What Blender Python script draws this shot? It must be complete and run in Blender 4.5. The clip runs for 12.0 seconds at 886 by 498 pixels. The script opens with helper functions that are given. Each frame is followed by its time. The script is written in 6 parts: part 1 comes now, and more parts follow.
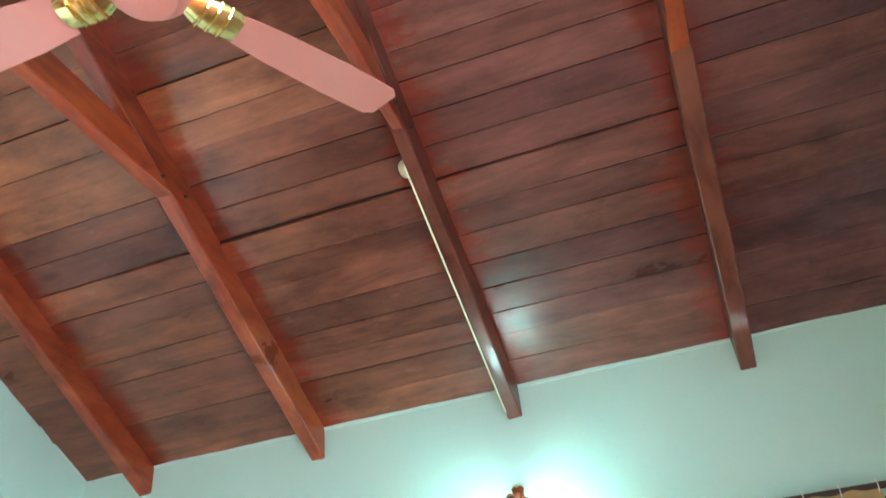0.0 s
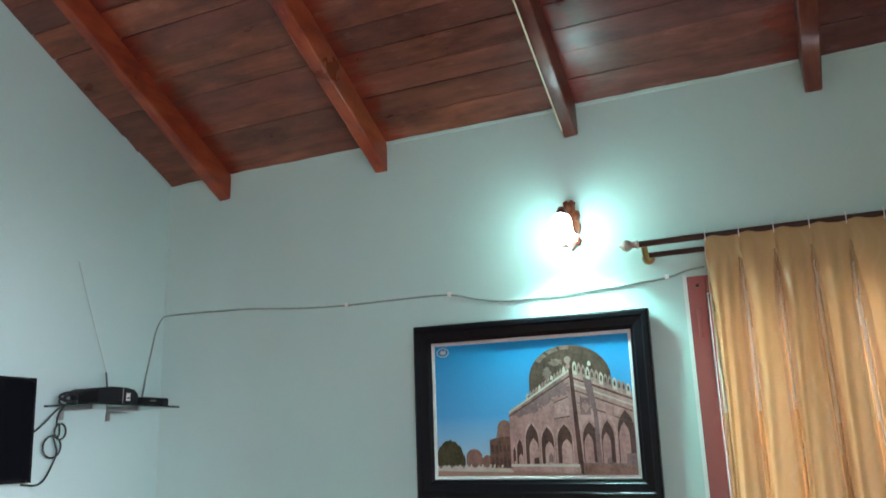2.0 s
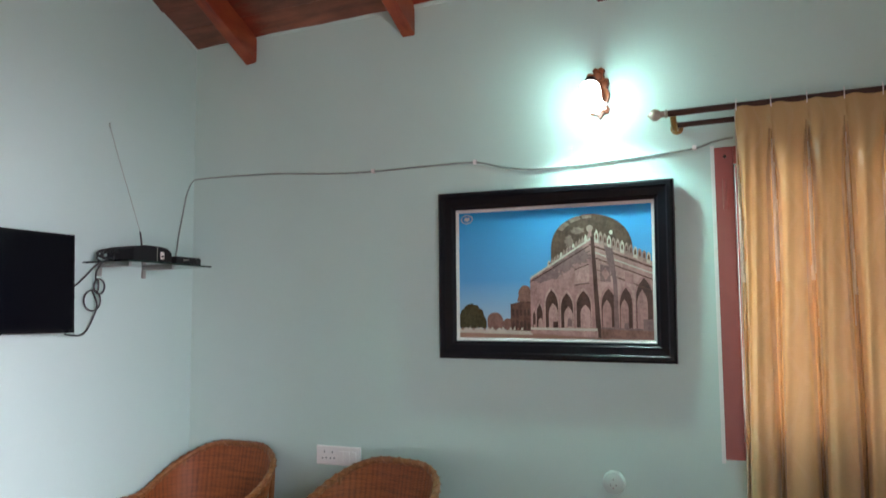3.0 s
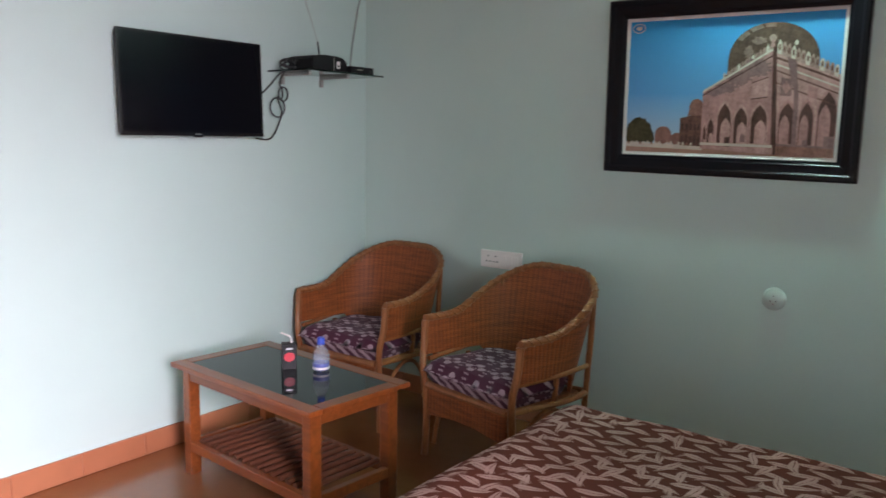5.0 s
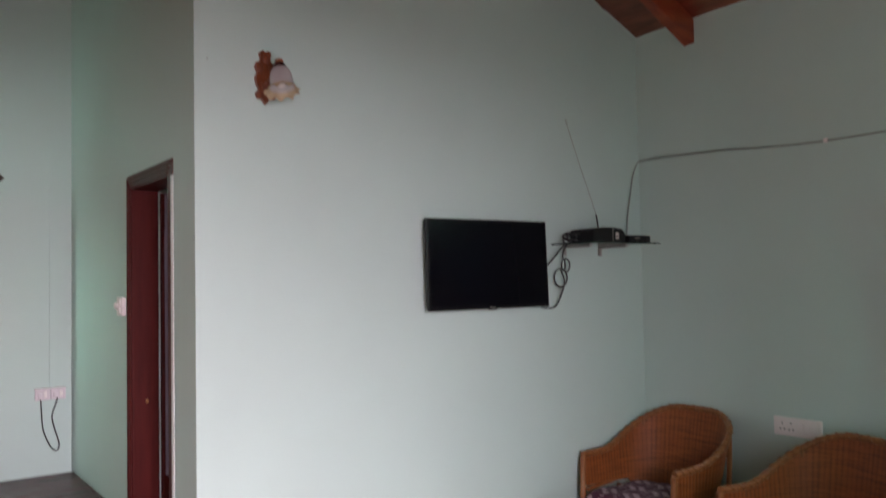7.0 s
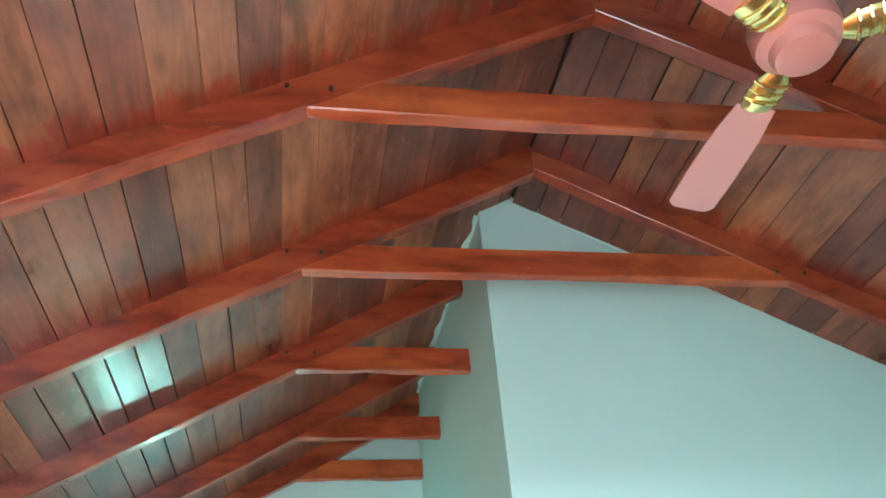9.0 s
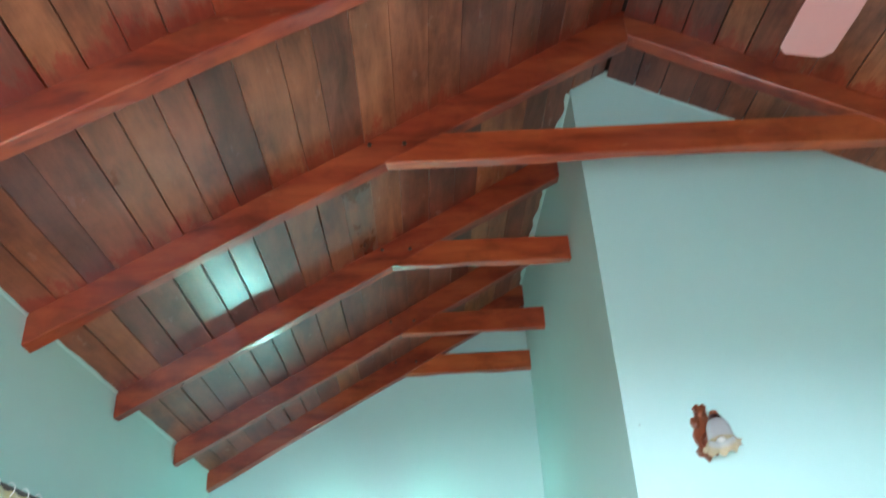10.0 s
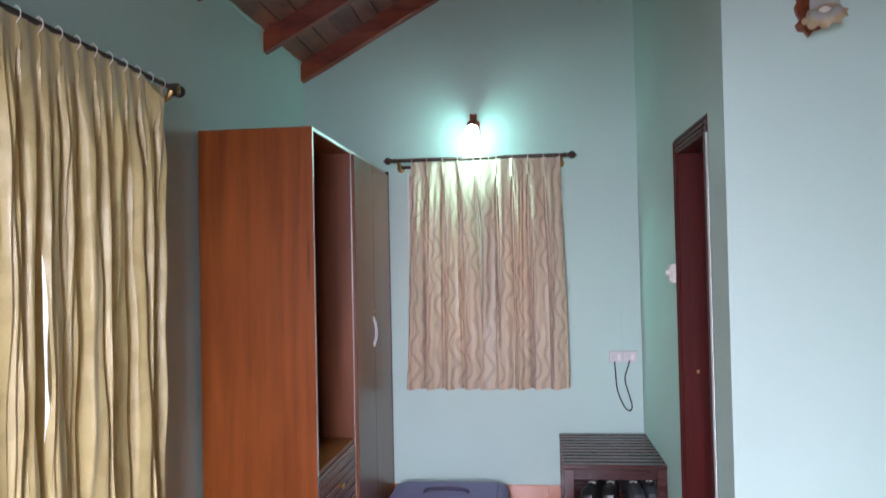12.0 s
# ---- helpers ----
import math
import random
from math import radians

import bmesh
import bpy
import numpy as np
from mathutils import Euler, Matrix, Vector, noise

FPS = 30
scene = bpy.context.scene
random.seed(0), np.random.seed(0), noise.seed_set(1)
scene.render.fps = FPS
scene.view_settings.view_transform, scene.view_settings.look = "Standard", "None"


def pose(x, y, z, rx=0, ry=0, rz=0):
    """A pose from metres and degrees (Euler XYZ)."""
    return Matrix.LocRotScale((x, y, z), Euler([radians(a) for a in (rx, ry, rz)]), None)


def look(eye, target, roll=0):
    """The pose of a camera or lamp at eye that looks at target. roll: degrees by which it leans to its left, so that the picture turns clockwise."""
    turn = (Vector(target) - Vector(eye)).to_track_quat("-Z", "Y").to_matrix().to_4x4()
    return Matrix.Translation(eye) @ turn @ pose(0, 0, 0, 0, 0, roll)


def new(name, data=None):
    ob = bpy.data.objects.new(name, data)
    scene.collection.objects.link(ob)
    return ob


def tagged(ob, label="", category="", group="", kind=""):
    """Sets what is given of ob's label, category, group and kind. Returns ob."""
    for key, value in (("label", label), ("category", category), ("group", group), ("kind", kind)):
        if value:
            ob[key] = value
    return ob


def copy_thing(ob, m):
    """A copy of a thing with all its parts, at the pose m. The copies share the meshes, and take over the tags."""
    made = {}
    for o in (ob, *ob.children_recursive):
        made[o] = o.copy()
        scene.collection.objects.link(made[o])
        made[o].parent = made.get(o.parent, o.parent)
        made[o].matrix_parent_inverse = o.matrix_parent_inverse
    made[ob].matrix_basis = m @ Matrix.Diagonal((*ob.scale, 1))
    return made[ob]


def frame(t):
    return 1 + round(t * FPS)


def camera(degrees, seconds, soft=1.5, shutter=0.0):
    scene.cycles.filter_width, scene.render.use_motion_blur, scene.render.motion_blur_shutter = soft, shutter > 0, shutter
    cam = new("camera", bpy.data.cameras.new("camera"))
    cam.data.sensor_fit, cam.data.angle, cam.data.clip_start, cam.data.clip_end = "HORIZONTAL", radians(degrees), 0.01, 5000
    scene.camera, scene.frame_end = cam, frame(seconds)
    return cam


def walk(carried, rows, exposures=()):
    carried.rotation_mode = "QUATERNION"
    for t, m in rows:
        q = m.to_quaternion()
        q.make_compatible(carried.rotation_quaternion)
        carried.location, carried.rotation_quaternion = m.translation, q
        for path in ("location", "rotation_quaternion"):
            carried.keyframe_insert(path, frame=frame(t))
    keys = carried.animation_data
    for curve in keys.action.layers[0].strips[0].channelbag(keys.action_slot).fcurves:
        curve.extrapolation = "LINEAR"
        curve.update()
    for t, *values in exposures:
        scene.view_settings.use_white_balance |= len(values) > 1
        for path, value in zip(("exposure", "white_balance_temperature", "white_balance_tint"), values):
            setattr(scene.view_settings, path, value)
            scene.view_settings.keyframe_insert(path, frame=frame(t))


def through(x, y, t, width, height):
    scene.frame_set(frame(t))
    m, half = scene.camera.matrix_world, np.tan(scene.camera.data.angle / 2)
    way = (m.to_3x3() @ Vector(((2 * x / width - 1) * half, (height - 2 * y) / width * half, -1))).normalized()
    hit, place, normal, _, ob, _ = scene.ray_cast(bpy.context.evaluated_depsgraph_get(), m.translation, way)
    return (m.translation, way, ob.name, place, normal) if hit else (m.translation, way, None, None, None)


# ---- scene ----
cam = camera(57.9, 12.0, 1.5, 0.3)
PATH = [
    (0, (2.985, -3.259, 1.54), (2.51, -1.656, 2.638), -5.7),
    (0.5, (2.986, -3.275, 1.545), (2.482, -1.587, 2.491), -4.8),
    (1, (3.011, -3.274, 1.544), (2.416, -1.534, 2.332), -3.6),
    (1.5, (3.037, -3.292, 1.515), (2.344, -1.522, 2.138), -2.8),
    (2, (3.041, -3.299, 1.493), (2.279, -1.514, 1.974), -2.0),
    (2.5, (3.057, -3.305, 1.473), (2.238, -1.511, 1.805), -1.3),
    (3, (3.057, -3.317, 1.447), (2.207, -1.515, 1.626), -0.5),
    (3.2, (3.052, -3.322, 1.437), (2.193, -1.52, 1.552), -0.3),
    (4.8, (3.084, -3.399, 1.424), (1.967, -1.759, 1.168), 0.6),
    (5, (3.083, -3.41, 1.42), (1.905, -1.818, 1.144), 0.9),
    (5.5, (3.083, -3.473, 1.422), (1.718, -2.038, 1.15), 1.3),
    (6, (3.084, -3.546, 1.459), (1.559, -2.276, 1.209), 0.8),
    (6.5, (3.071, -3.599, 1.497), (1.48, -2.399, 1.325), -0.3),
    (7, (3.105, -3.639, 1.543), (1.481, -2.475, 1.625), -1.1),
    (7.5, (3.127, -3.613, 1.58), (1.462, -2.585, 1.994), -3.0),
    (7.7, (3.125, -3.592, 1.586), (1.458, -2.646, 2.155), -4.3),
    (9.3, (3.223, -3.453, 1.625), (1.618, -3.182, 2.786), -5.3),
    (9.5, (3.206, -3.432, 1.63), (1.572, -3.222, 2.765), -4.6),
    (10, (3.076, -3.404, 1.656), (1.306, -3.328, 2.582), -3.9),
    (10.5, (2.991, -3.385, 1.615), (1.107, -3.408, 2.285), -3.5),
    (11, (2.961, -3.355, 1.581), (1.017, -3.463, 2.038), -2.2),
    (11.5, (2.948, -3.321, 1.548), (0.968, -3.494, 1.776), -1.3),
    (12, (2.943, -3.289, 1.51), (0.957, -3.515, 1.553), -1.2),
]
EXPOSURES = [
    (0, 2.44, 6150, -1),
    (0.5, 2.30, 5900, -3),
    (1, 1.90, 5800, -3),
    (1.5, 1.55, 6000, 7),
    (2, 1.33, 6300, 15),
    (2.5, 1.24, 6550, 20),
    (3, 1.18, 6800, 26),
    (5, 0.82, 7000, 28),
    (5.5, 0.36, 6950, 24),
    (6, 0.20, 6750, 26),
    (6.5, 0.18, 6850, 27),
    (7, 0.26, 7350, 29),
    (7.5, 0.60, 8150, 33),
    (9.3, 2.26, 5560, -10),
    (9.5, 2.16, 5560, -10),
    (10, 1.88, 5540, -9),
    (10.5, 1.09, 5600, -1),
    (11, 0.77, 5850, 5),
    (11.5, 0.55, 6050, 10),
    (12, 0.40, 6250, 16),
]
walk(cam, [(t, look(eye, target, roll)) for t, eye, target, roll in PATH], EXPOSURES)

# ---------------------------------------------------------------- plan, metres
X_TV = 0.0          # face of the wall that carries the television
Y_BATH = -2.605     # face of the bathroom's side wall
X_BACK = -2.245     # face of the alcove's end wall
Y_S = -4.79         # face of the south wall
X_E = 4.15          # face of the east wall
Y_RIDGE = -2.42
Z_RIDGE, Z_EAVE_N, Z_EAVE_S = 4.20, 2.955, 2.860
Z_RAFTER_S = 2.905   # top of the southern rafters over the wall
TH = 0.2            # wall thickness
RAFTER_X = (-1.475, -0.535, 0.378, 1.318, 2.270, 3.255)


def roof_z(y):
    """Height of the boards' underside over y."""
    if y > Y_RIDGE:
        return Z_EAVE_N + (Z_RIDGE - Z_EAVE_N) * (-y) / (-Y_RIDGE)
    return Z_EAVE_S + (Z_RIDGE - Z_EAVE_S) * (y - Y_S) / (Y_RIDGE - Y_S)


# ---------------------------------------------------------------- light
world = bpy.data.worlds.new("sky")
scene.world = world
world.use_nodes = True
sky = world.node_tree.nodes.new("ShaderNodeTexSky")
sky.sky_type, sky.sun_disc = "NISHITA", False
sky.sun_elevation, sky.sun_rotation = radians(48), radians(70)
world.node_tree.links.new(sky.outputs[0], world.node_tree.nodes["Background"].inputs[0])
world.node_tree.nodes["Background"].inputs[1].default_value = 0.10

sun = new("sun", bpy.data.lights.new("sun", "SUN"))
sun.data.energy, sun.data.angle, sun.data.color = 1.2, radians(12), (1.0, 0.96, 0.9)
sun.matrix_world = look((9, -3, 10), (0, 0, 0))


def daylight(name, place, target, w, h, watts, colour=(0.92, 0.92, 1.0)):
    """Area lamp at an opening, for sky light or added fill."""
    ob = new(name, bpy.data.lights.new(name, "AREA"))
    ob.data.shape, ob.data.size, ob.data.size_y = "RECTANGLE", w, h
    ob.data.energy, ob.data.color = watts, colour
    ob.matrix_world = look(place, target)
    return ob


# The sky outside the east wall's open door, then a fill lamp added there
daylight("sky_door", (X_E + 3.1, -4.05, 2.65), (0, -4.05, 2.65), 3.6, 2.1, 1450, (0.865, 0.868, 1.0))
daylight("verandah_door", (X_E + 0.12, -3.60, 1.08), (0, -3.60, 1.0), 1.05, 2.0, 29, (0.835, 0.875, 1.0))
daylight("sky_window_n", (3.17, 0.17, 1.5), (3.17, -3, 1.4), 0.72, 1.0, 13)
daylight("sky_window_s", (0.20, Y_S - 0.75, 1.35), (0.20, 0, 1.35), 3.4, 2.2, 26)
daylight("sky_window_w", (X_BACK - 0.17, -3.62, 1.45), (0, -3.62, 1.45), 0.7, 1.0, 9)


def bulb(name, place, watts, colour=(0.42, 1.0, 0.87)):
    ob = new(name, bpy.data.lights.new(name, "POINT"))
    ob.data.energy, ob.data.shadow_soft_size, ob.data.color = watts, 0.022, colour
    ob.location = place


bulb("bulb_north", (2.240, -0.170, 2.362), 30)
bulb("bulb_back", (-2.062, -3.662, 2.340), 35, (0.45, 1.0, 0.88))

# ---------------------------------------------------------------- materials


class Nodes:
    """A small wrapper to write node materials in few lines."""

    def __init__(self, name):
        self.m = bpy.data.materials.new(name)
        self.m.use_nodes = True
        self.t = self.m.node_tree
        self.t.nodes.clear()
        self.out = self.t.nodes.new("ShaderNodeOutputMaterial")

    def n(self, kind, links=(), operation="", noise_dimensions="", data_type="", blend_type=""):
        node = self.t.nodes.new("ShaderNode" + kind)
        if operation:
            node.operation = operation
        if noise_dimensions:
            node.noise_dimensions = noise_dimensions
        if data_type:
            node.data_type = data_type
        if blend_type:
            node.blend_type = blend_type
        for socket, value in dict(links).items():
            self.set(node, socket, value)
        return node

    def set(self, node, socket, value):
        i = node.inputs[socket]
        if isinstance(value, bpy.types.NodeSocket):
            self.t.links.new(value, i)
        elif isinstance(value, bpy.types.Node):
            self.t.links.new(value.outputs[0], i)
        elif isinstance(value, (tuple, list)) and len(value) == 3 and len(i.default_value) == 4:
            i.default_value = (*value, 1)
        else:
            i.default_value = value

    def math(self, op, a, b=0.0, c=None):
        node = self.n("Math", {0: a, 1: b}, operation=op)
        if c is not None:
            self.set(node, 2, c)
        return node

    def coord(self, scale=(1, 1, 1), rot=(0, 0, 0), loc=(0, 0, 0), which="Object"):
        c = self.n("TexCoord")
        return self.n("Mapping", {"Vector": c.outputs[which], "Scale": scale, "Rotation": rot, "Location": loc})

    def noise(self, vec, scale, detail=3, rough=0.55):
        return self.n("TexNoise", {"Vector": vec, "Scale": scale, "Detail": detail, "Roughness": rough})

    def ramp(self, fac, *stops):
        r = self.n("ValToRGB", {"Fac": fac})
        e = r.color_ramp.elements
        while len(e) < len(stops):
            e.new(0.5)
        for el, (pos, col) in zip(e, stops):
            el.position, el.color = pos, (*col, 1) if len(col) == 3 else col
        return r

    def mix(self, fac, a, b, blend="MIX"):
        node = self.n("Mix", data_type="RGBA", blend_type=blend)
        self.set(node, 0, fac)
        self.set(node, 6, a)
        self.set(node, 7, b)
        return node.outputs[2]

    def bump(self, height, strength=0.2, distance=0.01):
        return self.n("Bump", {"Height": height, "Strength": strength, "Distance": distance})

    def done(self, shader):
        self.t.links.new(shader.outputs[0], self.out.inputs[0])
        return self.m


def plain(name, colour, rough=0.5, metal=0.0, grain=0.12, scale=30, coat=0.0, bump=0.05, spec=0.5):
    k = Nodes(name)
    v = k.coord()
    fine, broad = k.noise(v, scale), k.noise(v, scale * 0.12, 2)
    f = k.math("MULTIPLY_ADD", fine, grain, k.math("MULTIPLY_ADD", broad, grain, 1 - grain))
    c = k.mix(1.0, colour, k.n("CombineColor", {0: f, 1: f, 2: f}), "MULTIPLY")
    r = k.math("MULTIPLY_ADD", broad, 0.12, rough - 0.06)
    b = k.n("BsdfPrincipled", {"Base Color": c, "Roughness": r, "Metallic": metal, "Coat Weight": coat, "Coat Roughness": 0.1, "Specular IOR Level": spec,
                               "Normal": k.bump(fine, bump, 0.002)})
    return k.done(b)


def wood(name, dark, light, along=(1, 14, 14), scale=3.0, rough=0.4, coat=0.3, rand="", spread=0.5, bump=0.15, spec=0.35):
    """Grained, varnished timber; along: small number on the axis of the grain. rand: island or object."""
    k = Nodes(name)
    base = k.n("TexCoord").outputs["Object"]
    seed = None
    if rand == "island":
        seed = k.n("NewGeometry").outputs["Random Per Island"]
    elif rand == "object":
        seed = k.n("ObjectInfo").outputs["Random"]
    if seed is not None:
        off = k.math("MULTIPLY", seed, 37.0)
        base = k.n("VectorMath", {0: base, 1: k.n("CombineXYZ", {0: off, 1: off, 2: off})}, operation="ADD").outputs[0]
    v = k.n("Mapping", {"Vector": base, "Scale": along})
    warp = k.noise(v, scale * 0.35, 2)
    grain = k.noise(k.n("VectorMath", {0: v, 1: k.n("VectorMath", {0: warp.outputs["Color"], 1: (0.9, 0.9, 0.9)}, operation="MULTIPLY")}, operation="ADD"), scale, 5, 0.62)
    blot = k.noise(base, 1.7, 3)
    f = k.math("MULTIPLY_ADD", grain, 0.75, k.math("MULTIPLY", blot, 0.3))
    c = k.ramp(f, (0.30, dark), (0.72, light)).outputs[0]
    if seed is not None:
        g = k.math("MULTIPLY_ADD", k.n("TexWhiteNoise", {1: seed}, noise_dimensions="1D"), spread, 1 - spread * 0.62)
        c = k.mix(1.0, c, k.n("CombineColor", {0: g, 1: g, 2: g}), "MULTIPLY")
        hue = k.ramp(k.n("TexWhiteNoise", {1: k.math("MULTIPLY", seed, 7.31)}, noise_dimensions="1D"), (0.15, (0.86, 0.95, 1.25)), (0.60, (1.0, 1.0, 1.0)), (0.95, (1.25, 1.12, 0.85))).outputs[0]
        c = k.mix(1.0 if rand == "island" else 0.3, c, k.mix(1.0, c, hue, "MULTIPLY"))
    knots = k.n("TexVoronoi", {"Vector": v, "Scale": 1.1})
    kn = k.ramp(knots, (0.02, (0.35, 0.35, 0.35)), (0.10, (1, 1, 1))).outputs[0]
    c = k.mix(0.6, c, k.mix(1.0, c, kn, "MULTIPLY"))
    r = k.math("MULTIPLY_ADD", grain, 0.2, rough - 0.1)
    b = k.n("BsdfPrincipled", {"Base Color": c, "Roughness": r, "Coat Weight": coat, "Coat Roughness": 0.18, "Specular IOR Level": spec,
                               "Normal": k.bump(grain, bump, 0.004)})
    return k.done(b)


def wall_paint(name, colour):
    k = Nodes(name)
    v = k.coord()
    roller, waves, stain = k.noise(v, 160, 4), k.noise(v, 2.2, 3), k.noise(v, 0.9, 4)
    c = k.mix(k.ramp(stain, (0.42, (0, 0, 0)), (0.75, (1, 1, 1))).outputs[0], colour, tuple(c * 0.93 for c in colour))
    scuff = k.ramp(k.noise(k.coord((1, 1, 0.35)), 7, 5, 0.7), (0.66, (0, 0, 0)), (0.80, (1, 1, 1))).outputs[0]
    c = k.mix(k.math("MULTIPLY", scuff, 0.25), c, tuple(c * 0.8 for c in colour))
    h = k.math("MULTIPLY_ADD", waves, 3.0, k.math("MULTIPLY", roller, 0.25))
    b = k.n("BsdfPrincipled", {"Base Color": c, "Roughness": 0.5, "Normal": k.bump(h, 0.22, 0.006)})
    return k.done(b)


def cloth(name, base, sheen_line, rough=0.42, through=0.35, glow=(0.9, 0.62, 0.25), mark=0.5, pitch=75.0, sway=0.028, lo=0.80, hi=0.94, rise=19.0):
    """Satin curtain with a woven pattern of wavy stripes; lets light through."""
    k = Nodes(name)
    uv = k.n("TexCoord").outputs["UV"]
    s = k.n("SeparateXYZ", {0: uv})
    bend = k.math("MULTIPLY", k.math("SINE", k.math("MULTIPLY", s.outputs[1], rise)), sway)
    bend2 = k.math("MULTIPLY", k.math("SINE", k.math("MULTIPLY_ADD", s.outputs[1], 31.0, k.math("MULTIPLY", s.outputs[0], 17.0))), 0.012)
    drift = k.math("MULTIPLY_ADD", k.noise(k.n("Mapping", {"Vector": uv, "Scale": (7, 4.5, 1)}), 1.0, 2), 0.10, -0.05)
    x = k.math("ADD", s.outputs[0], k.math("ADD", drift, k.math("ADD", bend, bend2)))
    w = k.math("SINE", k.math("MULTIPLY", x, pitch))
    line = k.ramp(k.math("MULTIPLY_ADD", w, 0.5, 0.5), (lo, (0, 0, 0)), (hi, (1, 1, 1))).outputs[0]
    weave = k.noise(k.n("Mapping", {"Vector": uv, "Scale": (900, 60, 1)}), 1.0, 2)
    broad = k.noise(k.n("Mapping", {"Vector": uv, "Scale": (3, 2, 1)}), 1.0, 3)
    c = k.mix(k.math("MULTIPLY", line, mark), base, sheen_line)
    g = k.math("MULTIPLY_ADD", weave, 0.2, k.math("MULTIPLY_ADD", broad, 0.25, 0.77))
    c = k.mix(1.0, c, k.n("CombineColor", {0: g, 1: g, 2: g}), "MULTIPLY")
    b = k.n("BsdfPrincipled", {"Base Color": c, "Roughness": k.math("MULTIPLY_ADD", line, 0.2 * mark, rough - 0.04), "Sheen Weight": 0.35, "Specular IOR Level": 0.6,
                               "Normal": k.bump(k.math("MULTIPLY_ADD", line, mark, weave), 0.12, 0.002)})
    t = k.n("BsdfTranslucent", {"Color": k.mix(0.5, c, glow)})
    return k.done(k.n("MixShader", {0: through, 1: b, 2: t}))


def leaf_rows(k, vec, scale, rows, tilt, width=0.30, shift=0.0):
    """Herringbone rows of slender leaves: 1 inside a leaf. scale: leaves to the metre along x; rows: rows to a leaf's length."""
    m = k.n("Mapping", {"Vector": vec, "Scale": (scale, scale * rows, 1), "Location": (shift, shift * 1.3, 0)})
    s = k.n("SeparateXYZ", {0: m})
    row = k.math("FLOOR", s.outputs[1])
    odd = k.math("MODULO", k.math("ABSOLUTE", row), 2.0)
    jit = k.n("TexWhiteNoise", {1: row}, noise_dimensions="1D")
    x = k.math("ADD", s.outputs[0], k.math("ADD", k.math("MULTIPLY", odd, 0.5), k.math("MULTIPLY", jit, 0.25)))
    u = k.math("SUBTRACT", k.math("FRACT", x), 0.5)
    v = k.math("SUBTRACT", k.math("FRACT", s.outputs[1]), 0.5)
    side = k.math("MULTIPLY_ADD", odd, 2.0 * tilt, -tilt)
    v = k.math("ADD", v, k.math("MULTIPLY", u, side))
    v = k.math("ADD", v, k.math("MULTIPLY", k.math("MULTIPLY", u, u), side))
    q = k.math("ADD", k.math("DIVIDE", u, 0.44), 0.0)
    half = k.math("MULTIPLY", k.math("SUBTRACT", 1.0, k.math("MULTIPLY", q, q)), k.math("MULTIPLY_ADD", u, -0.22, width))
    vein = k.math("GREATER_THAN", k.math("ABSOLUTE", v), 0.022)
    return k.math("MULTIPLY", k.math("GREATER_THAN", half, k.math("ABSOLUTE", v)), vein)


def leaf_print(name, ground, leaf, scale, rows=2.6, tilt=0.75, rough=0.85, star=False):
    """Printed cotton with rows of pale leaves."""
    k = Nodes(name)
    base = k.n("TexCoord").outputs["UV"]
    wob = k.noise(base, scale * 0.5, 2)
    v = k.n("VectorMath", {0: base, 1: k.n("VectorMath", {0: wob.outputs["Color"], 1: (0.75 / scale, 0.5 / scale, 0)}, operation="MULTIPLY")}, operation="ADD")
    a = leaf_rows(k, v, scale, rows, tilt)
    if star:
        turned = k.n("Mapping", {"Vector": v, "Rotation": (0, 0, 1.57)})
        a = k.math("MAXIMUM", a, k.math("MULTIPLY", leaf_rows(k, turned, scale * 0.8, rows, tilt, 0.24, 0.37), k.ramp(wob, (0.48, (0, 0, 0)), (0.52, (1, 1, 1))).outputs[0]))
    weave = k.noise(base, 420, 2)
    fade = k.noise(base, 5.0, 4)
    g = k.math("MULTIPLY_ADD", weave, 0.4, k.math("MULTIPLY_ADD", fade, 0.4, 0.60))
    c = k.mix(1.0, k.mix(k.math("MULTIPLY", a, k.math("MULTIPLY_ADD", fade, 0.9, 0.30)), ground, leaf), k.n("CombineColor", {0: g, 1: g, 2: g}), "MULTIPLY")
    b = k.n("BsdfPrincipled", {"Base Color": c, "Roughness": rough, "Specular IOR Level": 0.08, "Normal": k.bump(weave, 0.3, 0.002)})
    return k.done(b)


def wicker(name, dark, light):
    """Basket weave in the uv's metres."""
    k = Nodes(name)
    uv = k.n("TexCoord").outputs["UV"]
    s = k.n("SeparateXYZ", {0: uv})
    col = k.math("FLOOR", k.math("MULTIPLY", s.outputs[0], 46.0))
    par = k.math("MULTIPLY", k.math("MODULO", k.math("ABSOLUTE", col), 2.0), math.pi)
    strand = k.math("SINE", k.math("MULTIPLY_ADD", s.outputs[1], 2 * math.pi * 95, par))
    over = k.math("ABSOLUTE", k.math("SINE", k.math("MULTIPLY", s.outputs[0], math.pi * 46.0)))
    h = k.math("MULTIPLY_ADD", strand, 0.3, k.math("MULTIPLY", over, 0.7))
    tone = k.noise(k.n("Mapping", {"Vector": uv, "Scale": (3, 30, 1)}), 2.0, 4)
    rows = k.noise(k.n("Mapping", {"Vector": uv, "Scale": (60, 4, 1)}), 1.0, 3)
    f = k.math("MULTIPLY_ADD", h, 0.17, k.math("MULTIPLY_ADD", tone, 0.62, k.math("MULTIPLY", rows, 0.30)))
    c = k.ramp(f, (0.28, dark), (0.75, light)).outputs[0]
    b = k.n("BsdfPrincipled", {"Base Color": c, "Roughness": 0.55, "Coat Weight": 0.06, "Coat Roughness": 0.4, "Specular IOR Level": 0.35, "Normal": k.bump(h, 0.45, 0.003)})
    return k.done(b)


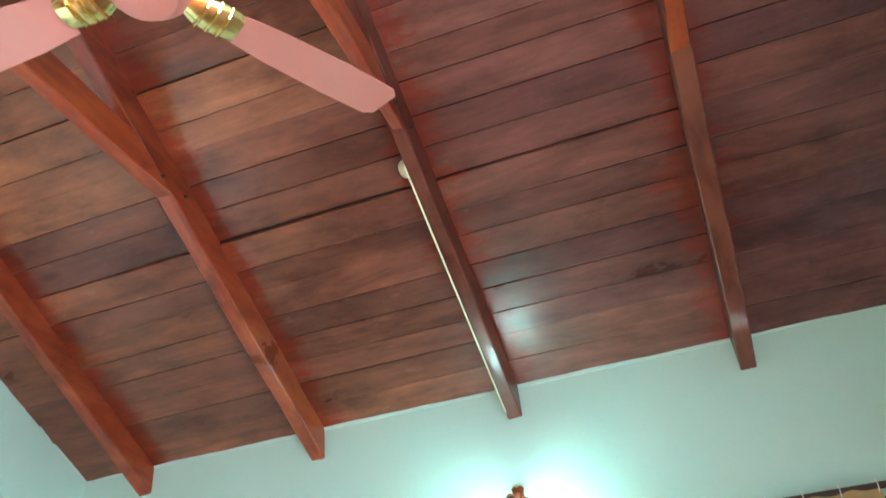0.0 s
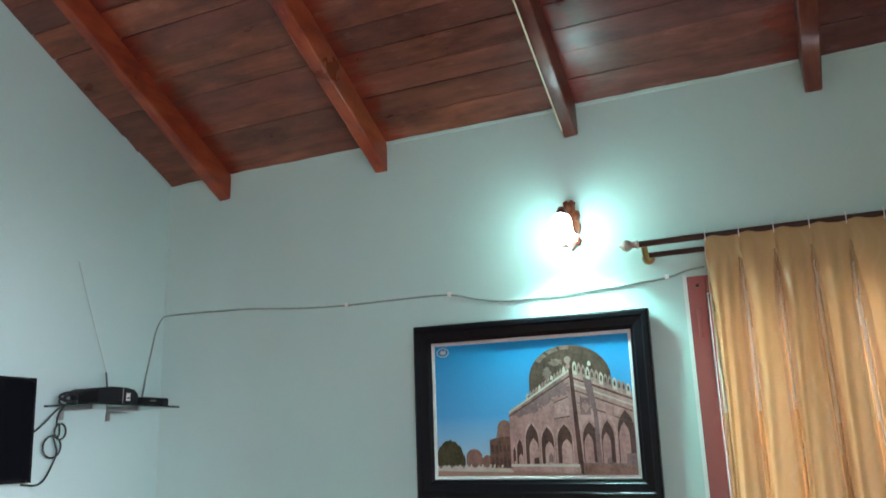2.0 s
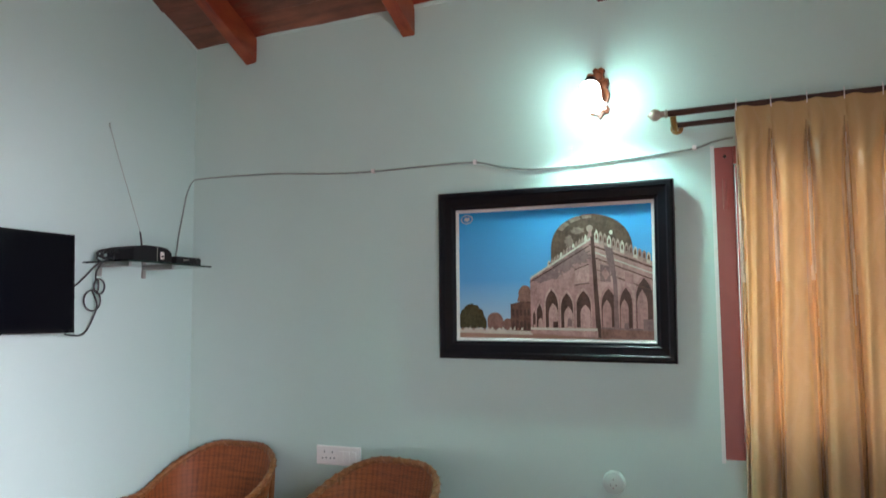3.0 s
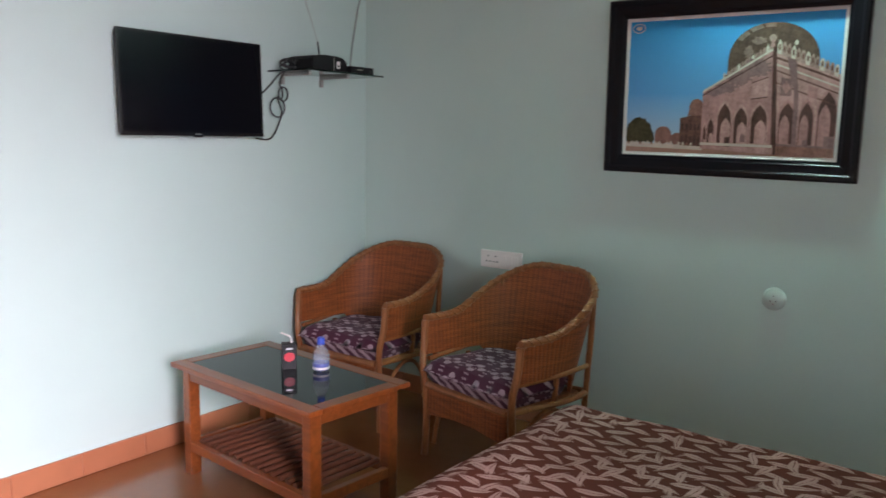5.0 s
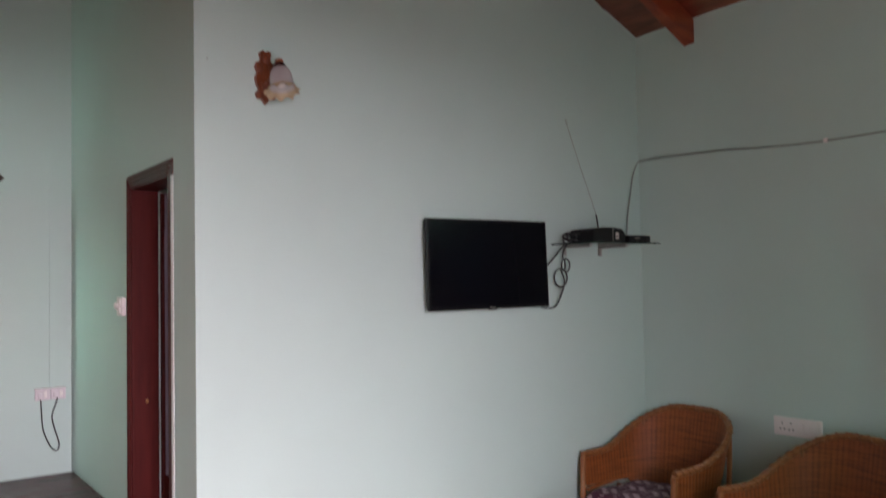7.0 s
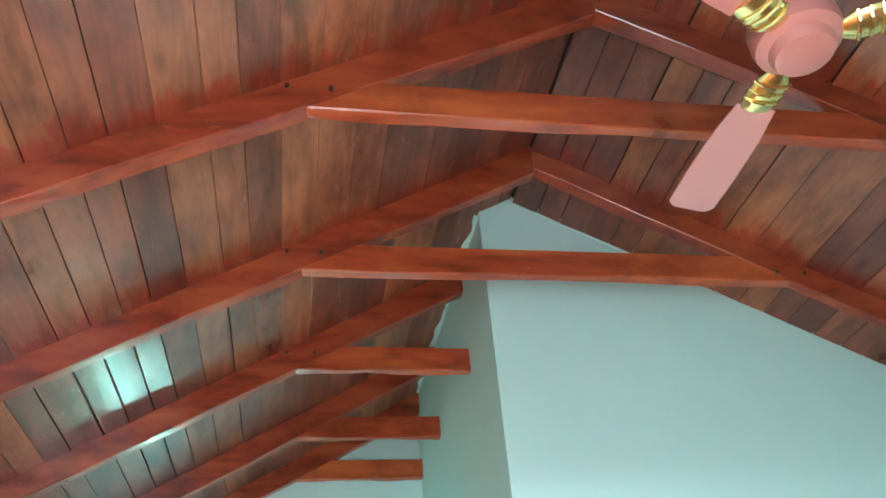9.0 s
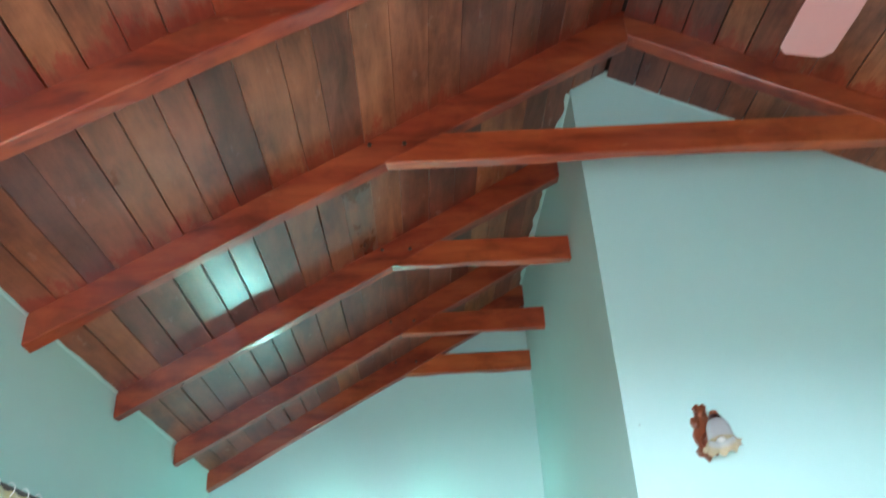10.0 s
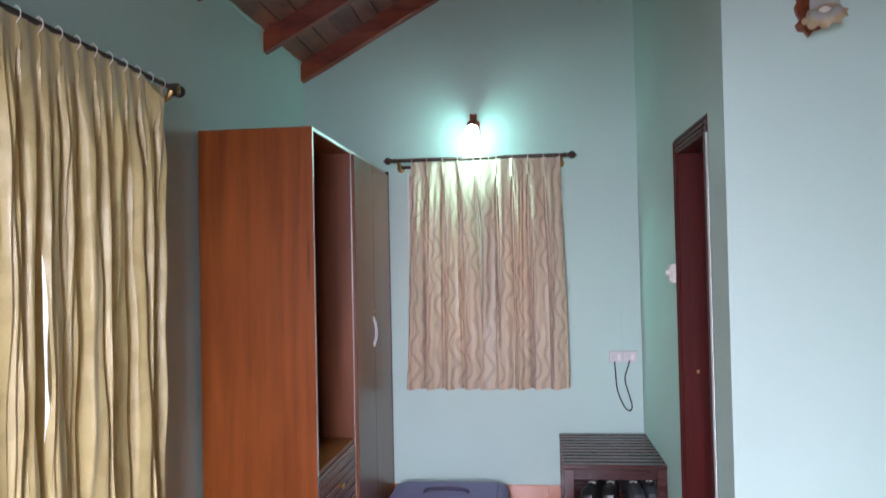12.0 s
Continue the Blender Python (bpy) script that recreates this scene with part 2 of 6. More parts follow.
def glass(name, tint=(1, 1, 1), rough=0.02):
    k = Nodes(name)
    return k.done(k.n("BsdfPrincipled", {"Base Color": tint, "Roughness": rough, "Transmission Weight": 1.0, "IOR": 1.45}))


def thin_clear(name, clear):
    """Thin clear plastic: mostly see-through, with a soft whitish gloss."""
    k = Nodes(name)
    b = k.n("BsdfPrincipled", {"Base Color": (0.80, 0.86, 0.92), "Roughness": 0.10, "Coat Weight": 0.4})
    return k.done(k.n("MixShader", {0: k.math("MULTIPLY_ADD", k.noise(k.coord(), 60, 2), 0.07, 0.965 - clear), 1: k.n("BsdfTransparent", {"Color": (0.93, 0.96, 1.0)}), 2: b}))


def glowing(name, colour, strength, clear=0.0):
    """A lit glass: glows, and lets part of the light through."""
    k = Nodes(name)
    return k.done(k.n("MixShader", {0: clear, 1: k.n("Emission", {"Color": colour, "Strength": strength}), 2: k.n("BsdfTransparent")}))


WALL = wall_paint("aqua_wall_paint", (0.535, 0.70, 0.65))
WHITE = plain("white_trim_paint", (0.78, 0.80, 0.78), 0.5)


def board_wood():
    """Varnished boards, each of its own tone, with blotches and red stain run over from the rafters."""
    k = Nodes("varnished_ceiling_boards")
    base = k.n("TexCoord").outputs["Object"]
    seed = k.n("NewGeometry").outputs["Random Per Island"]
    off = k.math("MULTIPLY", seed, 41.0)
    v = k.n("VectorMath", {0: base, 1: k.n("CombineXYZ", {0: off, 1: off, 2: off})}, operation="ADD").outputs[0]
    warp = k.noise(k.n("Mapping", {"Vector": v, "Scale": (1.2, 6, 6)}), 1.0, 2)
    long = k.n("VectorMath", {0: k.n("Mapping", {"Vector": v, "Scale": (0.9, 9, 9)}), 1: k.n("VectorMath", {0: warp.outputs["Color"], 1: (1.6, 1.6, 1.6)}, operation="MULTIPLY")}, operation="ADD")
    grain = k.noise(long, 1.8, 5, 0.6)
    fine = k.noise(k.n("Mapping", {"Vector": v, "Scale": (5, 70, 70)}), 1.5, 3)
    cloud = k.noise(k.n("Mapping", {"Vector": base, "Scale": (0.9, 1.7, 1.7)}), 2.3, 6, 0.68)
    tone = k.n("TexWhiteNoise", {1: seed}, noise_dimensions="1D")
    pick = k.n("TexWhiteNoise", {1: k.math("MULTIPLY", seed, 7.31)}, noise_dimensions="1D")
    c = k.ramp(pick, (0.0, (0.086, 0.032, 0.029)), (0.25, (0.114, 0.041, 0.033)), (0.55, (0.133, 0.049, 0.036)), (0.82, (0.160, 0.060, 0.039)), (1.0, (0.215, 0.089, 0.050))).outputs[0]
    g = k.math("MULTIPLY_ADD", grain, 1.75, k.math("MULTIPLY_ADD", fine, 0.30, k.math("MULTIPLY_ADD", tone, 0.34, -0.11)))
    c = k.mix(1.0, c, k.n("CombineColor", {0: g, 1: g, 2: g}), "MULTIPLY")
    c = k.mix(k.ramp(cloud, (0.34, (0.95, 0.95, 0.95)), (0.50, (0, 0, 0))).outputs[0], c, k.mix(1.0, c, (0.52, 0.44, 0.50), "MULTIPLY"))
    c = k.mix(k.ramp(cloud, (0.50, (0, 0, 0)), (0.68, (0.8, 0.8, 0.8))).outputs[0], c, k.mix(1.0, c, (1.5, 1.5, 1.5), "MULTIPLY"))
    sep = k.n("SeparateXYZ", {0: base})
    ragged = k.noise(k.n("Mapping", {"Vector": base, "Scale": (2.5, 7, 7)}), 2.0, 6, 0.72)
    # Boards turn from warmer in the west to more purple in the east
    tint_x = k.ramp(k.math("MULTIPLY_ADD", pick, 0.10, k.math("MULTIPLY", sep.outputs[0], 0.2)), (0.40, (1.20, 1.05, 0.82)), (0.56, (0.97, 0.94, 1.10))).outputs[0]
    c = k.mix(1.0, c, tint_x, "MULTIPLY")
    near = k.math("ABSOLUTE", k.math("SUBTRACT", k.math("FRACT", k.math("MULTIPLY_ADD", sep.outputs[0], 1.0571, 2.085)), 0.5))
    run = k.ramp(k.math("ADD", near, k.math("MULTIPLY_ADD", ragged, 0.62, -0.31)), (0.055, (0.75, 0.75, 0.75)), (0.115, (0, 0, 0))).outputs[0]
    c = k.mix(run, c, k.mix(0.5, (0.20, 0.022, 0.010), k.mix(1.0, c, (1.1, 0.4, 0.35), "MULTIPLY")))
    spots = k.n("TexVoronoi", {"Vector": k.n("Mapping", {"Vector": v, "Scale": (1.6, 5, 5)}), "Scale": 1.0})
    kn = k.ramp(spots, (0.03, (0.3, 0.3, 0.3)), (0.12, (1, 1, 1))).outputs[0]
    c = k.mix(0.7, c, k.mix(1.0, c, kn, "MULTIPLY"))
    r = k.math("MULTIPLY_ADD", cloud, 0.25, k.math("MULTIPLY_ADD", tone, 0.14, 0.17))
    return k.done(k.n("BsdfPrincipled", {"Base Color": c, "Roughness": r, "Specular IOR Level": 0.30, "Coat Weight": 0.50, "Coat Roughness": k.math("MULTIPLY_ADD", ragged, 0.16, 0.17), "Normal": k.bump(k.math("ADD", grain, k.math("MULTIPLY", ragged, 1.5)), 0.22, 0.006)}))


def rafter_wood(name, shade):
    """Hewn red varnished timber with paler orange heartwood and dark blotches."""
    k = Nodes(name)
    base = k.n("TexCoord").outputs["Object"]
    off = k.math("MULTIPLY", k.n("ObjectInfo").outputs["Random"], 53.0)
    v = k.n("VectorMath", {0: base, 1: k.n("CombineXYZ", {0: off, 1: off, 2: off})}, operation="ADD").outputs[0]
    warp = k.noise(k.n("Mapping", {"Vector": v, "Scale": (3, 1, 2)}), 1.0, 2)
    long = k.n("VectorMath", {0: k.n("Mapping", {"Vector": v, "Scale": (9, 1.0, 4)}), 1: k.n("VectorMath", {0: warp.outputs["Color"], 1: (1.4, 1.4, 1.4)}, operation="MULTIPLY")}, operation="ADD")
    grain = k.noise(long, 2.6, 5, 0.62)
    heart = k.noise(k.n("Mapping", {"Vector": v, "Scale": (4, 0.75, 5)}), 1.3, 3)
    blot = k.noise(v, 3.2, 4, 0.65)
    c = k.ramp(grain, (0.28, tuple(s * 0.45 for s in shade)), (0.5, shade), (0.74, tuple(s * m for s, m in zip(shade, (1.35, 1.9, 1.6))))).outputs[0]
    c = k.mix(k.ramp(heart, (0.48, (0, 0, 0)), (0.66, (0.8, 0.8, 0.8))).outputs[0], c, tuple(s * m for s, m in zip(shade, (1.70, 2.6, 2.2))))
    c = k.mix(k.ramp(blot, (0.22, (0.7, 0.7, 0.7)), (0.50, (0, 0, 0))).outputs[0], c, tuple(s * m for s, m in zip(shade, (0.30, 0.35, 0.5))))
    worn = k.ramp(k.noise(k.n("Mapping", {"Vector": v, "Scale": (14, 5, 14)}), 1.6, 4, 0.7), (0.66, (0, 0, 0)), (0.78, (0.55, 0.55, 0.55))).outputs[0]
    c = k.mix(worn, c, tuple(s * m for s, m in zip(shade, (1.8, 5.0, 7.0))))
    r = k.math("MULTIPLY_ADD", blot, 0.3, 0.18)
    return k.done(k.n("BsdfPrincipled", {"Base Color": c, "Roughness": r, "Specular IOR Level": 0.3, "Coat Weight": 0.38, "Coat Roughness": 0.12, "Normal": k.bump(k.math("ADD", grain, blot), 0.3, 0.006)}))


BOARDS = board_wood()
RAFTER = rafter_wood("red_varnished_rafter", (0.250, 0.036, 0.015))
RAFTERTIE = rafter_wood("orange_varnished_tie", (0.320, 0.049, 0.017))
RAFTERDARK = rafter_wood("varnished_rafter_darker", (0.120, 0.026, 0.019))
TEAK = wood("orange_teak", (0.125, 0.026, 0.005), (0.30, 0.077, 0.016), (1, 12, 12), 3.0, 0.36, 0.4, "object", 0.25)
DARKWOOD = wood("dark_rosewood", (0.022, 0.007, 0.007), (0.074, 0.019, 0.018), (9, 1, 9), 3.0, 0.28, 0.40, "object", 0.35, 0.15, 0.25)
MAROON = wood("maroon_door_paint", (0.048, 0.006, 0.005), (0.098, 0.012, 0.010), (10, 10, 1), 2.0, 0.45, 0.03, "", 0, 0.08, 0.15)
LAMINATE = wood("wardrobe_laminate", (0.145, 0.031, 0.005), (0.30, 0.077, 0.012), (9, 9, 0.6), 1.6, 0.42, 0.06, "", 0, 0.04, 0.22)
LAMDARK = wood("wardrobe_front_laminate", (0.12, 0.036, 0.015), (0.23, 0.075, 0.033), (9, 9, 0.6), 1.6, 0.36, 0.22, "", 0, 0.03)
CARVED = wood("carved_lamp_wood", (0.085, 0.018, 0.008), (0.32, 0.082, 0.028), (6, 6, 2), 5.0, 0.38, 0.3)
REDFRAME = plain("red_oxide_window_paint", (0.34, 0.085, 0.075), 0.45, coat=0.2)
SKIRT = plain("orange_skirting_tile", (0.44, 0.160, 0.078), 0.35, grain=0.25, scale=9, coat=0.2)
BLACKG = plain("gloss_black_plastic", (0.008, 0.008, 0.009), 0.2, grain=0.1, spec=0.25)
BLACKM = plain("matt_black_plastic", (0.011, 0.011, 0.012), 0.45, grain=0.2, spec=0.25)


def screen_glass():
    k = Nodes("dark_television_screen")
    n = k.noise(k.coord(), 3.0, 2)
    return k.done(k.n("BsdfPrincipled", {"Base Color": (0.003, 0.003, 0.005), "Roughness": k.math("MULTIPLY_ADD", n, 0.06, 0.17), "Specular IOR Level": 0.10}))


SCREEN = screen_glass()
FRAMEBLK = plain("black_frame_wood", (0.006, 0.005, 0.008), 0.30, grain=0.3, scale=14, spec=0.22)
IVORY = plain("ivory_plastic", (0.86, 0.81, 0.79), 0.35, grain=0.06)
PINKPL = plain("pinkish_switch_plastic", (0.72, 0.66, 0.69), 0.35, grain=0.06)
CREAMPL = plain("painted_socket_plastic", (0.54, 0.66, 0.61), 0.35, grain=0.06)
SLOT = plain("dark_slot", (0.02, 0.02, 0.02), 0.6)
BRASS = plain("antique_brass", (0.40, 0.24, 0.09), 0.3, 0.9, scale=60)
BRASSB = plain("bright_gold_metal", (0.80, 0.62, 0.26), 0.22, 0.95, scale=60)
IRON = plain("dark_rod_metal", (0.045, 0.030, 0.026), 0.35, 0.4)
RODWOOD = plain("brown_rod_metal", (0.075, 0.042, 0.032), 0.35, 0.4)
STEEL = plain("worn_steel", (0.42, 0.40, 0.37), 0.35, 0.9)
WIREG = plain("grey_cable", (0.28, 0.33, 0.30), 0.5)
WIREB = plain("black_cable", (0.018, 0.020, 0.020), 0.45)
WIREW = plain("cream_cable", (0.80, 0.76, 0.56), 0.5)
CANE = wood("varnished_cane", (0.14, 0.046, 0.015), (0.40, 0.152, 0.054), (9, 9, 2), 6, 0.42, 0.15)
WICKER = wicker("woven_wicker", (0.080, 0.018, 0.005), (0.40, 0.106, 0.028))


def star_print():
    """Purple cotton with rows of pale four-petalled flowers and short bars between them."""
    k = Nodes("purple_floral_cotton")
    uv = k.n("TexCoord").outputs["UV"]
    wob = k.noise(uv, 18, 2)
    p = k.n("VectorMath", {0: uv, 1: k.n("VectorMath", {0: wob.outputs["Color"], 1: (0.012, 0.012, 0)}, operation="MULTIPLY")}, operation="ADD")
    s = k.n("SeparateXYZ", {0: k.n("Mapping", {"Vector": p, "Scale": (6.6, 7.8, 1)})})
    row = k.math("FLOOR", s.outputs[1])
    odd = k.math("MODULO", k.math("ABSOLUTE", row), 2.0)
    x = k.math("SUBTRACT", k.math("FRACT", k.math("MULTIPLY_ADD", odd, 0.5, s.outputs[0])), 0.5)
    y = k.math("SUBTRACT", k.math("FRACT", s.outputs[1]), 0.5)
    r = k.math("SQRT", k.math("ADD", k.math("MULTIPLY", x, x), k.math("MULTIPLY", y, y)))
    a = k.math("ARCTAN2", y, x)
    petal = k.math("MULTIPLY_ADD", k.math("ABSOLUTE", k.math("COSINE", k.math("MULTIPLY", a, 2.0))), 0.27, 0.10)
    flower = k.math("MULTIPLY", k.math("GREATER_THAN", petal, r), k.math("GREATER_THAN", r, k.math("MULTIPLY_ADD", k.math("ABSOLUTE", k.math("SINE", k.math("MULTIPLY", a, 4.0))), 0.10, 0.06)))
    bar = k.math("MULTIPLY", k.math("GREATER_THAN", k.math("ABSOLUTE", x), 0.40), k.math("GREATER_THAN", k.math("SINE", k.math("MULTIPLY_ADD", y, 30.0, k.math("MULTIPLY", x, 14.0))), 0.45))
    weave, fade = k.noise(uv, 420, 2), k.noise(uv, 9.0, 3)
    f = k.math("MULTIPLY", k.math("MAXIMUM", flower, k.math("MULTIPLY", bar, 0.8)), k.math("MULTIPLY_ADD", fade, 0.8, 0.35))
    g = k.math("MULTIPLY_ADD", weave, 0.4, k.math("MULTIPLY_ADD", fade, 0.5, 0.55))
    c = k.mix(1.0, k.mix(f, (0.075, 0.016, 0.036), (0.54, 0.39, 0.43)), k.n("CombineColor", {0: g, 1: g, 2: g}), "MULTIPLY")
    return k.done(k.n("BsdfPrincipled", {"Base Color": c, "Roughness": 0.85, "Sheen Weight": 0.08, "Specular IOR Level": 0.25, "Normal": k.bump(weave, 0.3, 0.002)}))


CUSHION = star_print()
SPREAD = leaf_print("brown_leaf_bedspread", (0.140, 0.037, 0.024), (0.62, 0.36, 0.325), 8.9, 2.5, 0.72, 0.85, True)
BEDBASE = wood("bed_base_wood", (0.07, 0.022, 0.012), (0.18, 0.06, 0.03), (1, 9, 9), 3, 0.4, 0.3)
GOLDCLOTH = cloth("gold_satin_curtain", (0.52, 0.345, 0.155), (0.66, 0.50, 0.34), 0.26, 0.13, (0.95, 0.58, 0.20), 0.10)
CREAMCLOTH = cloth("cream_satin_curtain", (0.60, 0.485, 0.225), (0.45, 0.355, 0.15), 0.42, 0.08, (0.95, 0.70, 0.28), 0.45, 34.0, 0.075, 0.55, 0.85)
BEIGECLOTH = cloth("beige_satin_curtain", (0.625, 0.47, 0.33), (0.36, 0.25, 0.19), 0.40, 0.04, (0.90, 0.58, 0.34), 0.62, 104.0, 0.015, 0.50, 0.95, 25.0)
# Paler satin for the gold curtain's hem and for highlights painted into slits
HEMGLINTGOLD = cloth("pale_satin_hem_glint", (0.66, 0.62, 0.52), (0.72, 0.68, 0.60), 0.25, 0.06, (0.9, 0.8, 0.6), 0.05)
GLINTCREAM = cloth("cream_satin_glint", (0.74, 0.68, 0.52), (0.66, 0.60, 0.46), 0.25, 0.06, (0.95, 0.85, 0.6), 0.05)
GLASS = glass("clear_glass")
SHELFGLASS = glass("green_shelf_glass", (0.10, 0.20, 0.16), 0.03)
TABLEGLASS = plain("black_table_glass", (0.008, 0.012, 0.012), 0.06, grain=0.1, bump=0.0, spec=0.28)
BLUECAP = plain("blue_plastic_cap", (0.02, 0.07, 0.45), 0.35)
BLUELABEL = plain("blue_bottle_label", (0.10, 0.13, 0.38), 0.4)
REDDOT = plain("red_print", (0.62, 0.03, 0.05), 0.4)
SILVER = plain("silver_print", (0.55, 0.55, 0.55), 0.35, 0.4)
FANPINK = plain("pink_fan_enamel", (0.46, 0.175, 0.150), 0.30, coat=0.3, grain=0.08)
PURPLE = plain("purple_luggage_cloth", (0.20, 0.15, 0.29), 0.7, grain=0.3, scale=120)
PURPLED = plain("dark_purple_trim", (0.05, 0.035, 0.08), 0.6, grain=0.2)
LILAC = plain("lilac_towel_cloth", (0.26, 0.22, 0.30), 0.9, grain=0.3, scale=90)
SHOE = plain("black_shoe_leather", (0.018, 0.016, 0.017), 0.35, grain=0.3)
SHOEGREY = plain("grey_shoe_mesh", (0.035, 0.037, 0.042), 0.6, grain=0.4)
GLOWSHADE = glowing("lit_lamp_glass", (0.72, 1.0, 0.97), 10.0, 0.055)
GLOWSHADETHIN = glowing("lit_thin_lamp_glass", (0.76, 1.0, 0.98), 10.0, 0.085)
GLOWBULB = glowing("lit_bulb", (0.70, 1.0, 0.96), 12.0)


def floor_stone():
    k = Nodes("red_oxide_floor")
    v = k.coord()
    broad, mid, fine = k.noise(v, 1.1, 4), k.noise(v, 6, 5, 0.65), k.noise(v, 90, 3)
    f = k.math("MULTIPLY_ADD", broad, 0.5, k.math("MULTIPLY_ADD", mid, 0.4, k.math("MULTIPLY", fine, 0.12)))
    c = k.ramp(f, (0.18, (0.195, 0.065, 0.023)), (0.52, (0.265, 0.094, 0.034)), (0.88, (0.335, 0.128, 0.051))).outputs[0]
    r = k.math("MULTIPLY_ADD", mid, 0.10, 0.20)
    return k.done(k.n("BsdfPrincipled", {"Base Color": c, "Roughness": r, "Coat Weight": 0.4, "Coat Roughness": 0.15, "Normal": k.bump(fine, 0.03, 0.002)}))


MATBROWN = plain("dark_brown_mat", (0.040, 0.018, 0.014), 0.95, grain=0.5, scale=160, bump=0.5, spec=0.05)
MATEDGE = plain("mat_border", (0.085, 0.038, 0.024), 0.9, grain=0.4, scale=120, spec=0.05)
MAT = (-0.715, -2.965, 0.83, 0.57)
FLOOR = floor_stone()
EARTH = plain("ground_earth", (0.20, 0.17, 0.12), 0.9, grain=0.4, scale=3)
DECK = plain("roof_underlay", (0.02, 0.015, 0.012), 0.8)


def shade_glass():
    k = Nodes("frosted_lamp_glass")
    z = k.n("SeparateXYZ", {0: k.n("TexCoord").outputs["Object"]}).outputs[2]
    rim = k.ramp(k.math("MULTIPLY_ADD", z, 10.0, 1.0), (0.0, (0.66, 0.50, 0.32)), (0.16, (0.66, 0.62, 0.62))).outputs[0]
    b = k.n("BsdfPrincipled", {"Base Color": rim, "Roughness": 0.14, "Coat Weight": 0.5, "Transmission Weight": 0.25})
    t = k.n("BsdfTranslucent", {"Color": rim})
    return k.done(k.n("MixShader", {0: 0.35, 1: b, 2: t}))


SHADE = shade_glass()

# ---------------------------------------------------------------- mesh helpers


def quad_box(bm, x0, x1, y0, y1, z0, z1, m=None):
    vs = [bm.verts.new(p) for p in ((x0, y0, z0), (x1, y0, z0), (x1, y1, z0), (x0, y1, z0), (x0, y0, z1), (x1, y0, z1), (x1, y1, z1), (x0, y1, z1))]
    for f in ((0, 3, 2, 1), (4, 5, 6, 7), (0, 1, 5, 4), (1, 2, 6, 5), (2, 3, 7, 6), (3, 0, 4, 7)):
        bm.faces.new([vs[i] for i in f])
    if m is not None:
        bmesh.ops.transform(bm, matrix=m, verts=vs)
    return vs


def box(x0, x1, y0, y1, z0, z1, bevel=0.0, seg=2):
    bm = bmesh.new()
    quad_box(bm, min(x0, x1), max(x0, x1), min(y0, y1), max(y0, y1), min(z0, z1), max(z0, z1))
    if bevel:
        bmesh.ops.bevel(bm, geom=bm.edges[:], offset=bevel, segments=seg, affect="EDGES", profile=0.5)
    return bm


def tube(pts, r, seg=8, bm=None, caps=True, radii=None):
    """A round bar swept along points."""
    bm = bm or bmesh.new()
    pts = [Vector(p) for p in pts]
    rings, up = [], None
    for i, p in enumerate(pts):
        d = (pts[min(i + 1, len(pts) - 1)] - pts[max(i - 1, 0)]).normalized()
        if up is None:
            up = d.orthogonal().normalized()
        up = (up - d * up.dot(d)).normalized()
        side = d.cross(up)
        rr = radii[i] if radii else r
        rings.append([bm.verts.new(p + rr * (math.cos(a) * up + math.sin(a) * side)) for a in (2 * math.pi * j / seg for j in range(seg))])
    for a, b in zip(rings, rings[1:]):
        for j in range(seg):
            bm.faces.new((a[j], a[(j + 1) % seg], b[(j + 1) % seg], b[j]))
    if caps:
        bm.faces.new(rings[0][::-1])
        bm.faces.new(rings[-1])
    return bm


def lathe(profile, seg=24, bm=None, m=None, ruffle=0.0, waves=0):
    """Turned form about z from (r, z) pairs; ruffle waves the last rings."""
    bm = bm or bmesh.new()
    rings, n = [], len(profile)
    for i, (r, z) in enumerate(profile):
        w = ruffle * max(0.0, (i - n * 0.5) / (n * 0.5)) ** 2
        ring = []
        for j in range(seg):
            a = 2 * math.pi * j / seg
            rr = max(r, 1e-4) * (1 + w * math.cos(waves * a))
            ring.append(bm.verts.new((rr * math.cos(a), rr * math.sin(a), z + 1.1 * w * r * math.sin(waves * a))))
        rings.append(ring)
    for a, b in zip(rings, rings[1:]):
        for j in range(seg):
            bm.faces.new((a[j], a[(j + 1) % seg], b[(j + 1) % seg], b[j]))
    if m is not None:
        bmesh.ops.transform(bm, matrix=m, verts=[v for ring in rings for v in ring])
    return bm


def prism(poly, axis, a0, a1, bm=None):
    """A flat outline drawn out along an axis. For 'x' the outline is (y, z), for 'y' (x, z), for 'z' (x, y)."""
    bm = bm or bmesh.new()
    put = {"x": lambda a, p: (a, p[0], p[1]), "y": lambda a, p: (p[0], a, p[1]), "z": lambda a, p: (p[0], p[1], a)}[axis]
    lo, hi = [bm.verts.new(put(a0, p)) for p in poly], [bm.verts.new(put(a1, p)) for p in poly]
    bm.faces.new(lo)
    bm.faces.new(hi[::-1])
    for i in range(len(poly)):
        j = (i + 1) % len(poly)
        bm.faces.new((lo[i], hi[i], hi[j], lo[j]))
    bmesh.ops.recalc_face_normals(bm, faces=bm.faces)
    return bm


def mesh(name, bm, material, smooth=False):
    me = bpy.data.meshes.new(name)
    bmesh.ops.recalc_face_normals(bm, faces=bm.faces)
    bm.to_mesh(me)
    bm.free()
    for m in material if isinstance(material, (list, tuple)) else (material,):
        me.materials.append(m)
    if smooth:
        me.polygons.foreach_set("use_smooth", [True] * len(me.polygons))
        me.set_sharp_from_angle(angle=radians(40))
    return me


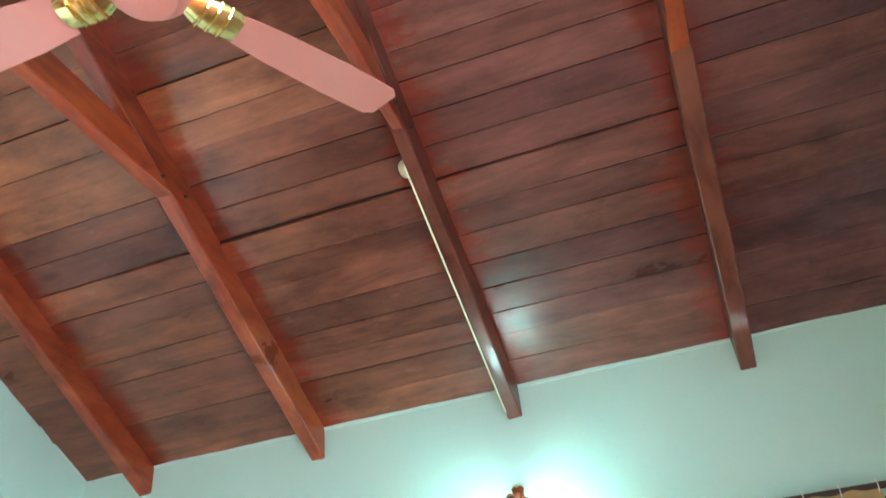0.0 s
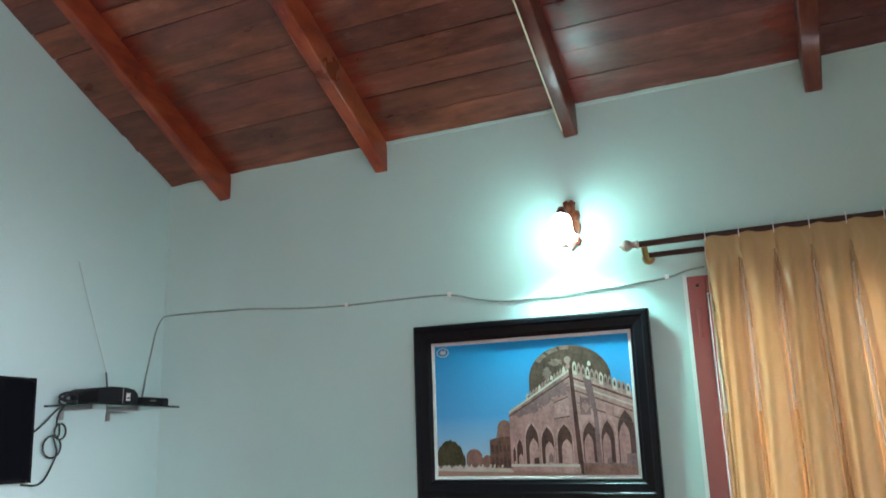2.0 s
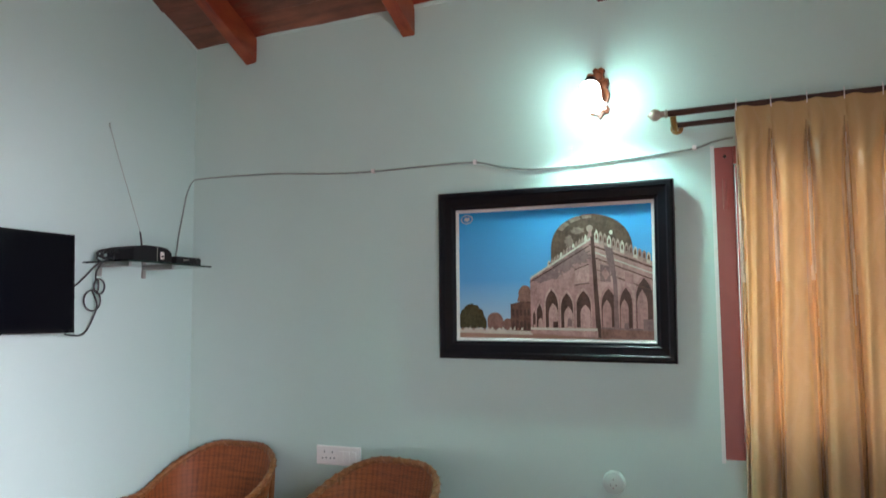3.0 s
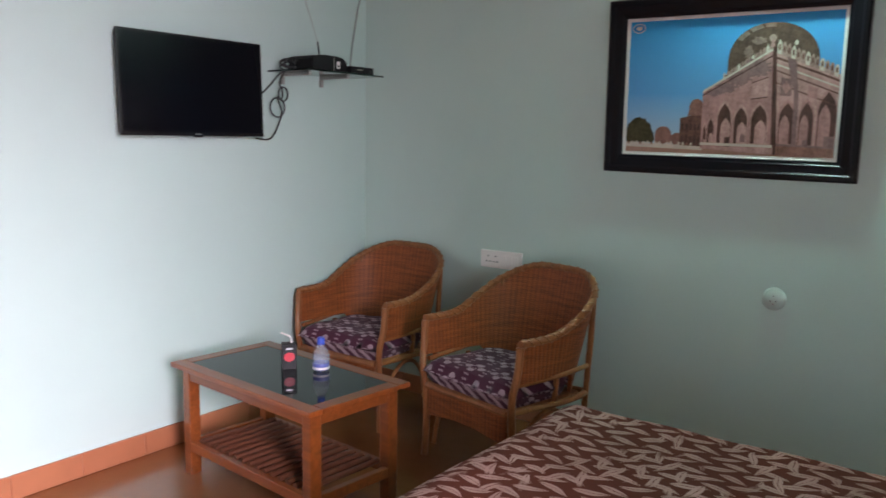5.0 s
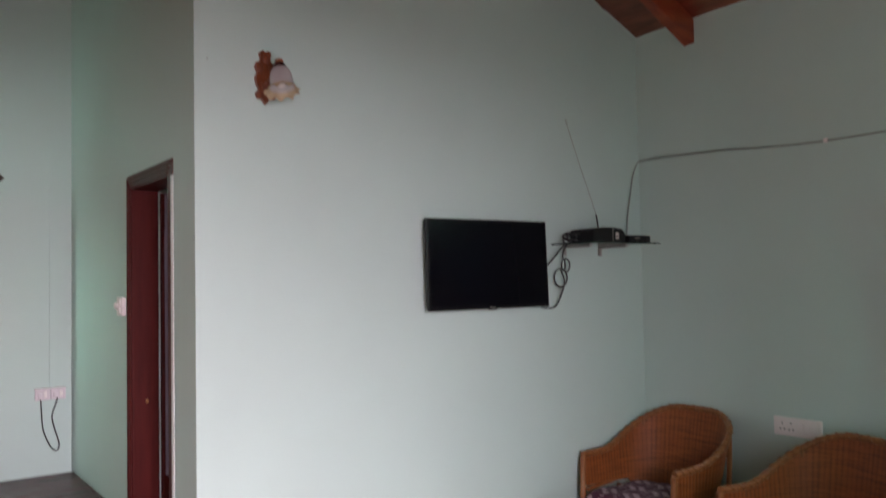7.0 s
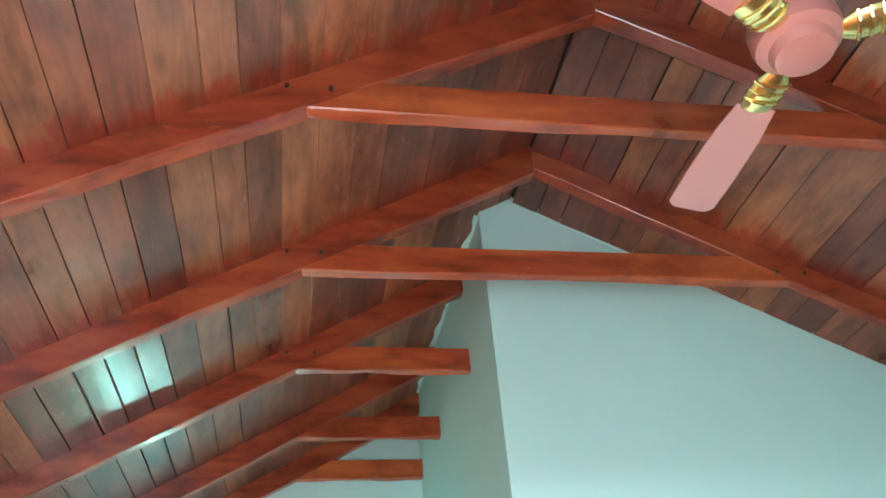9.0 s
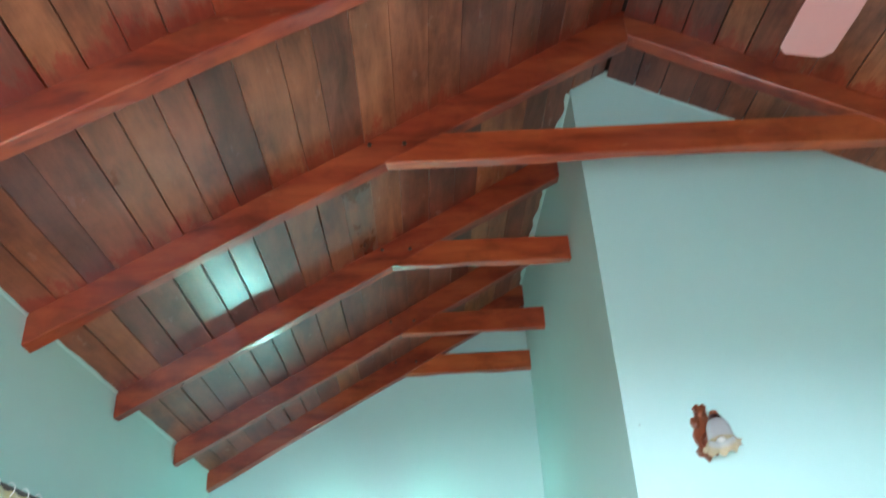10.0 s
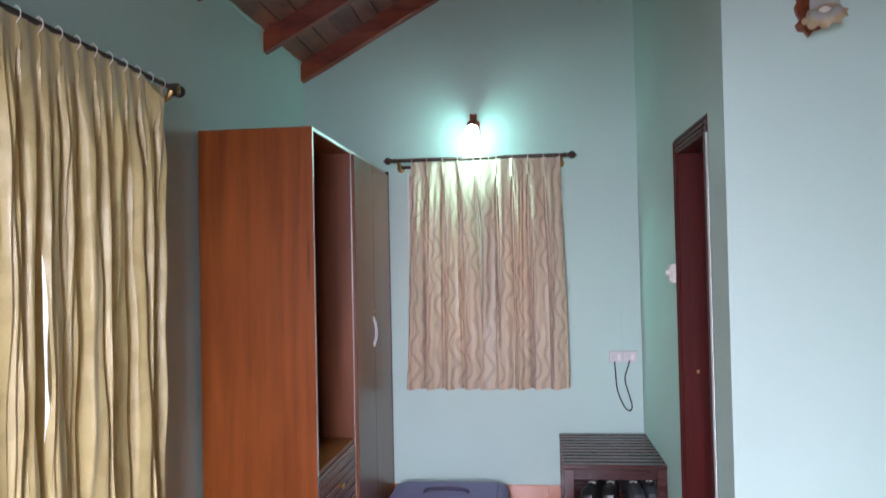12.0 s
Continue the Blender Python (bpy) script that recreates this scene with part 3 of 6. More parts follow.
def part(name, bm, material, parent=None, label="", smooth=False, at=None):
    """One mesh object under a thing or a part."""
    ob = new(name, bm if isinstance(bm, bpy.types.Mesh) else mesh(name, bm, material, smooth))
    if parent is not None:
        ob.parent = parent
    if at is not None:
        ob.matrix_basis = at
    return tagged(ob, label)


def thing(name, label, category, at=None, group="", kind=""):
    ob = new(name)
    ob.empty_display_size = 0.1
    if at is not None:
        ob.matrix_basis = at
    return tagged(ob, label, category, group, kind)


def setting(name, bm, material, label, category="", smooth=False):
    return tagged(part(name, bm, material, None, "", smooth), label, category or name.split("_")[0], kind="structure")


# ---------------------------------------------------------------- floor and walls


def wall_strips(axis, face, back, us, top, holes=(), z0=-0.15):
    """A wall along u between the planes face and back, cut into strips at us; top(u) gives its height; holes: (u0, u1, z0, z1)."""
    bm = bmesh.new()
    cuts = sorted({*us, *(u for h in holes for u in h[:2])})
    for u0, u1 in zip(cuts, cuts[1:]):
        spans, low = [], z0
        for h in sorted((h for h in holes if h[0] <= u0 + 1e-6 and h[1] >= u1 - 1e-6), key=lambda h: h[2]):
            if h[2] > low:
                spans.append((low, low, h[2], h[2]))
            low = h[3]
        spans.append((low, low, top(u0), top(u1)))
        for a0, a1, b0, b1 in spans:
            poly = [(u0, a0), (u1, a1), (u1, b1), (u0, b0)]
            prism(poly, "y" if axis == "x" else "x", face, back, bm)
    bmesh.ops.remove_doubles(bm, verts=bm.verts, dist=1e-5)
    return bm


floor = setting("floor", box(X_BACK - TH, X_E + TH, Y_S - TH, TH, -0.12, 0.0), FLOOR, "polished red-brown cement floor, lightly mottled")
ground = setting("ground", box(-400, 400, -400, 400, -0.6, -0.35), EARTH, "bare earth outside the house", "ground")

WIN_N = (2.765, 3.565, 0.975, 2.055)
WIN_S = (0.10, 1.44, 0.35, 2.08)
WIN_W = (-4.02, -3.24, 0.93, 2.04)
DOOR = (-0.965, -0.268, -0.15, 2.088)
DOOR_E = (-4.15, -3.05, 0.0, 2.10)

setting("wall_north", wall_strips("x", 0.0, TH, (X_BACK - TH, X_E + TH), lambda u: Z_EAVE_N + 0.02, [WIN_N]), WALL, "pale aqua painted plaster wall with a curtained window")
setting("wall_south", wall_strips("x", Y_S, Y_S - TH, (X_BACK - TH, X_E + TH), lambda u: Z_EAVE_S + 0.02, [WIN_S]), WALL, "aqua painted plaster wall behind the wardrobe")


def gable(u):
    return roof_z(u) + 0.015


setting("wall_west", wall_strips("y", X_TV, X_TV - TH, (Y_BATH, Y_RIDGE, 0.0), gable), WALL, "pale aqua gable wall that carries the television")
bath_wall = setting("wall_bathroom", wall_strips("x", Y_BATH, Y_BATH + TH, (X_BACK, X_TV - TH), lambda u: roof_z(Y_BATH) + 0.015, [DOOR]), WALL, "aqua plaster wall with the bathroom doorway")
setting("wall_alcove", wall_strips("y", X_BACK, X_BACK - TH, (Y_S, Y_RIDGE, 0.0), gable, [WIN_W]), WALL, "pale aqua end wall of the dressing alcove")
setting("wall_east", wall_strips("y", X_E, X_E + TH, (Y_S, Y_RIDGE, 0.0), gable, [DOOR_E]), WALL, "plain aqua painted wall with an open doorway")


def skirting(name, axis, face, out, u0, u1):
    """A run of skirting tiles, each its own piece."""
    run = tagged(new(name), "orange terracotta skirting tiles along the wall", "skirting", kind="structure")
    n = max(1, round(abs(u1 - u0) / 0.3))
    step = (u1 - u0) / n
    me = mesh("skirting_tile", box(0.0007, step - 0.0007, 0, out, 0.0, 0.10, 0.003, 1), SKIRT) if axis == "x" else \
        mesh("skirting_tile", box(0, out, 0.0007, step - 0.0007, 0.0, 0.10, 0.003, 1), SKIRT)
    for i in range(n):
        u = u0 + i * step
        part("skirting_tile", me, None, run, at=pose(u, face, 0.0005) if axis == "x" else pose(face, u, 0.0005))
    return run


skirting("baseboard_west", "y", X_TV, 0.014, Y_BATH - 0.014, 0.0)
skirting("baseboard_north", "x", 0.0, -0.014, X_TV + 0.014, X_E)
bath_left = skirting("baseboard_bath_left", "x", Y_BATH, -0.014, X_BACK + 0.014, DOOR[0])
bath_right = skirting("baseboard_bath_right", "x", Y_BATH, -0.014, DOOR[1], X_TV)
skirting("baseboard_alcove", "y", X_BACK, 0.014, Y_S, Y_BATH)
skirting("baseboard_south", "x", Y_S, 0.014, X_BACK + 0.014, X_E)

# The bathroom's wall stands half a degree out of square
BATH_TURN = Matrix.Translation((X_TV - TH, Y_BATH, 0)) @ Matrix.Rotation(radians(0.6), 4, "Z") @ Matrix.Translation((TH - X_TV, -Y_BATH, 0))
for ob in (bath_wall, bath_left, bath_right):
    ob.matrix_basis = BATH_TURN

# ---------------------------------------------------------------- roof


def sag(x, y):
    """How far the northern boards hang below their plane near the television's gable."""
    return 0.0 if y < Y_RIDGE else 0.034 * max(0.0, min(1.0, (1.7 - x) / 1.7)) ** 1.3 * min(1.0, 0.35 - y)


def boards():
    """Ceiling boards along the ridge on both slopes, butted over the rafters; each one is a little tilted and cupped."""
    rnd = random.Random(4)
    verts, faces = [], []
    for y_e, z_e, sign in ((0.0, Z_EAVE_N, -1), (Y_S, Z_EAVE_S, 1)):
        joints = [X_BACK - 0.15 if sign > 0 else X_TV - 0.15, *(x for x in RAFTER_X if sign > 0 or x > 0), X_E + 0.15]
        run = abs(Y_RIDGE - y_e)
        rise = Z_RIDGE - z_e
        length = math.hypot(run, rise)
        dy, dz = sign * run / length, rise / length
        ny, nz = -sign * dz, abs(dy)
        s = -0.12
        while s < length:
            w = min(rnd.uniform(0.105, 0.160), length - s)
            i = 0
            while i < len(joints) - 1:
                j = min(len(joints) - 1, i + rnd.choice((1, 2, 2, 3)))
                x0, x1 = joints[i] + 0.001, joints[j] - 0.001
                wide = rnd.random() < 0.42
                gap = rnd.uniform(0.0010, 0.0030) if wide else rnd.uniform(0.0002, 0.0008)
                cham = min(0.0035, 0.0006 + gap * 1.2)
                tilt = rnd.uniform(-0.0022, 0.0022)
                lift = 0.0024 + rnd.uniform(0, 0.0025 if wide else 0.0010)
                cup = rnd.uniform(-0.0009, 0.0009)
                base = len(verts)
                for x in (x0, x1):
                    end = rnd.uniform(-0.0008, 0.0008)
                    lo, hi, c = lift - tilt + end, lift + tilt + end, lift + cup + end
                    for sv, h in ((s + gap, lo + cham), (s + gap + cham, lo), (s + 0.5 * w, c), (s + w - gap - cham, hi), (s + w - gap, hi + cham), (s + w - gap, 0.026), (s + gap, 0.026)):
                        y = y_e + sv * dy + h * ny
                        verts.append((x, y, z_e + sv * dz + h * nz - sag(x, y)))
                for k in range(7):
                    faces.append((base + k, base + (k + 1) % 7, base + 7 + (k + 1) % 7, base + 7 + k))
                faces.append(tuple(base + k for k in range(7)))
                faces.append(tuple(base + 13 - k for k in range(7)))
                i = j
            s += w
    me = bpy.data.meshes.new("ceiling")
    me.from_pydata(verts, [], faces)
    bm = bmesh.new()
    bm.from_mesh(me)
    bmesh.ops.recalc_face_normals(bm, faces=bm.faces)
    bm.to_mesh(me)
    bm.free()
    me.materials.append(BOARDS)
    return me


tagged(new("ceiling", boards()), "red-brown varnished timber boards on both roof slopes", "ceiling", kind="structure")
bm = bmesh.new()
for (ya, za), (yb, zb) in (((TH + 0.1, Z_EAVE_N - 0.155), (Y_RIDGE, Z_RIDGE)), ((Y_S - TH - 0.1, Z_RAFTER_S - 0.164), (Y_RIDGE, Z_RIDGE))):
    prism([(ya, za + 0.03), (yb, zb + 0.03), (yb, zb + 0.09), (ya, za + 0.09)], "x", X_BACK - TH, X_E + TH, bm)
setting("roof", bm, DECK, "closed roof deck above the ceiling boards", "roof")

R_DEPTH, R_DEPTH_S, R_W = 0.147, 0.168, 0.07
TIE_Z0, TIE_Z1 = 3.452, 3.582


def beam(y0, z0, y1, z1, depth, w, seed, plumb=True, segs=14):
    """A hewn timber in a plane x = 0: top edge from (y0, z0) to (y1, z1), with softly uneven edges."""
    rnd = random.Random(seed)
    bm = bmesh.new()
    rings, ph = [], [rnd.uniform(0, 6) for _ in range(6)]
    for i in range(segs + 1):
        t = i / segs
        y, z = y0 + (y1 - y0) * t, z0 + (z1 - z0) * t
        wob = [0.0035 * math.sin(ph[k] + t * (5 + 2 * k)) + 0.002 * math.sin(ph[5 - k] + t * (17 + 3 * k)) for k in range(4)]
        c = 0.005
        ring = []
        for x, dz in ((-w / 2, 0), (w / 2, 0), (w / 2 + wob[0], -depth + c + wob[1]), (w / 2 - c + wob[0], -depth + wob[1]),
                      (-w / 2 + c + wob[2], -depth + wob[3]), (-w / 2 + wob[2], -depth + c + wob[3])):
            ring.append(bm.verts.new((x, y, z + dz)))
        rings.append(ring)
    for a, b in zip(rings, rings[1:]):
        for k in range(6):
            bm.faces.new((a[k], a[(k + 1) % 6], b[(k + 1) % 6], b[k]))
    bm.faces.new(rings[0][::-1])
    bm.faces.new(rings[-1])
    return bm


def rafter_y(z, north):
    """Where the middle of a rafter stands at a height."""
    z = z + (R_DEPTH if north else R_DEPTH_S) * 0.5
    if north:
        return -(z - Z_EAVE_N) / (Z_RIDGE - Z_EAVE_N) * -Y_RIDGE
    return Y_S + (z - Z_RAFTER_S) / (Z_RIDGE - Z_RAFTER_S) * (Y_RIDGE - Y_S)


def truss(x, seed, north=True, tie=True, w=R_W):
    t = thing("roof_truss", "pair of red varnished timber rafters joined by a collar tie" if north else "red varnished timber rafter with a tie built into the wall",
              "roof truss", pose(x, 0, 0), "roof trusses")
    part("rafter", beam(Y_S - 0.02, Z_RAFTER_S, Y_RIDGE, Z_RIDGE + 0.004, R_DEPTH_S, w, seed), RAFTER, t)
    if north:
        # North rafters beyond x = 2 take a darker, less red tone
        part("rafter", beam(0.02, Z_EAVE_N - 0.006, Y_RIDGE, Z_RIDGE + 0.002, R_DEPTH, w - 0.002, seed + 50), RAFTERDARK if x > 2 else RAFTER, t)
    if tie:
        ya = rafter_y((TIE_Z0 + TIE_Z1) / 2, False) - 0.06
        yb = rafter_y((TIE_Z0 + TIE_Z1) / 2, True) + 0.06 if north else Y_BATH + 0.06
        rnd = random.Random(seed + 9)
        part("collar_tie", beam(ya, TIE_Z1, yb, TIE_Z1 + rnd.uniform(-0.012, 0.012), TIE_Z1 - TIE_Z0, w - 0.014, seed + 80), RAFTERTIE, t)
        for y in (ya + 0.02, ya + 0.16) + ((yb - 0.02, yb - 0.16) if north else ()):
            z = (TIE_Z0 + TIE_Z1) / 2 + (0.02 if y < Y_RIDGE else -0.01)
            part("bolt", tube([(w / 2 - 0.004, y, z), (w / 2 + 0.006, y, z)], 0.009, 8), IRON, t, "dark iron bolt head")
    return t


for i, x in enumerate(RAFTER_X):
    truss(x, 11 + i, x > 0, True, 0.062 if i == 4 else R_W)
truss(X_BACK + 0.038, 31, False)


def plaster_edge(name, pts, low, high, seed, step=0.035):
    """Uneven plaster drawn over the boards where a wall meets the roof. pts: two ends on the wall, and the way up or down the boards."""
    rnd = random.Random(seed)
    a, b, way = (Vector(p) for p in pts)
    n = max(6, int((b - a).length / step))
    bm = bmesh.new()
    ph = [rnd.uniform(0, 6.28) for _ in range(4)]
    rows = []
    for i in range(n + 1):
        t = i / n
        s = t * (b - a).length
        w = 0.5 + 0.28 * math.sin(6.1 * s + ph[0]) + 0.16 * math.sin(15.0 * s + ph[1]) + 0.12 * math.sin(33.0 * s + ph[2])
        w = low + (high - low) * min(1.0, max(0.0, w))
        p = a.lerp(b, t)
        rows.append([bm.verts.new(p + way * d + Vector((0, 0, dz))) for d, dz in ((-0.012, 0.012), (-0.004, -0.016 if high > 0.03 else -0.004), (w * 0.6, -0.010 if high > 0.03 else -0.003), (w, -0.003), (w + 0.002, 0.008))])
    for p, q in zip(rows, rows[1:]):
        for k in range(4):
            bm.faces.new((p[k], q[k], q[k + 1], p[k + 1]))
    return setting(name, bm, WALL, "uneven plaster edge between wall and boards", "trim", True)


dn = Vector((0, Y_RIDGE, Z_RIDGE - Z_EAVE_N)).normalized()
ds = Vector((0, Y_RIDGE - Y_S, Z_RIDGE - Z_EAVE_S)).normalized()
bath_trim = plaster_edge("trim_bathroom", ((X_BACK, Y_BATH, roof_z(Y_BATH)), (X_TV, Y_BATH, roof_z(Y_BATH)), -ds), 0.006, 0.075, 5)
bath_trim.matrix_basis = BATH_TURN
plaster_edge("trim_north", ((X_TV, 0.0, Z_EAVE_N - 0.012), (X_E, 0.0, Z_EAVE_N), dn), 0.001, 0.009, 6)
plaster_edge("trim_south", ((X_BACK, Y_S, Z_EAVE_S), (X_E, Y_S, Z_EAVE_S), ds), 0.001, 0.011, 7)
plaster_edge("trim_gable", ((X_TV, 0.0, Z_EAVE_N - 0.012), (X_TV, Y_RIDGE, Z_RIDGE - 0.032), (1, 0, 0)), 0.001, 0.010, 8)

# ---------------------------------------------------------------- doors and windows


def window(name, u0, u1, z0, z1, at, label):
    """A window set in a wall; local x along the wall, -y into the room, face at y = 0."""
    w = tagged(new(name), label, "window", kind="structure")
    w.matrix_basis = at
    f = 0.07
    for n, b in (("window_frame", (u0 - f, u0, -0.012, 0.05, z0 - f, z1 + f)), ("window_frame", (u1, u1 + f, -0.012, 0.05, z0 - f, z1 + f)),
                 ("window_frame", (u0, u1, -0.012, 0.05, z1, z1 + f)), ("window_sill", (u0, u1, -0.012, 0.05, z0 - f, z0))):
        part(n, box(*b, 0.003), REDFRAME, w, "red oxide painted wooden frame")
    mid = (u0 + u1) / 2
    for a, b in ((u0 + 0.004, mid - 0.003), (mid + 0.003, u1 - 0.004)):
        sash = part("sash", box(a, b, 0.008, 0.045, z0 + 0.004, z0 + 0.06, 0.003), REDFRAME, w)
        for c in ((a, b, 0.008, 0.045, z1 - 0.06, z1 - 0.004), (a, a + 0.05, 0.009, 0.044, z0 + 0.06, z1 - 0.06), (b - 0.05, b, 0.009, 0.044, z0 + 0.06, z1 - 0.06)):
            part("sash_rail", box(*c, 0.003), REDFRAME, sash)
        pane = part("pane", box(a + 0.045, b - 0.045, 0.022, 0.026, z0 + 0.055, z1 - 0.055), GLASS, sash)
        pane.visible_shadow = False
    part("paint_edge", box(u0 - f - 0.016, u0 - f - 0.001, -0.003, 0.003, z0 - f - 0.016, z1 + f + 0.010), WHITE, w, "white painted line beside the frame")
    part("paint_edge", box(u1 + f + 0.001, u1 + f + 0.016, -0.003, 0.003, z0 - f - 0.016, z1 + f + 0.010), WHITE, w, "white painted line beside the frame")
    part("bolt", tube([(u0 - 0.035, -0.014, z1 - 0.18), (u0 - 0.035, -0.018, z1 - 0.06)], 0.008, 8), REDFRAME, w)
    part("peg", tube([(u0 - 0.03, -0.010, z1 + 0.03), (u0 - 0.03, -0.018, z1 + 0.03)], 0.007, 8), IRON, w)
    return w


window("window_1", *WIN_N, pose(0, 0, 0), "red oxide framed window half hidden by a curtain")
window("window_2", -WIN_S[1], -WIN_S[0], WIN_S[2], WIN_S[3], pose(0, Y_S, 0, 0, 0, 180), "tall red framed window behind a closed curtain")
window("window_3", WIN_W[0], WIN_W[1], WIN_W[2], WIN_W[3], pose(X_BACK, 0, 0, 0, 0, 90), "small red framed window behind a short curtain")


def bathroom_door():
    x0, x1, z1 = DOOR[0], DOOR[1], DOOR[3]
    d = tagged(new("door_1"), "maroon painted door frame with the door open inwards", "door", kind="structure")
    d.matrix_basis = BATH_TURN
    f, y0, y1 = 0.075, Y_BATH - 0.004, Y_BATH + 0.125
    for b in ((x0, x0 + f, y0, y1, 0.0, z1), (x1 - f, x1, y0, y1, 0.0, z1), (x0 + f, x1 - f, y0, y1, z1 - f, z1)):
        j = part("door_frame", box(*b, 0.006), MAROON, d)
    for k in (0.012, 0.034, 0.054):
        part("moulding", box(x0 + k, x0 + k + 0.010, y0 - 0.008, y0 + 0.002, 0.002, z1 - k, 0.004), MAROON, d)
        part("moulding", box(x0 + k + 0.011, x1 - k, y0 - 0.008, y0 + 0.002, z1 - k - 0.010, z1 - k, 0.004), MAROON, d)
    part("threshold", box(x0 + 0.002, x1 - 0.002, Y_BATH - 0.012, Y_BATH + TH, 0.001, 0.034, 0.004), MAROON, d, "dark maroon wooden threshold")
    leaf = part("door_leaf", box(x0 + 0.078, x0 + 0.112, Y_BATH + 0.130, Y_BATH + 0.80, 0.03, z1 - 0.085, 0.003), MAROON, d, "dark maroon door leaf standing open")
    part("door_bolt", tube([(x0 + 0.118, Y_BATH + 0.16, 1.02), (x0 + 0.118, Y_BATH + 0.30, 1.02)], 0.006, 8), STEEL, leaf, "steel sliding bolt")
    part("door_handle", tube([(x0 + 0.112, Y_BATH + 0.20, 0.92), (x0 + 0.15, Y_BATH + 0.20, 0.95), (x0 + 0.15, Y_BATH + 0.20, 1.07), (x0 + 0.112, Y_BATH + 0.20, 1.10)], 0.006, 8), STEEL, leaf, "steel pull handle")
    part("stop_mark", box(x0 + f + 0.0005, x0 + f + 0.0035, Y_BATH + 0.06, Y_BATH + 0.072, 0.99, 1.005), BRASS, d, "small brass keep")
    part("paint_edge", box(x1 - 0.018, x1 + 0.012, Y_BATH - 0.0075, Y_BATH - 0.0042, 0.10, z1 - 0.076), WHITE, d, "white painted edge beside the frame")
    chip = box(x0 - 0.030, x0 + 0.012, Y_BATH - 0.020, Y_BATH - 0.0045, 0.0005, 0.125, 0.004)
    for v in chip.verts:
        v.co.z += 0.010 * math.sin(90 * v.co.x) if v.co.z > 0.06 else 0.0
    part("plaster_chip", chip, PINKPL, d, "chipped pale plaster at the foot of the frame")


bathroom_door()


def hung_towel():
    """A towel over the open door's leaf."""
    t = thing("towel", "lilac towel hanging over the open bathroom door", "towel", BATH_TURN @ pose(DOOR[0] + 0.113, Y_BATH + 0.30, 0.0))
    bm = bmesh.new()
    for side in (0.002, 0.010):
        rows = [[bm.verts.new((side + 0.004 * math.sin(9 * y + 3 * z), y, z)) for y in (-0.16 + 0.04 * i for i in range(9))] for z in (0.64 + 0.136 * j for j in range(11))]
        for p, q in zip(rows, rows[1:]):
            for i in range(8):
                bm.faces.new((p[i], p[i + 1], q[i + 1], q[i]))
    part("cloth", bm, LILAC, t, smooth=True)
    part("hem", box(0.000, 0.016, -0.16, 0.16, 0.64, 0.665, 0.003), LILAC, t)


hung_towel()


def floor_mat():
    """A dark mat on the floor of the alcove, before the bathroom's door."""
    t = thing("floor_mat", "dark brown woven mat on the floor before the bathroom door", "mat", pose(MAT[0], MAT[1], 0.0005))
    a, b = MAT[2] / 2, MAT[3] / 2
    part("woven_sheet", box(-a, a, -b, b, 0.0, 0.008, 0.003, 2), MATBROWN, t)
    for y in (-b + 0.012, b - 0.012):
        part("border", box(-a + 0.004, a - 0.004, y - 0.010, y + 0.010, 0.0085, 0.0105, 0.001, 1), MATEDGE, t, "paler sewn border")


floor_mat()

# ---------------------------------------------------------------- curtains and rods


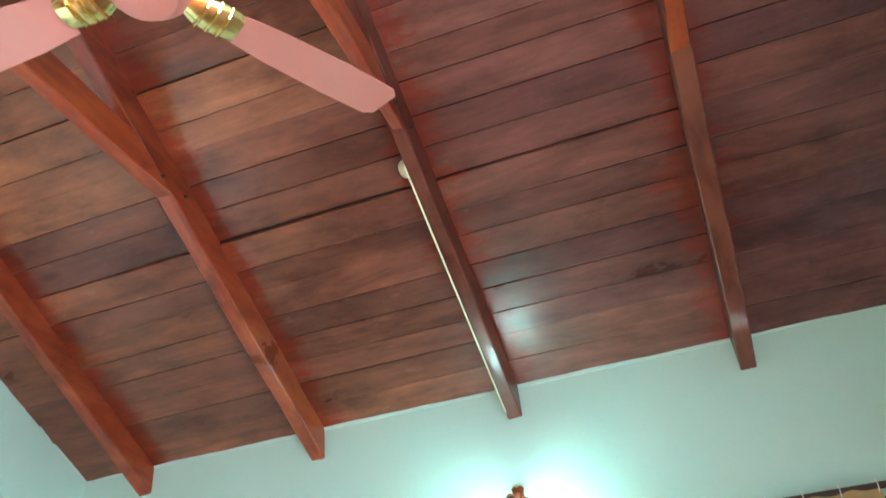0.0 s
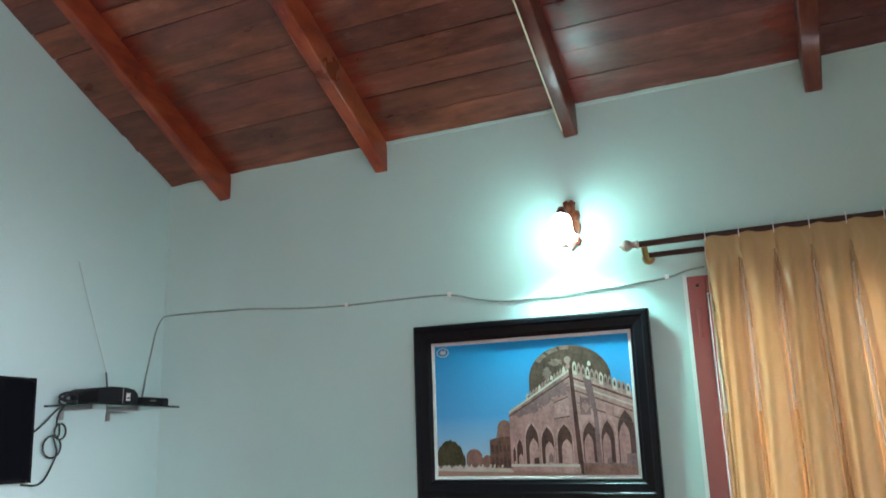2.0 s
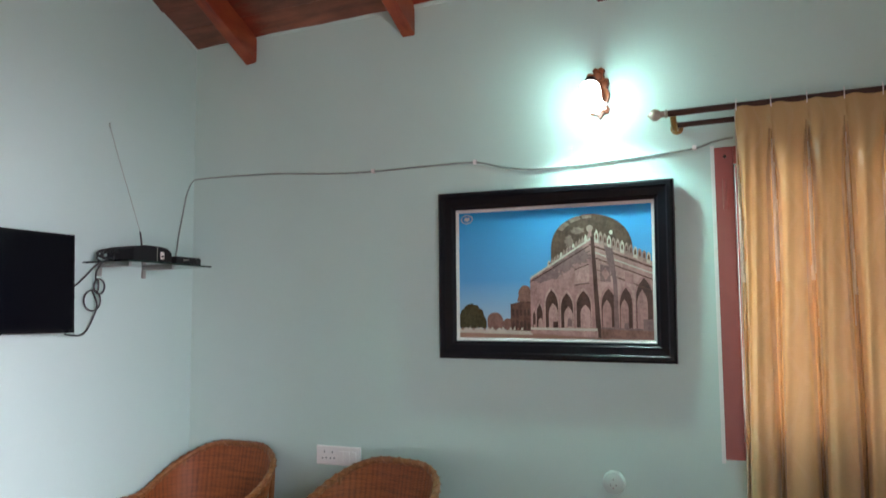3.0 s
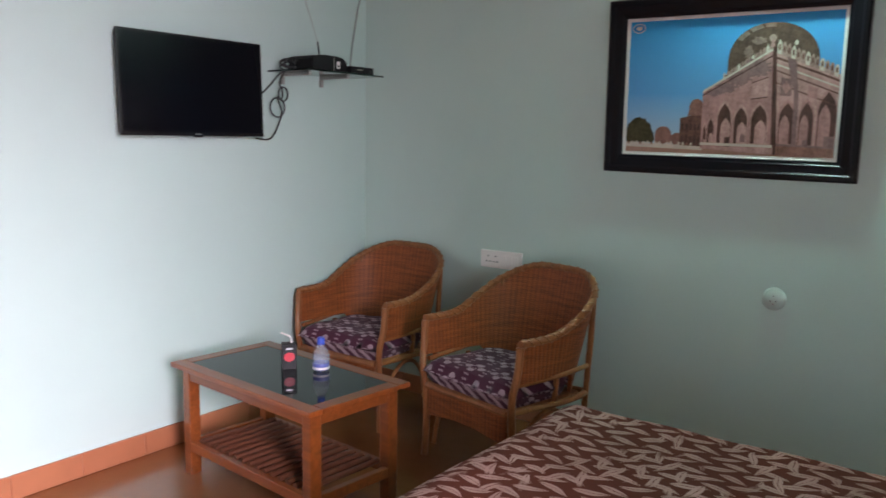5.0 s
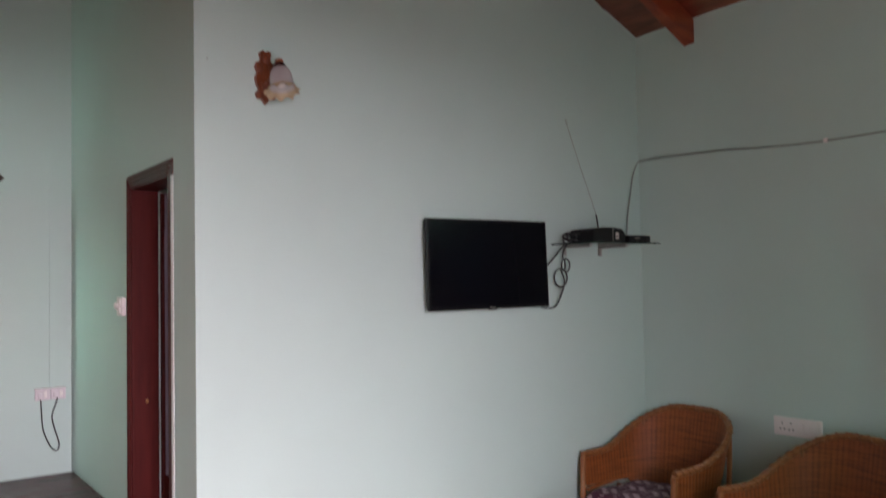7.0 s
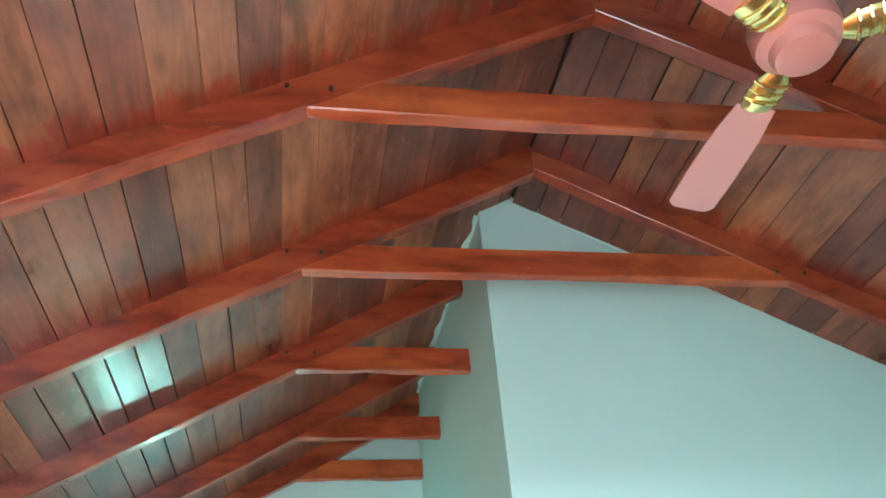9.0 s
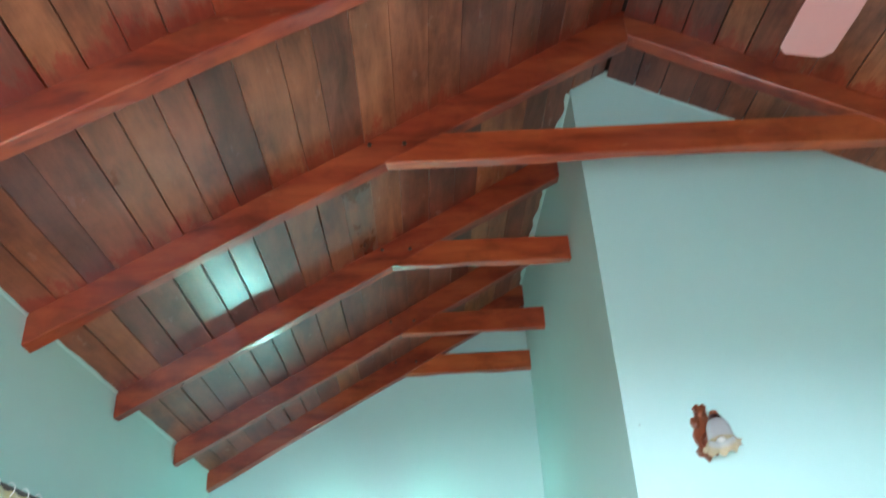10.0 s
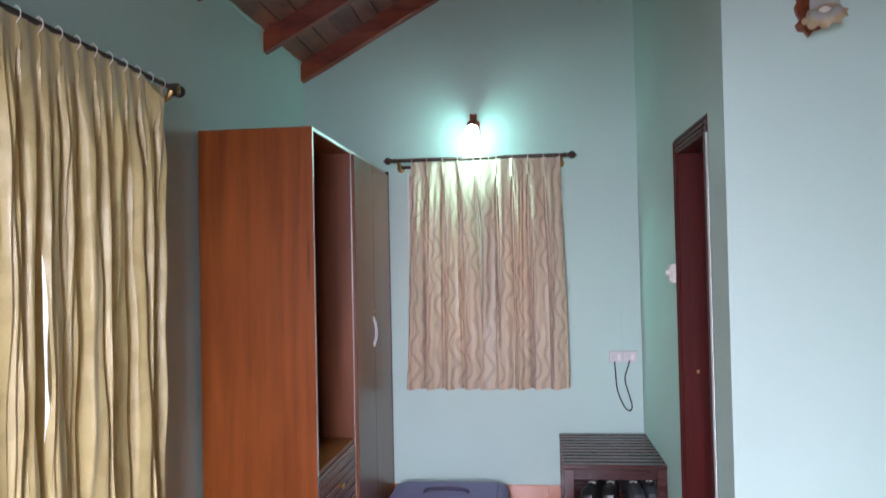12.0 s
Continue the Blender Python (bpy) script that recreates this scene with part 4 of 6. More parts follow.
def curtain(name, width, height, folds, at, material, label, seed=0, flare=0.06, amp=0.06, slit=0.10, wander=0.0, crease=0.0, hem_glint=None, droop=0.0):
    """Pinch-pleated curtain; local x along the rod, -y to the room, top at z = 0, hanging down. Under each hook a pleat
    opens into a deep slit; the cloth between bows forward. slit: its width, in parts of a fold. A paler cloth marks the
    hem and puts satin highlights into the slits' colour. droop: how far the heading falls between its last two hooks."""
    rnd = random.Random(seed)
    t = thing(name, label, "curtain", at)
    bm = bmesh.new()
    uvl = bm.loops.layers.uv.new("UVMap")
    nu, nv = folds * 32, 60
    ph = [rnd.uniform(-1, 1) for _ in range(folds + 2)]
    am = [rnd.uniform(0.75, 1.25) if crease < 0.0025 else rnd.uniform(0.45, 1.5) for _ in range(folds + 2)]
    rows, st, pale = [], {}, set()

    def soft(x):
        x = min(1.0, max(0.0, x))
        return x * x * (3 - 2 * x)

    for j in range(nv + 1):
        v = (j / nv) ** 1.25
        drop = v * height
        row = []
        open_ = soft((drop - 0.035) / 0.30)
        for i in range(nu + 1):
            u = i / nu
            k = u * folds
            a, fr = int(min(k, folds - 1e-6)), k % 1.0
            loc = am[a] * (1 - fr) + am[a + 1] * fr
            sh = ph[a] * (1 - fr) + ph[a + 1] * fr
            kk = k + soft(v * 2) * (0.10 * sh + wander * (math.sin(1.7 * k + 2.1 * v + seed) + 0.6 * math.sin(4.3 * k - 3.0 * v + 2 * seed)))
            ff = kk % 1.0
            near = min(ff, 1 - ff)
            half = slit * (0.12 + 0.88 * open_)
            bow = soft((near - 0.5 * half) / (0.5 * half + 0.012)) * (0.75 + 0.25 * math.sin(math.pi * ff))
            depth = amp * loc * open_ * (bow - 0.75)
            depth += 0.25 * amp * open_ * math.exp(-((ff - 0.55 * half - 0.02) / 0.020) ** 2)
            depth += (0.40 if crease < 0.0025 else 0.0) * amp * loc * open_ * math.exp(-(near / (0.18 * half + 0.004)) ** 2)
            pinch = math.exp(-(near / 0.07) ** 2) * math.exp(-((drop - 0.075) / 0.035) ** 2)
            depth += 0.009 * pinch + 0.004 * math.sin(2 * math.pi * k) + 0.10 * amp * open_ * math.sin(2 * math.pi * (2.3 * kk + 0.7 * v + sh))
            if crease > 0.0025:
                depth += 0.022 * open_ * math.sin(2 * math.pi * (0.36 * kk + 0.25 * math.sin(2.2 * v + seed))) * soft(v * 1.6)
            if droop:
                flop = math.sin(math.pi * min(1.0, max(0.0, (k - folds + 1.45) / 1.30))) * math.exp(-(drop / 0.22) ** 2)
                depth += 0.5 * droop * flop
            else:
                flop = 0.0
            if crease:
                depth += crease * open_ * (math.sin(23 * u * width * 4 + 9 * v + 3 * math.sin(7 * v)) * math.sin(11 * v + 5 * k) + 0.6 * math.sin(31 * v + 4 * k + 2 * sh))
            x = width * (u - 0.5) * (1 + flare * v ** 0.8) + 0.010 * math.sin(3 * v + 2 * math.pi * k) * v
            x -= 0.012 * pinch * math.sin(2 * math.pi * k)
            z = -drop - 0.006 * math.sin(2 * math.pi * k) * v - 0.006 * math.sin(math.pi * fr) * (1 - soft(drop / 0.05)) - droop * flop
            vert = bm.verts.new((x, -depth, z))
            if (near < 0.42 * half and 0.07 < drop < 0.30 + 0.45 * am[a]) or (u < 0.010 and crease == 0.0):
                pale.add(vert)
            st[vert] = (u * width * 1.5, 1 - drop)
            row.append(vert)
        rows.append(row)
    for a, b in zip(rows, rows[1:]):
        for i in range(nu):
            bm.faces.new((a[i], a[i + 1], b[i + 1], b[i]))
    for fa in bm.faces:
        for lp in fa.loops:
            lp[uvl].uv = st[lp.vert]
    if hem_glint:
        for fa in bm.faces:
            if all(q in pale for q in fa.verts):
                fa.material_index = 1
    part("fabric", bm, (material, hem_glint) if hem_glint else material, t, smooth=True)
    part("heading_tape", box(-width / 2, width / 2, 0.010, 0.013, -0.075, -0.014), material, t)
    for k in range(folds + 1):
        x = (k / folds - 0.5) * width * 0.985
        loop = [(x, 0.004, -0.03), (x, -0.012, -0.010), (x, -0.012, 0.008), (x, 0.000, 0.020), (x, 0.014, 0.012), (x, 0.016, -0.014)]
        part("curtain_hook", tube(loop, 0.0018, 5), IVORY, t, "small white plastic hook")
    return t


def rod(name, length, at, material, label, double=True, knob=None, thick=0.0125):
    """Curtain rod; local x along it, front bar at y = 0, wall towards +y."""
    t = thing(name, label, "curtain rod", at)
    part("bar", tube([(-length / 2, 0, 0), (length / 2, 0, 0)], thick, 12), material, t)
    if double:
        part("bar", tube([(-length / 2 + 0.06, 0.055, -0.038), (length / 2 - 0.06, 0.055, -0.038)], 0.011, 12), material, t)
    prof = [(0.0, -0.052), (0.005, -0.048), (0.006, -0.042), (0.016, -0.038), (0.023, -0.028), (0.025, -0.018), (0.021, -0.007), (0.013, 0.002), (0.013, 0.018), (0.019, 0.024), (0.013, 0.032)]
    for side in (-1, 1):
        m = pose(side * length / 2, 0, 0, 0, -90 * side, 0) @ pose(0, 0, 0, 180, 0, 0)
        bm = lathe([(r, z) for r, z in prof], 16, m=Matrix.Translation((side * length / 2, 0, 0)) @ Matrix.Rotation(radians(90 * side), 4, "Y") @ Matrix.Scale(-1, 4, (0, 0, 1)))
        part("finial", bm, knob or (BRASS if not double else RODWOOD), t, "turned ball finial", True)
        x = side * (length / 2 - 0.05)
        br = part("bracket", tube([(x, 0.0, -0.012), (x, 0.012, -0.036), (x, 0.045, -0.055), (x, 0.095, -0.042)], 0.012, 8), BRASS, t, "antique brass bracket", True)
        part("rosette", tube([(x, 0.088, -0.042), (x, 0.0965, -0.042)], 0.026, 14), BRASS, br)
    return t


# North window
rod("curtain_rod", 1.36, pose(3.185, -0.10, 2.262), RODWOOD, "brown double curtain rod with ball finials above the window", True, plain("pale_bronze_finial", (0.52, 0.42, 0.35), 0.3, 0.5))
curtain("curtain", 0.755, 1.555, 6, pose(3.165, -0.108, 2.266), GOLDCLOTH, "gold satin curtain with wavy weave over the window", 3, 0.06, 0.085, 0.17, 0.05, 0.0, HEMGLINTGOLD)
# South window
south = rod("curtain_rod", 1.80, pose(0.845, Y_S + 0.12, 2.222, 0, 0, 180), IRON, "dark curtain rod with ball ends over the tall window", False, IRON, 0.0095)
for side in (-1, 1):
    cup = part("end_cup", tube([(side * 0.885, 0.02, 0), (side * 0.885, -0.012, 0)], 0.026, 20), IRON, south, "black round rod cup")
    part("cup_disc", tube([(side * 0.885, -0.0125, 0), (side * 0.885, -0.016, 0)], 0.016, 18), BRASS, cup, "brass disc in the cup")
curtain("curtain", 0.765, 2.18, 8, pose(0.4585, Y_S + 0.125, 2.221, 0, 0, 180), CREAMCLOTH, "cream satin curtain with wavy weave, closed", 7, -0.006, 0.080, 0.17, 0.15, 0.005, GLINTCREAM, 0.07)
curtain("curtain", 0.72, 2.18, 7, pose(1.182, Y_S + 0.121, 2.221, 0, 0, 180), CREAMCLOTH, "cream satin curtain with wavy weave, closed", 8, -0.010, 0.080, 0.17, 0.15, 0.005, GLINTCREAM)
# Alcove window: two short curtains that meet in the middle
rod("curtain_rod", 1.13, pose(X_BACK + 0.125, -3.625, 2.192, 0, 0, 90), RODWOOD, "brown double curtain rod above the small window")
curtain("curtain", 0.50, 1.45, 5, pose(X_BACK + 0.13, -3.808, 2.182, 0, 0, 90), BEIGECLOTH, "short beige satin curtain with wavy weave", 21, 0.26, 0.050, 0.15, 0.04, 0.002, GLINTCREAM)
curtain("curtain", 0.50, 1.45, 5, pose(X_BACK + 0.142, -3.366, 2.182, 0, 0, 90), BEIGECLOTH, "short beige satin curtain with wavy weave", 22, 0.12, 0.050, 0.15, 0.04, 0.002, GLINTCREAM)

# ---------------------------------------------------------------- wall lamps


def wall_lamp(at, lit, label):
    """Carved bracket with a bell of ruffled glass; local -y to the room, origin on the wall at the plate's middle. lit: the glowing glass, if any."""
    t = thing("wall_lamp", label, "wall lamp", at, "wall lamps")
    half = [(0.0, -0.112), (0.018, -0.092), (0.040, -0.088), (0.050, -0.068), (0.034, -0.050), (0.046, -0.030), (0.052, -0.004), (0.040, 0.018),
            (0.050, 0.040), (0.046, 0.060), (0.028, 0.062), (0.024, 0.084), (0.030, 0.102), (0.014, 0.112), (0.0, 0.104)]
    half = [(x * 0.86, z + 0.010) for x, z in half]
    poly = half + [(-x, z) for x, z in half[-2:0:-1]]
    bm = prism(poly, "y", -0.020, 0.0)
    plate = part("backplate", bm, CARVED, t, "carved brown wooden plate")
    for x, z, r in ((-0.026, 0.045, 0.016), (0.026, 0.045, 0.016), (-0.028, -0.066, 0.015), (0.028, -0.066, 0.015), (0.0, 0.086, 0.017), (0, -0.02, 0.022)):
        bm = bmesh.new()
        bmesh.ops.create_uvsphere(bm, u_segments=10, v_segments=6, radius=r, matrix=Matrix.Translation((x, -0.020, z)) @ Matrix.Diagonal((1, 0.6, 1.15, 1)))
        part("carved_boss", bm, CARVED, plate, smooth=True)
    arm = [(0, -0.018, -0.03), (0.0, -0.065, -0.028), (0.0, -0.112, 0.004), (0.0, -0.136, 0.036), (0.0, -0.146, 0.044), (0, -0.156, 0.040)]
    part("arm", tube(arm, 0.012, 10, radii=(0.020, 0.017, 0.014, 0.014, 0.016, 0.018)), CARVED, t, smooth=True)
    tilt = Matrix.Translation((0, -0.156, 0.026)) @ Matrix.Rotation(radians(-14), 4, "X")
    part("cap", lathe([(0.0, 0.012), (0.020, 0.010), (0.027, -0.004), (0.026, -0.022)], 18), DARKWOOD, t, smooth=True, at=tilt)
    prof = [(0.022, -0.008), (0.034, -0.016), (0.042, -0.034), (0.045, -0.056), (0.046, -0.074), (0.049, -0.090), (0.055, -0.102), (0.063, -0.110), (0.069, -0.114)]
    bm = lathe(prof, 64, ruffle=0.15, waves=9)
    sh = part("shade", bm, lit or SHADE, t, "brightly lit white glass bell" if lit else "frosted glass bell with a ruffled amber rim", True, at=tilt)
    bm = bmesh.new()
    bmesh.ops.create_uvsphere(bm, u_segments=16, v_segments=10, radius=0.026, matrix=Matrix.Translation((0, 0, -0.062)) @ Matrix.Diagonal((1, 1, 1.25, 1)))
    b = part("light_bulb", bm, GLOWBULB if lit else IVORY, t, "white glass bulb", True, at=tilt)
    b.visible_shadow = not lit
    return t


wall_lamp(pose(2.240, 0.0, 2.395), GLOWSHADE, "carved wooden wall lamp with a lit glass bell")
wall_lamp(pose(X_TV, -2.312, 2.392, 0, 0, 90), None, "carved wooden wall lamp with an unlit ruffled glass bell")
wall_lamp(pose(X_BACK, -3.662, 2.375, 0, 0, 90), GLOWSHADETHIN, "carved wooden wall lamp with a lit glass bell")

# ---------------------------------------------------------------- television corner


def television():
    t = thing("television", "black flat-screen television mounted on the wall, switched off", "television", pose(X_TV, -1.202, 1.62, 0, 0, 90))
    w, h = 0.735, 0.428
    m = Matrix.Rotation(radians(-2.0), 4, "X")
    part("wall_mount", box(-0.12, 0.12, -0.064, 0.0, -0.10, 0.10, 0.004), BLACKM, t)
    part("casing", box(-w / 2 + 0.004, w / 2 - 0.004, -0.088, -0.062, -h / 2 + 0.004, h / 2 - 0.004, 0.012, 3), BLACKM, t, at=m)
    bm = bmesh.new()
    for b in ((-w / 2, w / 2, h / 2 - 0.010, h / 2), (-w / 2, w / 2, -h / 2, -h / 2 + 0.016), (-w / 2, -w / 2 + 0.010, -h / 2 + 0.016, h / 2 - 0.010), (w / 2 - 0.010, w / 2, -h / 2 + 0.016, h / 2 - 0.010)):
        quad_box(bm, b[0], b[1], -0.100, -0.084, b[2], b[3])
    part("bezel", bm, BLACKG, t, at=m)
    part("screen", box(-w / 2 + 0.009, w / 2 - 0.009, -0.0965, -0.086, -h / 2 + 0.015, h / 2 - 0.009), SCREEN, t, "dark glossy screen", at=m)
    part("sensor_bar", box(-0.022, 0.022, -0.104, -0.092, -h / 2 - 0.006, -h / 2 + 0.006, 0.002), BLACKM, t, at=m)
    part("badge", box(-0.016, 0.016, -0.1012, -0.099, -h / 2 + 0.006, -h / 2 + 0.010), STEEL, t, "small grey badge", at=m)


television()


def smooth_line(pts, n=6):
    """Points on a soft curve through the given ones."""
    pts = [Vector(p) for p in pts]
    out = []
    for i in range(len(pts) - 1):
        p0, p1, p2, p3 = pts[max(i - 1, 0)], pts[i], pts[i + 1], pts[min(i + 2, len(pts) - 1)]
        for k in range(n):
            s = k / n
            out.append(0.5 * ((2 * p1) + (p2 - p0) * s + (2 * p0 - 5 * p1 + 4 * p2 - p3) * s * s + (3 * p1 - p0 - 3 * p2 + p3) * s ** 3))
    return out + [pts[-1]]


def cable(name, pts, r, material, label, n=6, category="cable"):
    return tagged(part(name, tube(smooth_line(pts, n), r, 6), material, None, "", True), label, category)


def set_top_shelf():
    y0, y1, z = -0.715, -0.175, 1.732
    t = thing("wall_shelf", "green-edged glass wall shelf on two metal brackets", "shelf", pose(0, 0, 0))
    g = part("glass_shelf", box(0.004, 0.285, y0, y1, z - 0.008, z, 0.001, 1), SHELFGLASS, t)
    g.visible_shadow = False
    for y in (-0.62, -0.35):
        b = part("bracket", box(0.0, 0.20, y - 0.009, y + 0.009, z - 0.022, z - 0.0085, 0.002), STEEL, t, "worn steel bracket")
        part("bracket_foot", box(0.0, 0.012, y - 0.011, y + 0.011, z - 0.062, z - 0.023, 0.003), STEEL, b)
    d = thing("set_top_box", "black set-top box with a curved top and a white sticker", "set-top box", pose(0.15, -0.515, z) @ Matrix.Diagonal((1, 0.80, 1, 1)))
    poly = [(-0.15, 0.004), (-0.15, 0.060), (-0.135, 0.070), (-0.05, 0.078), (0.06, 0.077), (0.12, 0.070), (0.15, 0.050), (0.15, 0.004)]
    bm = prism(poly, "x", -0.085, 0.085)
    bmesh.ops.bevel(bm, geom=bm.edges[:], offset=0.004, segments=2, affect="EDGES")
    part("case", bm, BLACKM, d)
    part("sticker", box(0.0845, 0.0862, 0.055, 0.085, 0.018, 0.052), IVORY, d, "white paper sticker")
    part("sticker_print", box(0.0858, 0.0868, 0.061, 0.079, 0.026, 0.034), SLOT, d)
    part("seam", box(0.0846, 0.0858, 0.028, 0.033, 0.006, 0.072), STEEL, d, "grey seam strip")
    for y in (-0.12, 0.12):
        part("foot", box(-0.06, 0.06, y - 0.012, y + 0.012, 0.0, 0.005), SLOT, d)
    r = thing("router", "small black router box", "router", pose(0.17, -0.275, z))
    part("case", box(-0.06, 0.06, -0.085, 0.085, 0.003, 0.040, 0.004), BLACKM, r)
    part("port_panel", box(0.0595, 0.0612, 0.05, 0.078, 0.008, 0.030), SLOT, r)
    part("status_strip", box(0.0595, 0.0612, -0.04, 0.0, 0.022, 0.027), STEEL, r, "small grey strip")
    for y in (-0.06, 0.06):
        part("foot", box(-0.04, 0.04, y - 0.008, y + 0.008, 0.0, 0.004), SLOT, r)


set_top_shelf()
rnd = random.Random(2)
coil = [(0.12 + 0.02 * math.sin(a * 1.7), -0.672 + 0.050 * math.cos(a) + 0.006 * math.sin(3.1 * a), 1.758 + 0.022 * math.sin(a) + 0.008 * math.sin(0.45 * a)) for a in (0.45 * k for k in range(62))]
cable("coiled_cable", coil, 0.0040, WIREB, "bundle of black cable coiled at the shelf's end", 2)
small = [(0.062, -0.668 + 0.030 * math.sin(a), 1.618 + 0.034 * math.cos(a)) for a in (0.5 * k for k in range(13))]
big = [(0.058, -0.702 + 0.046 * math.sin(a), 1.553 - 0.047 * math.cos(a)) for a in (math.pi + 0.45 * k for k in range(15))]
cable("tv_cable", [(0.11, -0.690, 1.735), (0.08, -0.700, 1.69), (0.064, -0.690, 1.650), *small, (0.06, -0.672, 1.60), *big, (0.055, -0.672, 1.535), (0.05, -0.690, 1.47), (0.045, -0.720, 1.415), (0.045, -0.760, 1.396), (0.045, -0.830, 1.402)], 0.0042, WIREB, "black cable looped in two rings beside the television", 3)
cable("tv_cable", [(0.12, -0.675, 1.735), (0.09, -0.710, 1.715), (0.07, -0.760, 1.655), (0.055, -0.80, 1.615), (0.05, -0.86, 1.59)], 0.0042, WIREB, "black cable from the shelf to the television")
cable("aerial_cable", [(0.10, -0.235, 1.775), (0.05, -0.170, 1.83), (0.016, -0.125, 1.90), (0.010, -0.085, 2.05), (0.010, -0.066, 2.13), (0.012, -0.035, 2.195), (0.014, -0.010, 2.22)], 0.0042, WIREG, "grey cable rising from the router to the corner")
cable("wall_cable", [(0.014, -0.010, 2.22), (0.08, -0.008, 2.222), (0.25, -0.008, 2.219), (0.45, -0.008, 2.212), (0.593, -0.008, 2.204), (0.86, -0.008, 2.180), (1.127, -0.008, 2.168), (1.42, -0.008, 2.168), (1.66, -0.008, 2.162), (1.78, -0.008, 2.132), (1.916, -0.008, 2.108), (2.10, -0.008, 2.106), (2.327, -0.008, 2.112), (2.50, -0.008, 2.122), (2.623, -0.008, 2.132), (2.70, -0.008, 2.152), (2.77, -0.02, 2.157)], 0.0042, WIREG, "grey cable clipped along the wall above the picture")
for x, z in ((1.66, 2.163), (2.62, 2.132), (1.127, 2.168)):
    tagged(part("cable_clip", box(x - 0.008, x + 0.008, -0.016, 0.0, z - 0.008, z + 0.012, 0.002), IVORY), "small white plastic cable clip", "cable clip")
cable("antenna_wire", [(0.10, -0.455, 1.800), (0.098, -0.458, 1.84), (0.095, -0.464, 1.888)], 0.0042, WIREB, "short black aerial on the set-top box")
cable("antenna_wire", [(0.095, -0.464, 1.888), (0.068, -0.492, 2.02), (0.030, -0.538, 2.22), (0.004, -0.578, 2.385)], 0.0013, plain("aged_wire", (0.36, 0.37, 0.33), 0.5), "thin grey wire against the wall")
tagged(part("wall_hook", tube([(0.0, -0.582, 2.405), (0.010, -0.582, 2.405), (0.013, -0.590, 2.392), (0.010, -0.582, 2.380), (0.008, -0.574, 2.390)], 0.004, 8), CREAMPL), "small pale hook in the wall", "wall hook")

# ---------------------------------------------------------------- picture


def picture():
    w, h = 1.044, 0.743
    t = thing("framed_picture", "black framed photograph of a domed stone monument under blue sky", "picture",
              pose(2.010, -0.004, 1.647) @ Matrix.Rotation(radians(0.7), 4, "Y") @ Matrix.Rotation(radians(1.5), 4, "X"))

    def mitred(name, ins, wid, y_out, y_in, material, lab):
        prof = [(0.0, 0.0), (0.0, y_out * 0.8), (wid * 0.12, y_out), (wid * 0.30, y_out), (wid * 0.40, y_out * 0.82), (wid * 0.78, y_out * 0.72), (wid * 0.86, y_in * 1.15), (wid, y_in), (wid, 0.0)]
        for a, b, horizontal in (((-1, 1), (1, 1), 1), ((-1, -1), (1, -1), 1), ((-1, -1), (-1, 1), 0), ((1, -1), (1, 1), 0)):
            bm = bmesh.new()
            ends = []
            for sx, sz in (a, b):
                ends.append([bm.verts.new((sx * (w / 2 - ins - p), -y, sz * (h / 2 - ins - p))) for p, y in prof])
            n = len(prof)
            for i in range(n):
                j = (i + 1) % n
                bm.faces.new((ends[0][i], ends[0][j], ends[1][j], ends[1][i]))
            for e in ends:
                bm.faces.new(e)
            part(name, bm, material, t, lab)

    mitred("frame", 0.0, 0.078, 0.040, 0.020, FRAMEBLK, "black moulded frame side")
    mitred("slip", 0.078, 0.014, 0.016, 0.010, plain_slip, "pale inner slip")
    pw, ph = w - 2 * 0.092, h - 2 * 0.092
    part("backing", box(-w / 2 + 0.01, w / 2 - 0.01, -0.006, 0.0, -h / 2 + 0.01, h / 2 - 0.01), BLACKM, t)
    print_ = part("photograph", box(-pw / 2, pw / 2, -0.0085, -0.006, -ph / 2, ph / 2), PRINT_SKY, t, "printed photograph with a deep blue sky")
    layer = [0]

    def flat(poly, material, name="printed_shape"):
        """A printed shape; poly in parts of the print, 0..1 to the right and up."""
        layer[0] += 1
        y = -0.0086 - 0.00003 * layer[0]
        bm = bmesh.new()
        bm.faces.new([bm.verts.new(((u - 0.5) * pw, y, (v - 0.5) * ph)) for u, v in poly])
        part(name, bm, material, print_)

    def arch(u0, u1, v0, v1, rise=0.0):
        """A pointed arch; rise: how much higher its right foot stands."""
        s, m = v1 - v0, (u0 + u1) / 2
        w = u1 - u0
        out = [(u0, v0), (u1, v0 + rise), (u1, v0 + s * 0.60)]
        out += [(u1 - w * a, v0 + s * b) for a, b in ((0.03, 0.70), (0.11, 0.80), (0.25, 0.89), (0.40, 0.95))] + [(m, v1)]
        return out + [(u0 + w * a, v0 + s * b) for a, b in ((0.40, 0.95), (0.25, 0.89), (0.11, 0.80), (0.03, 0.70))] + [(u0, v0 + s * 0.60)]

    def band(a, b, thick, material):
        flat([(a[0], a[1]), (b[0], b[1]), (b[0], b[1] - thick), (a[0], a[1] - thick)], material)

    def mound(u, v, ru, rv, rough, seed, material, flat_at=None):
        rnd = random.Random(seed)
        pts = []
        for k in range(40):
            a = 2 * math.pi * k / 40
            q = 1 + rough * rnd.uniform(-1, 1)
            pts.append((max(0.0, u + ru * q * math.cos(a)), max(flat_at if flat_at is not None else 0.0, v + rv * q * math.sin(a))))
        flat(pts, material)

    # Ground, trees and the small far buildings
    flat([(0, 0), (1, 0), (1, 0.06), (0, 0.06)], PRINT_EARTH)
    band((0, 0.075), (0.40, 0.062), 0.035, PRINT_PALE)
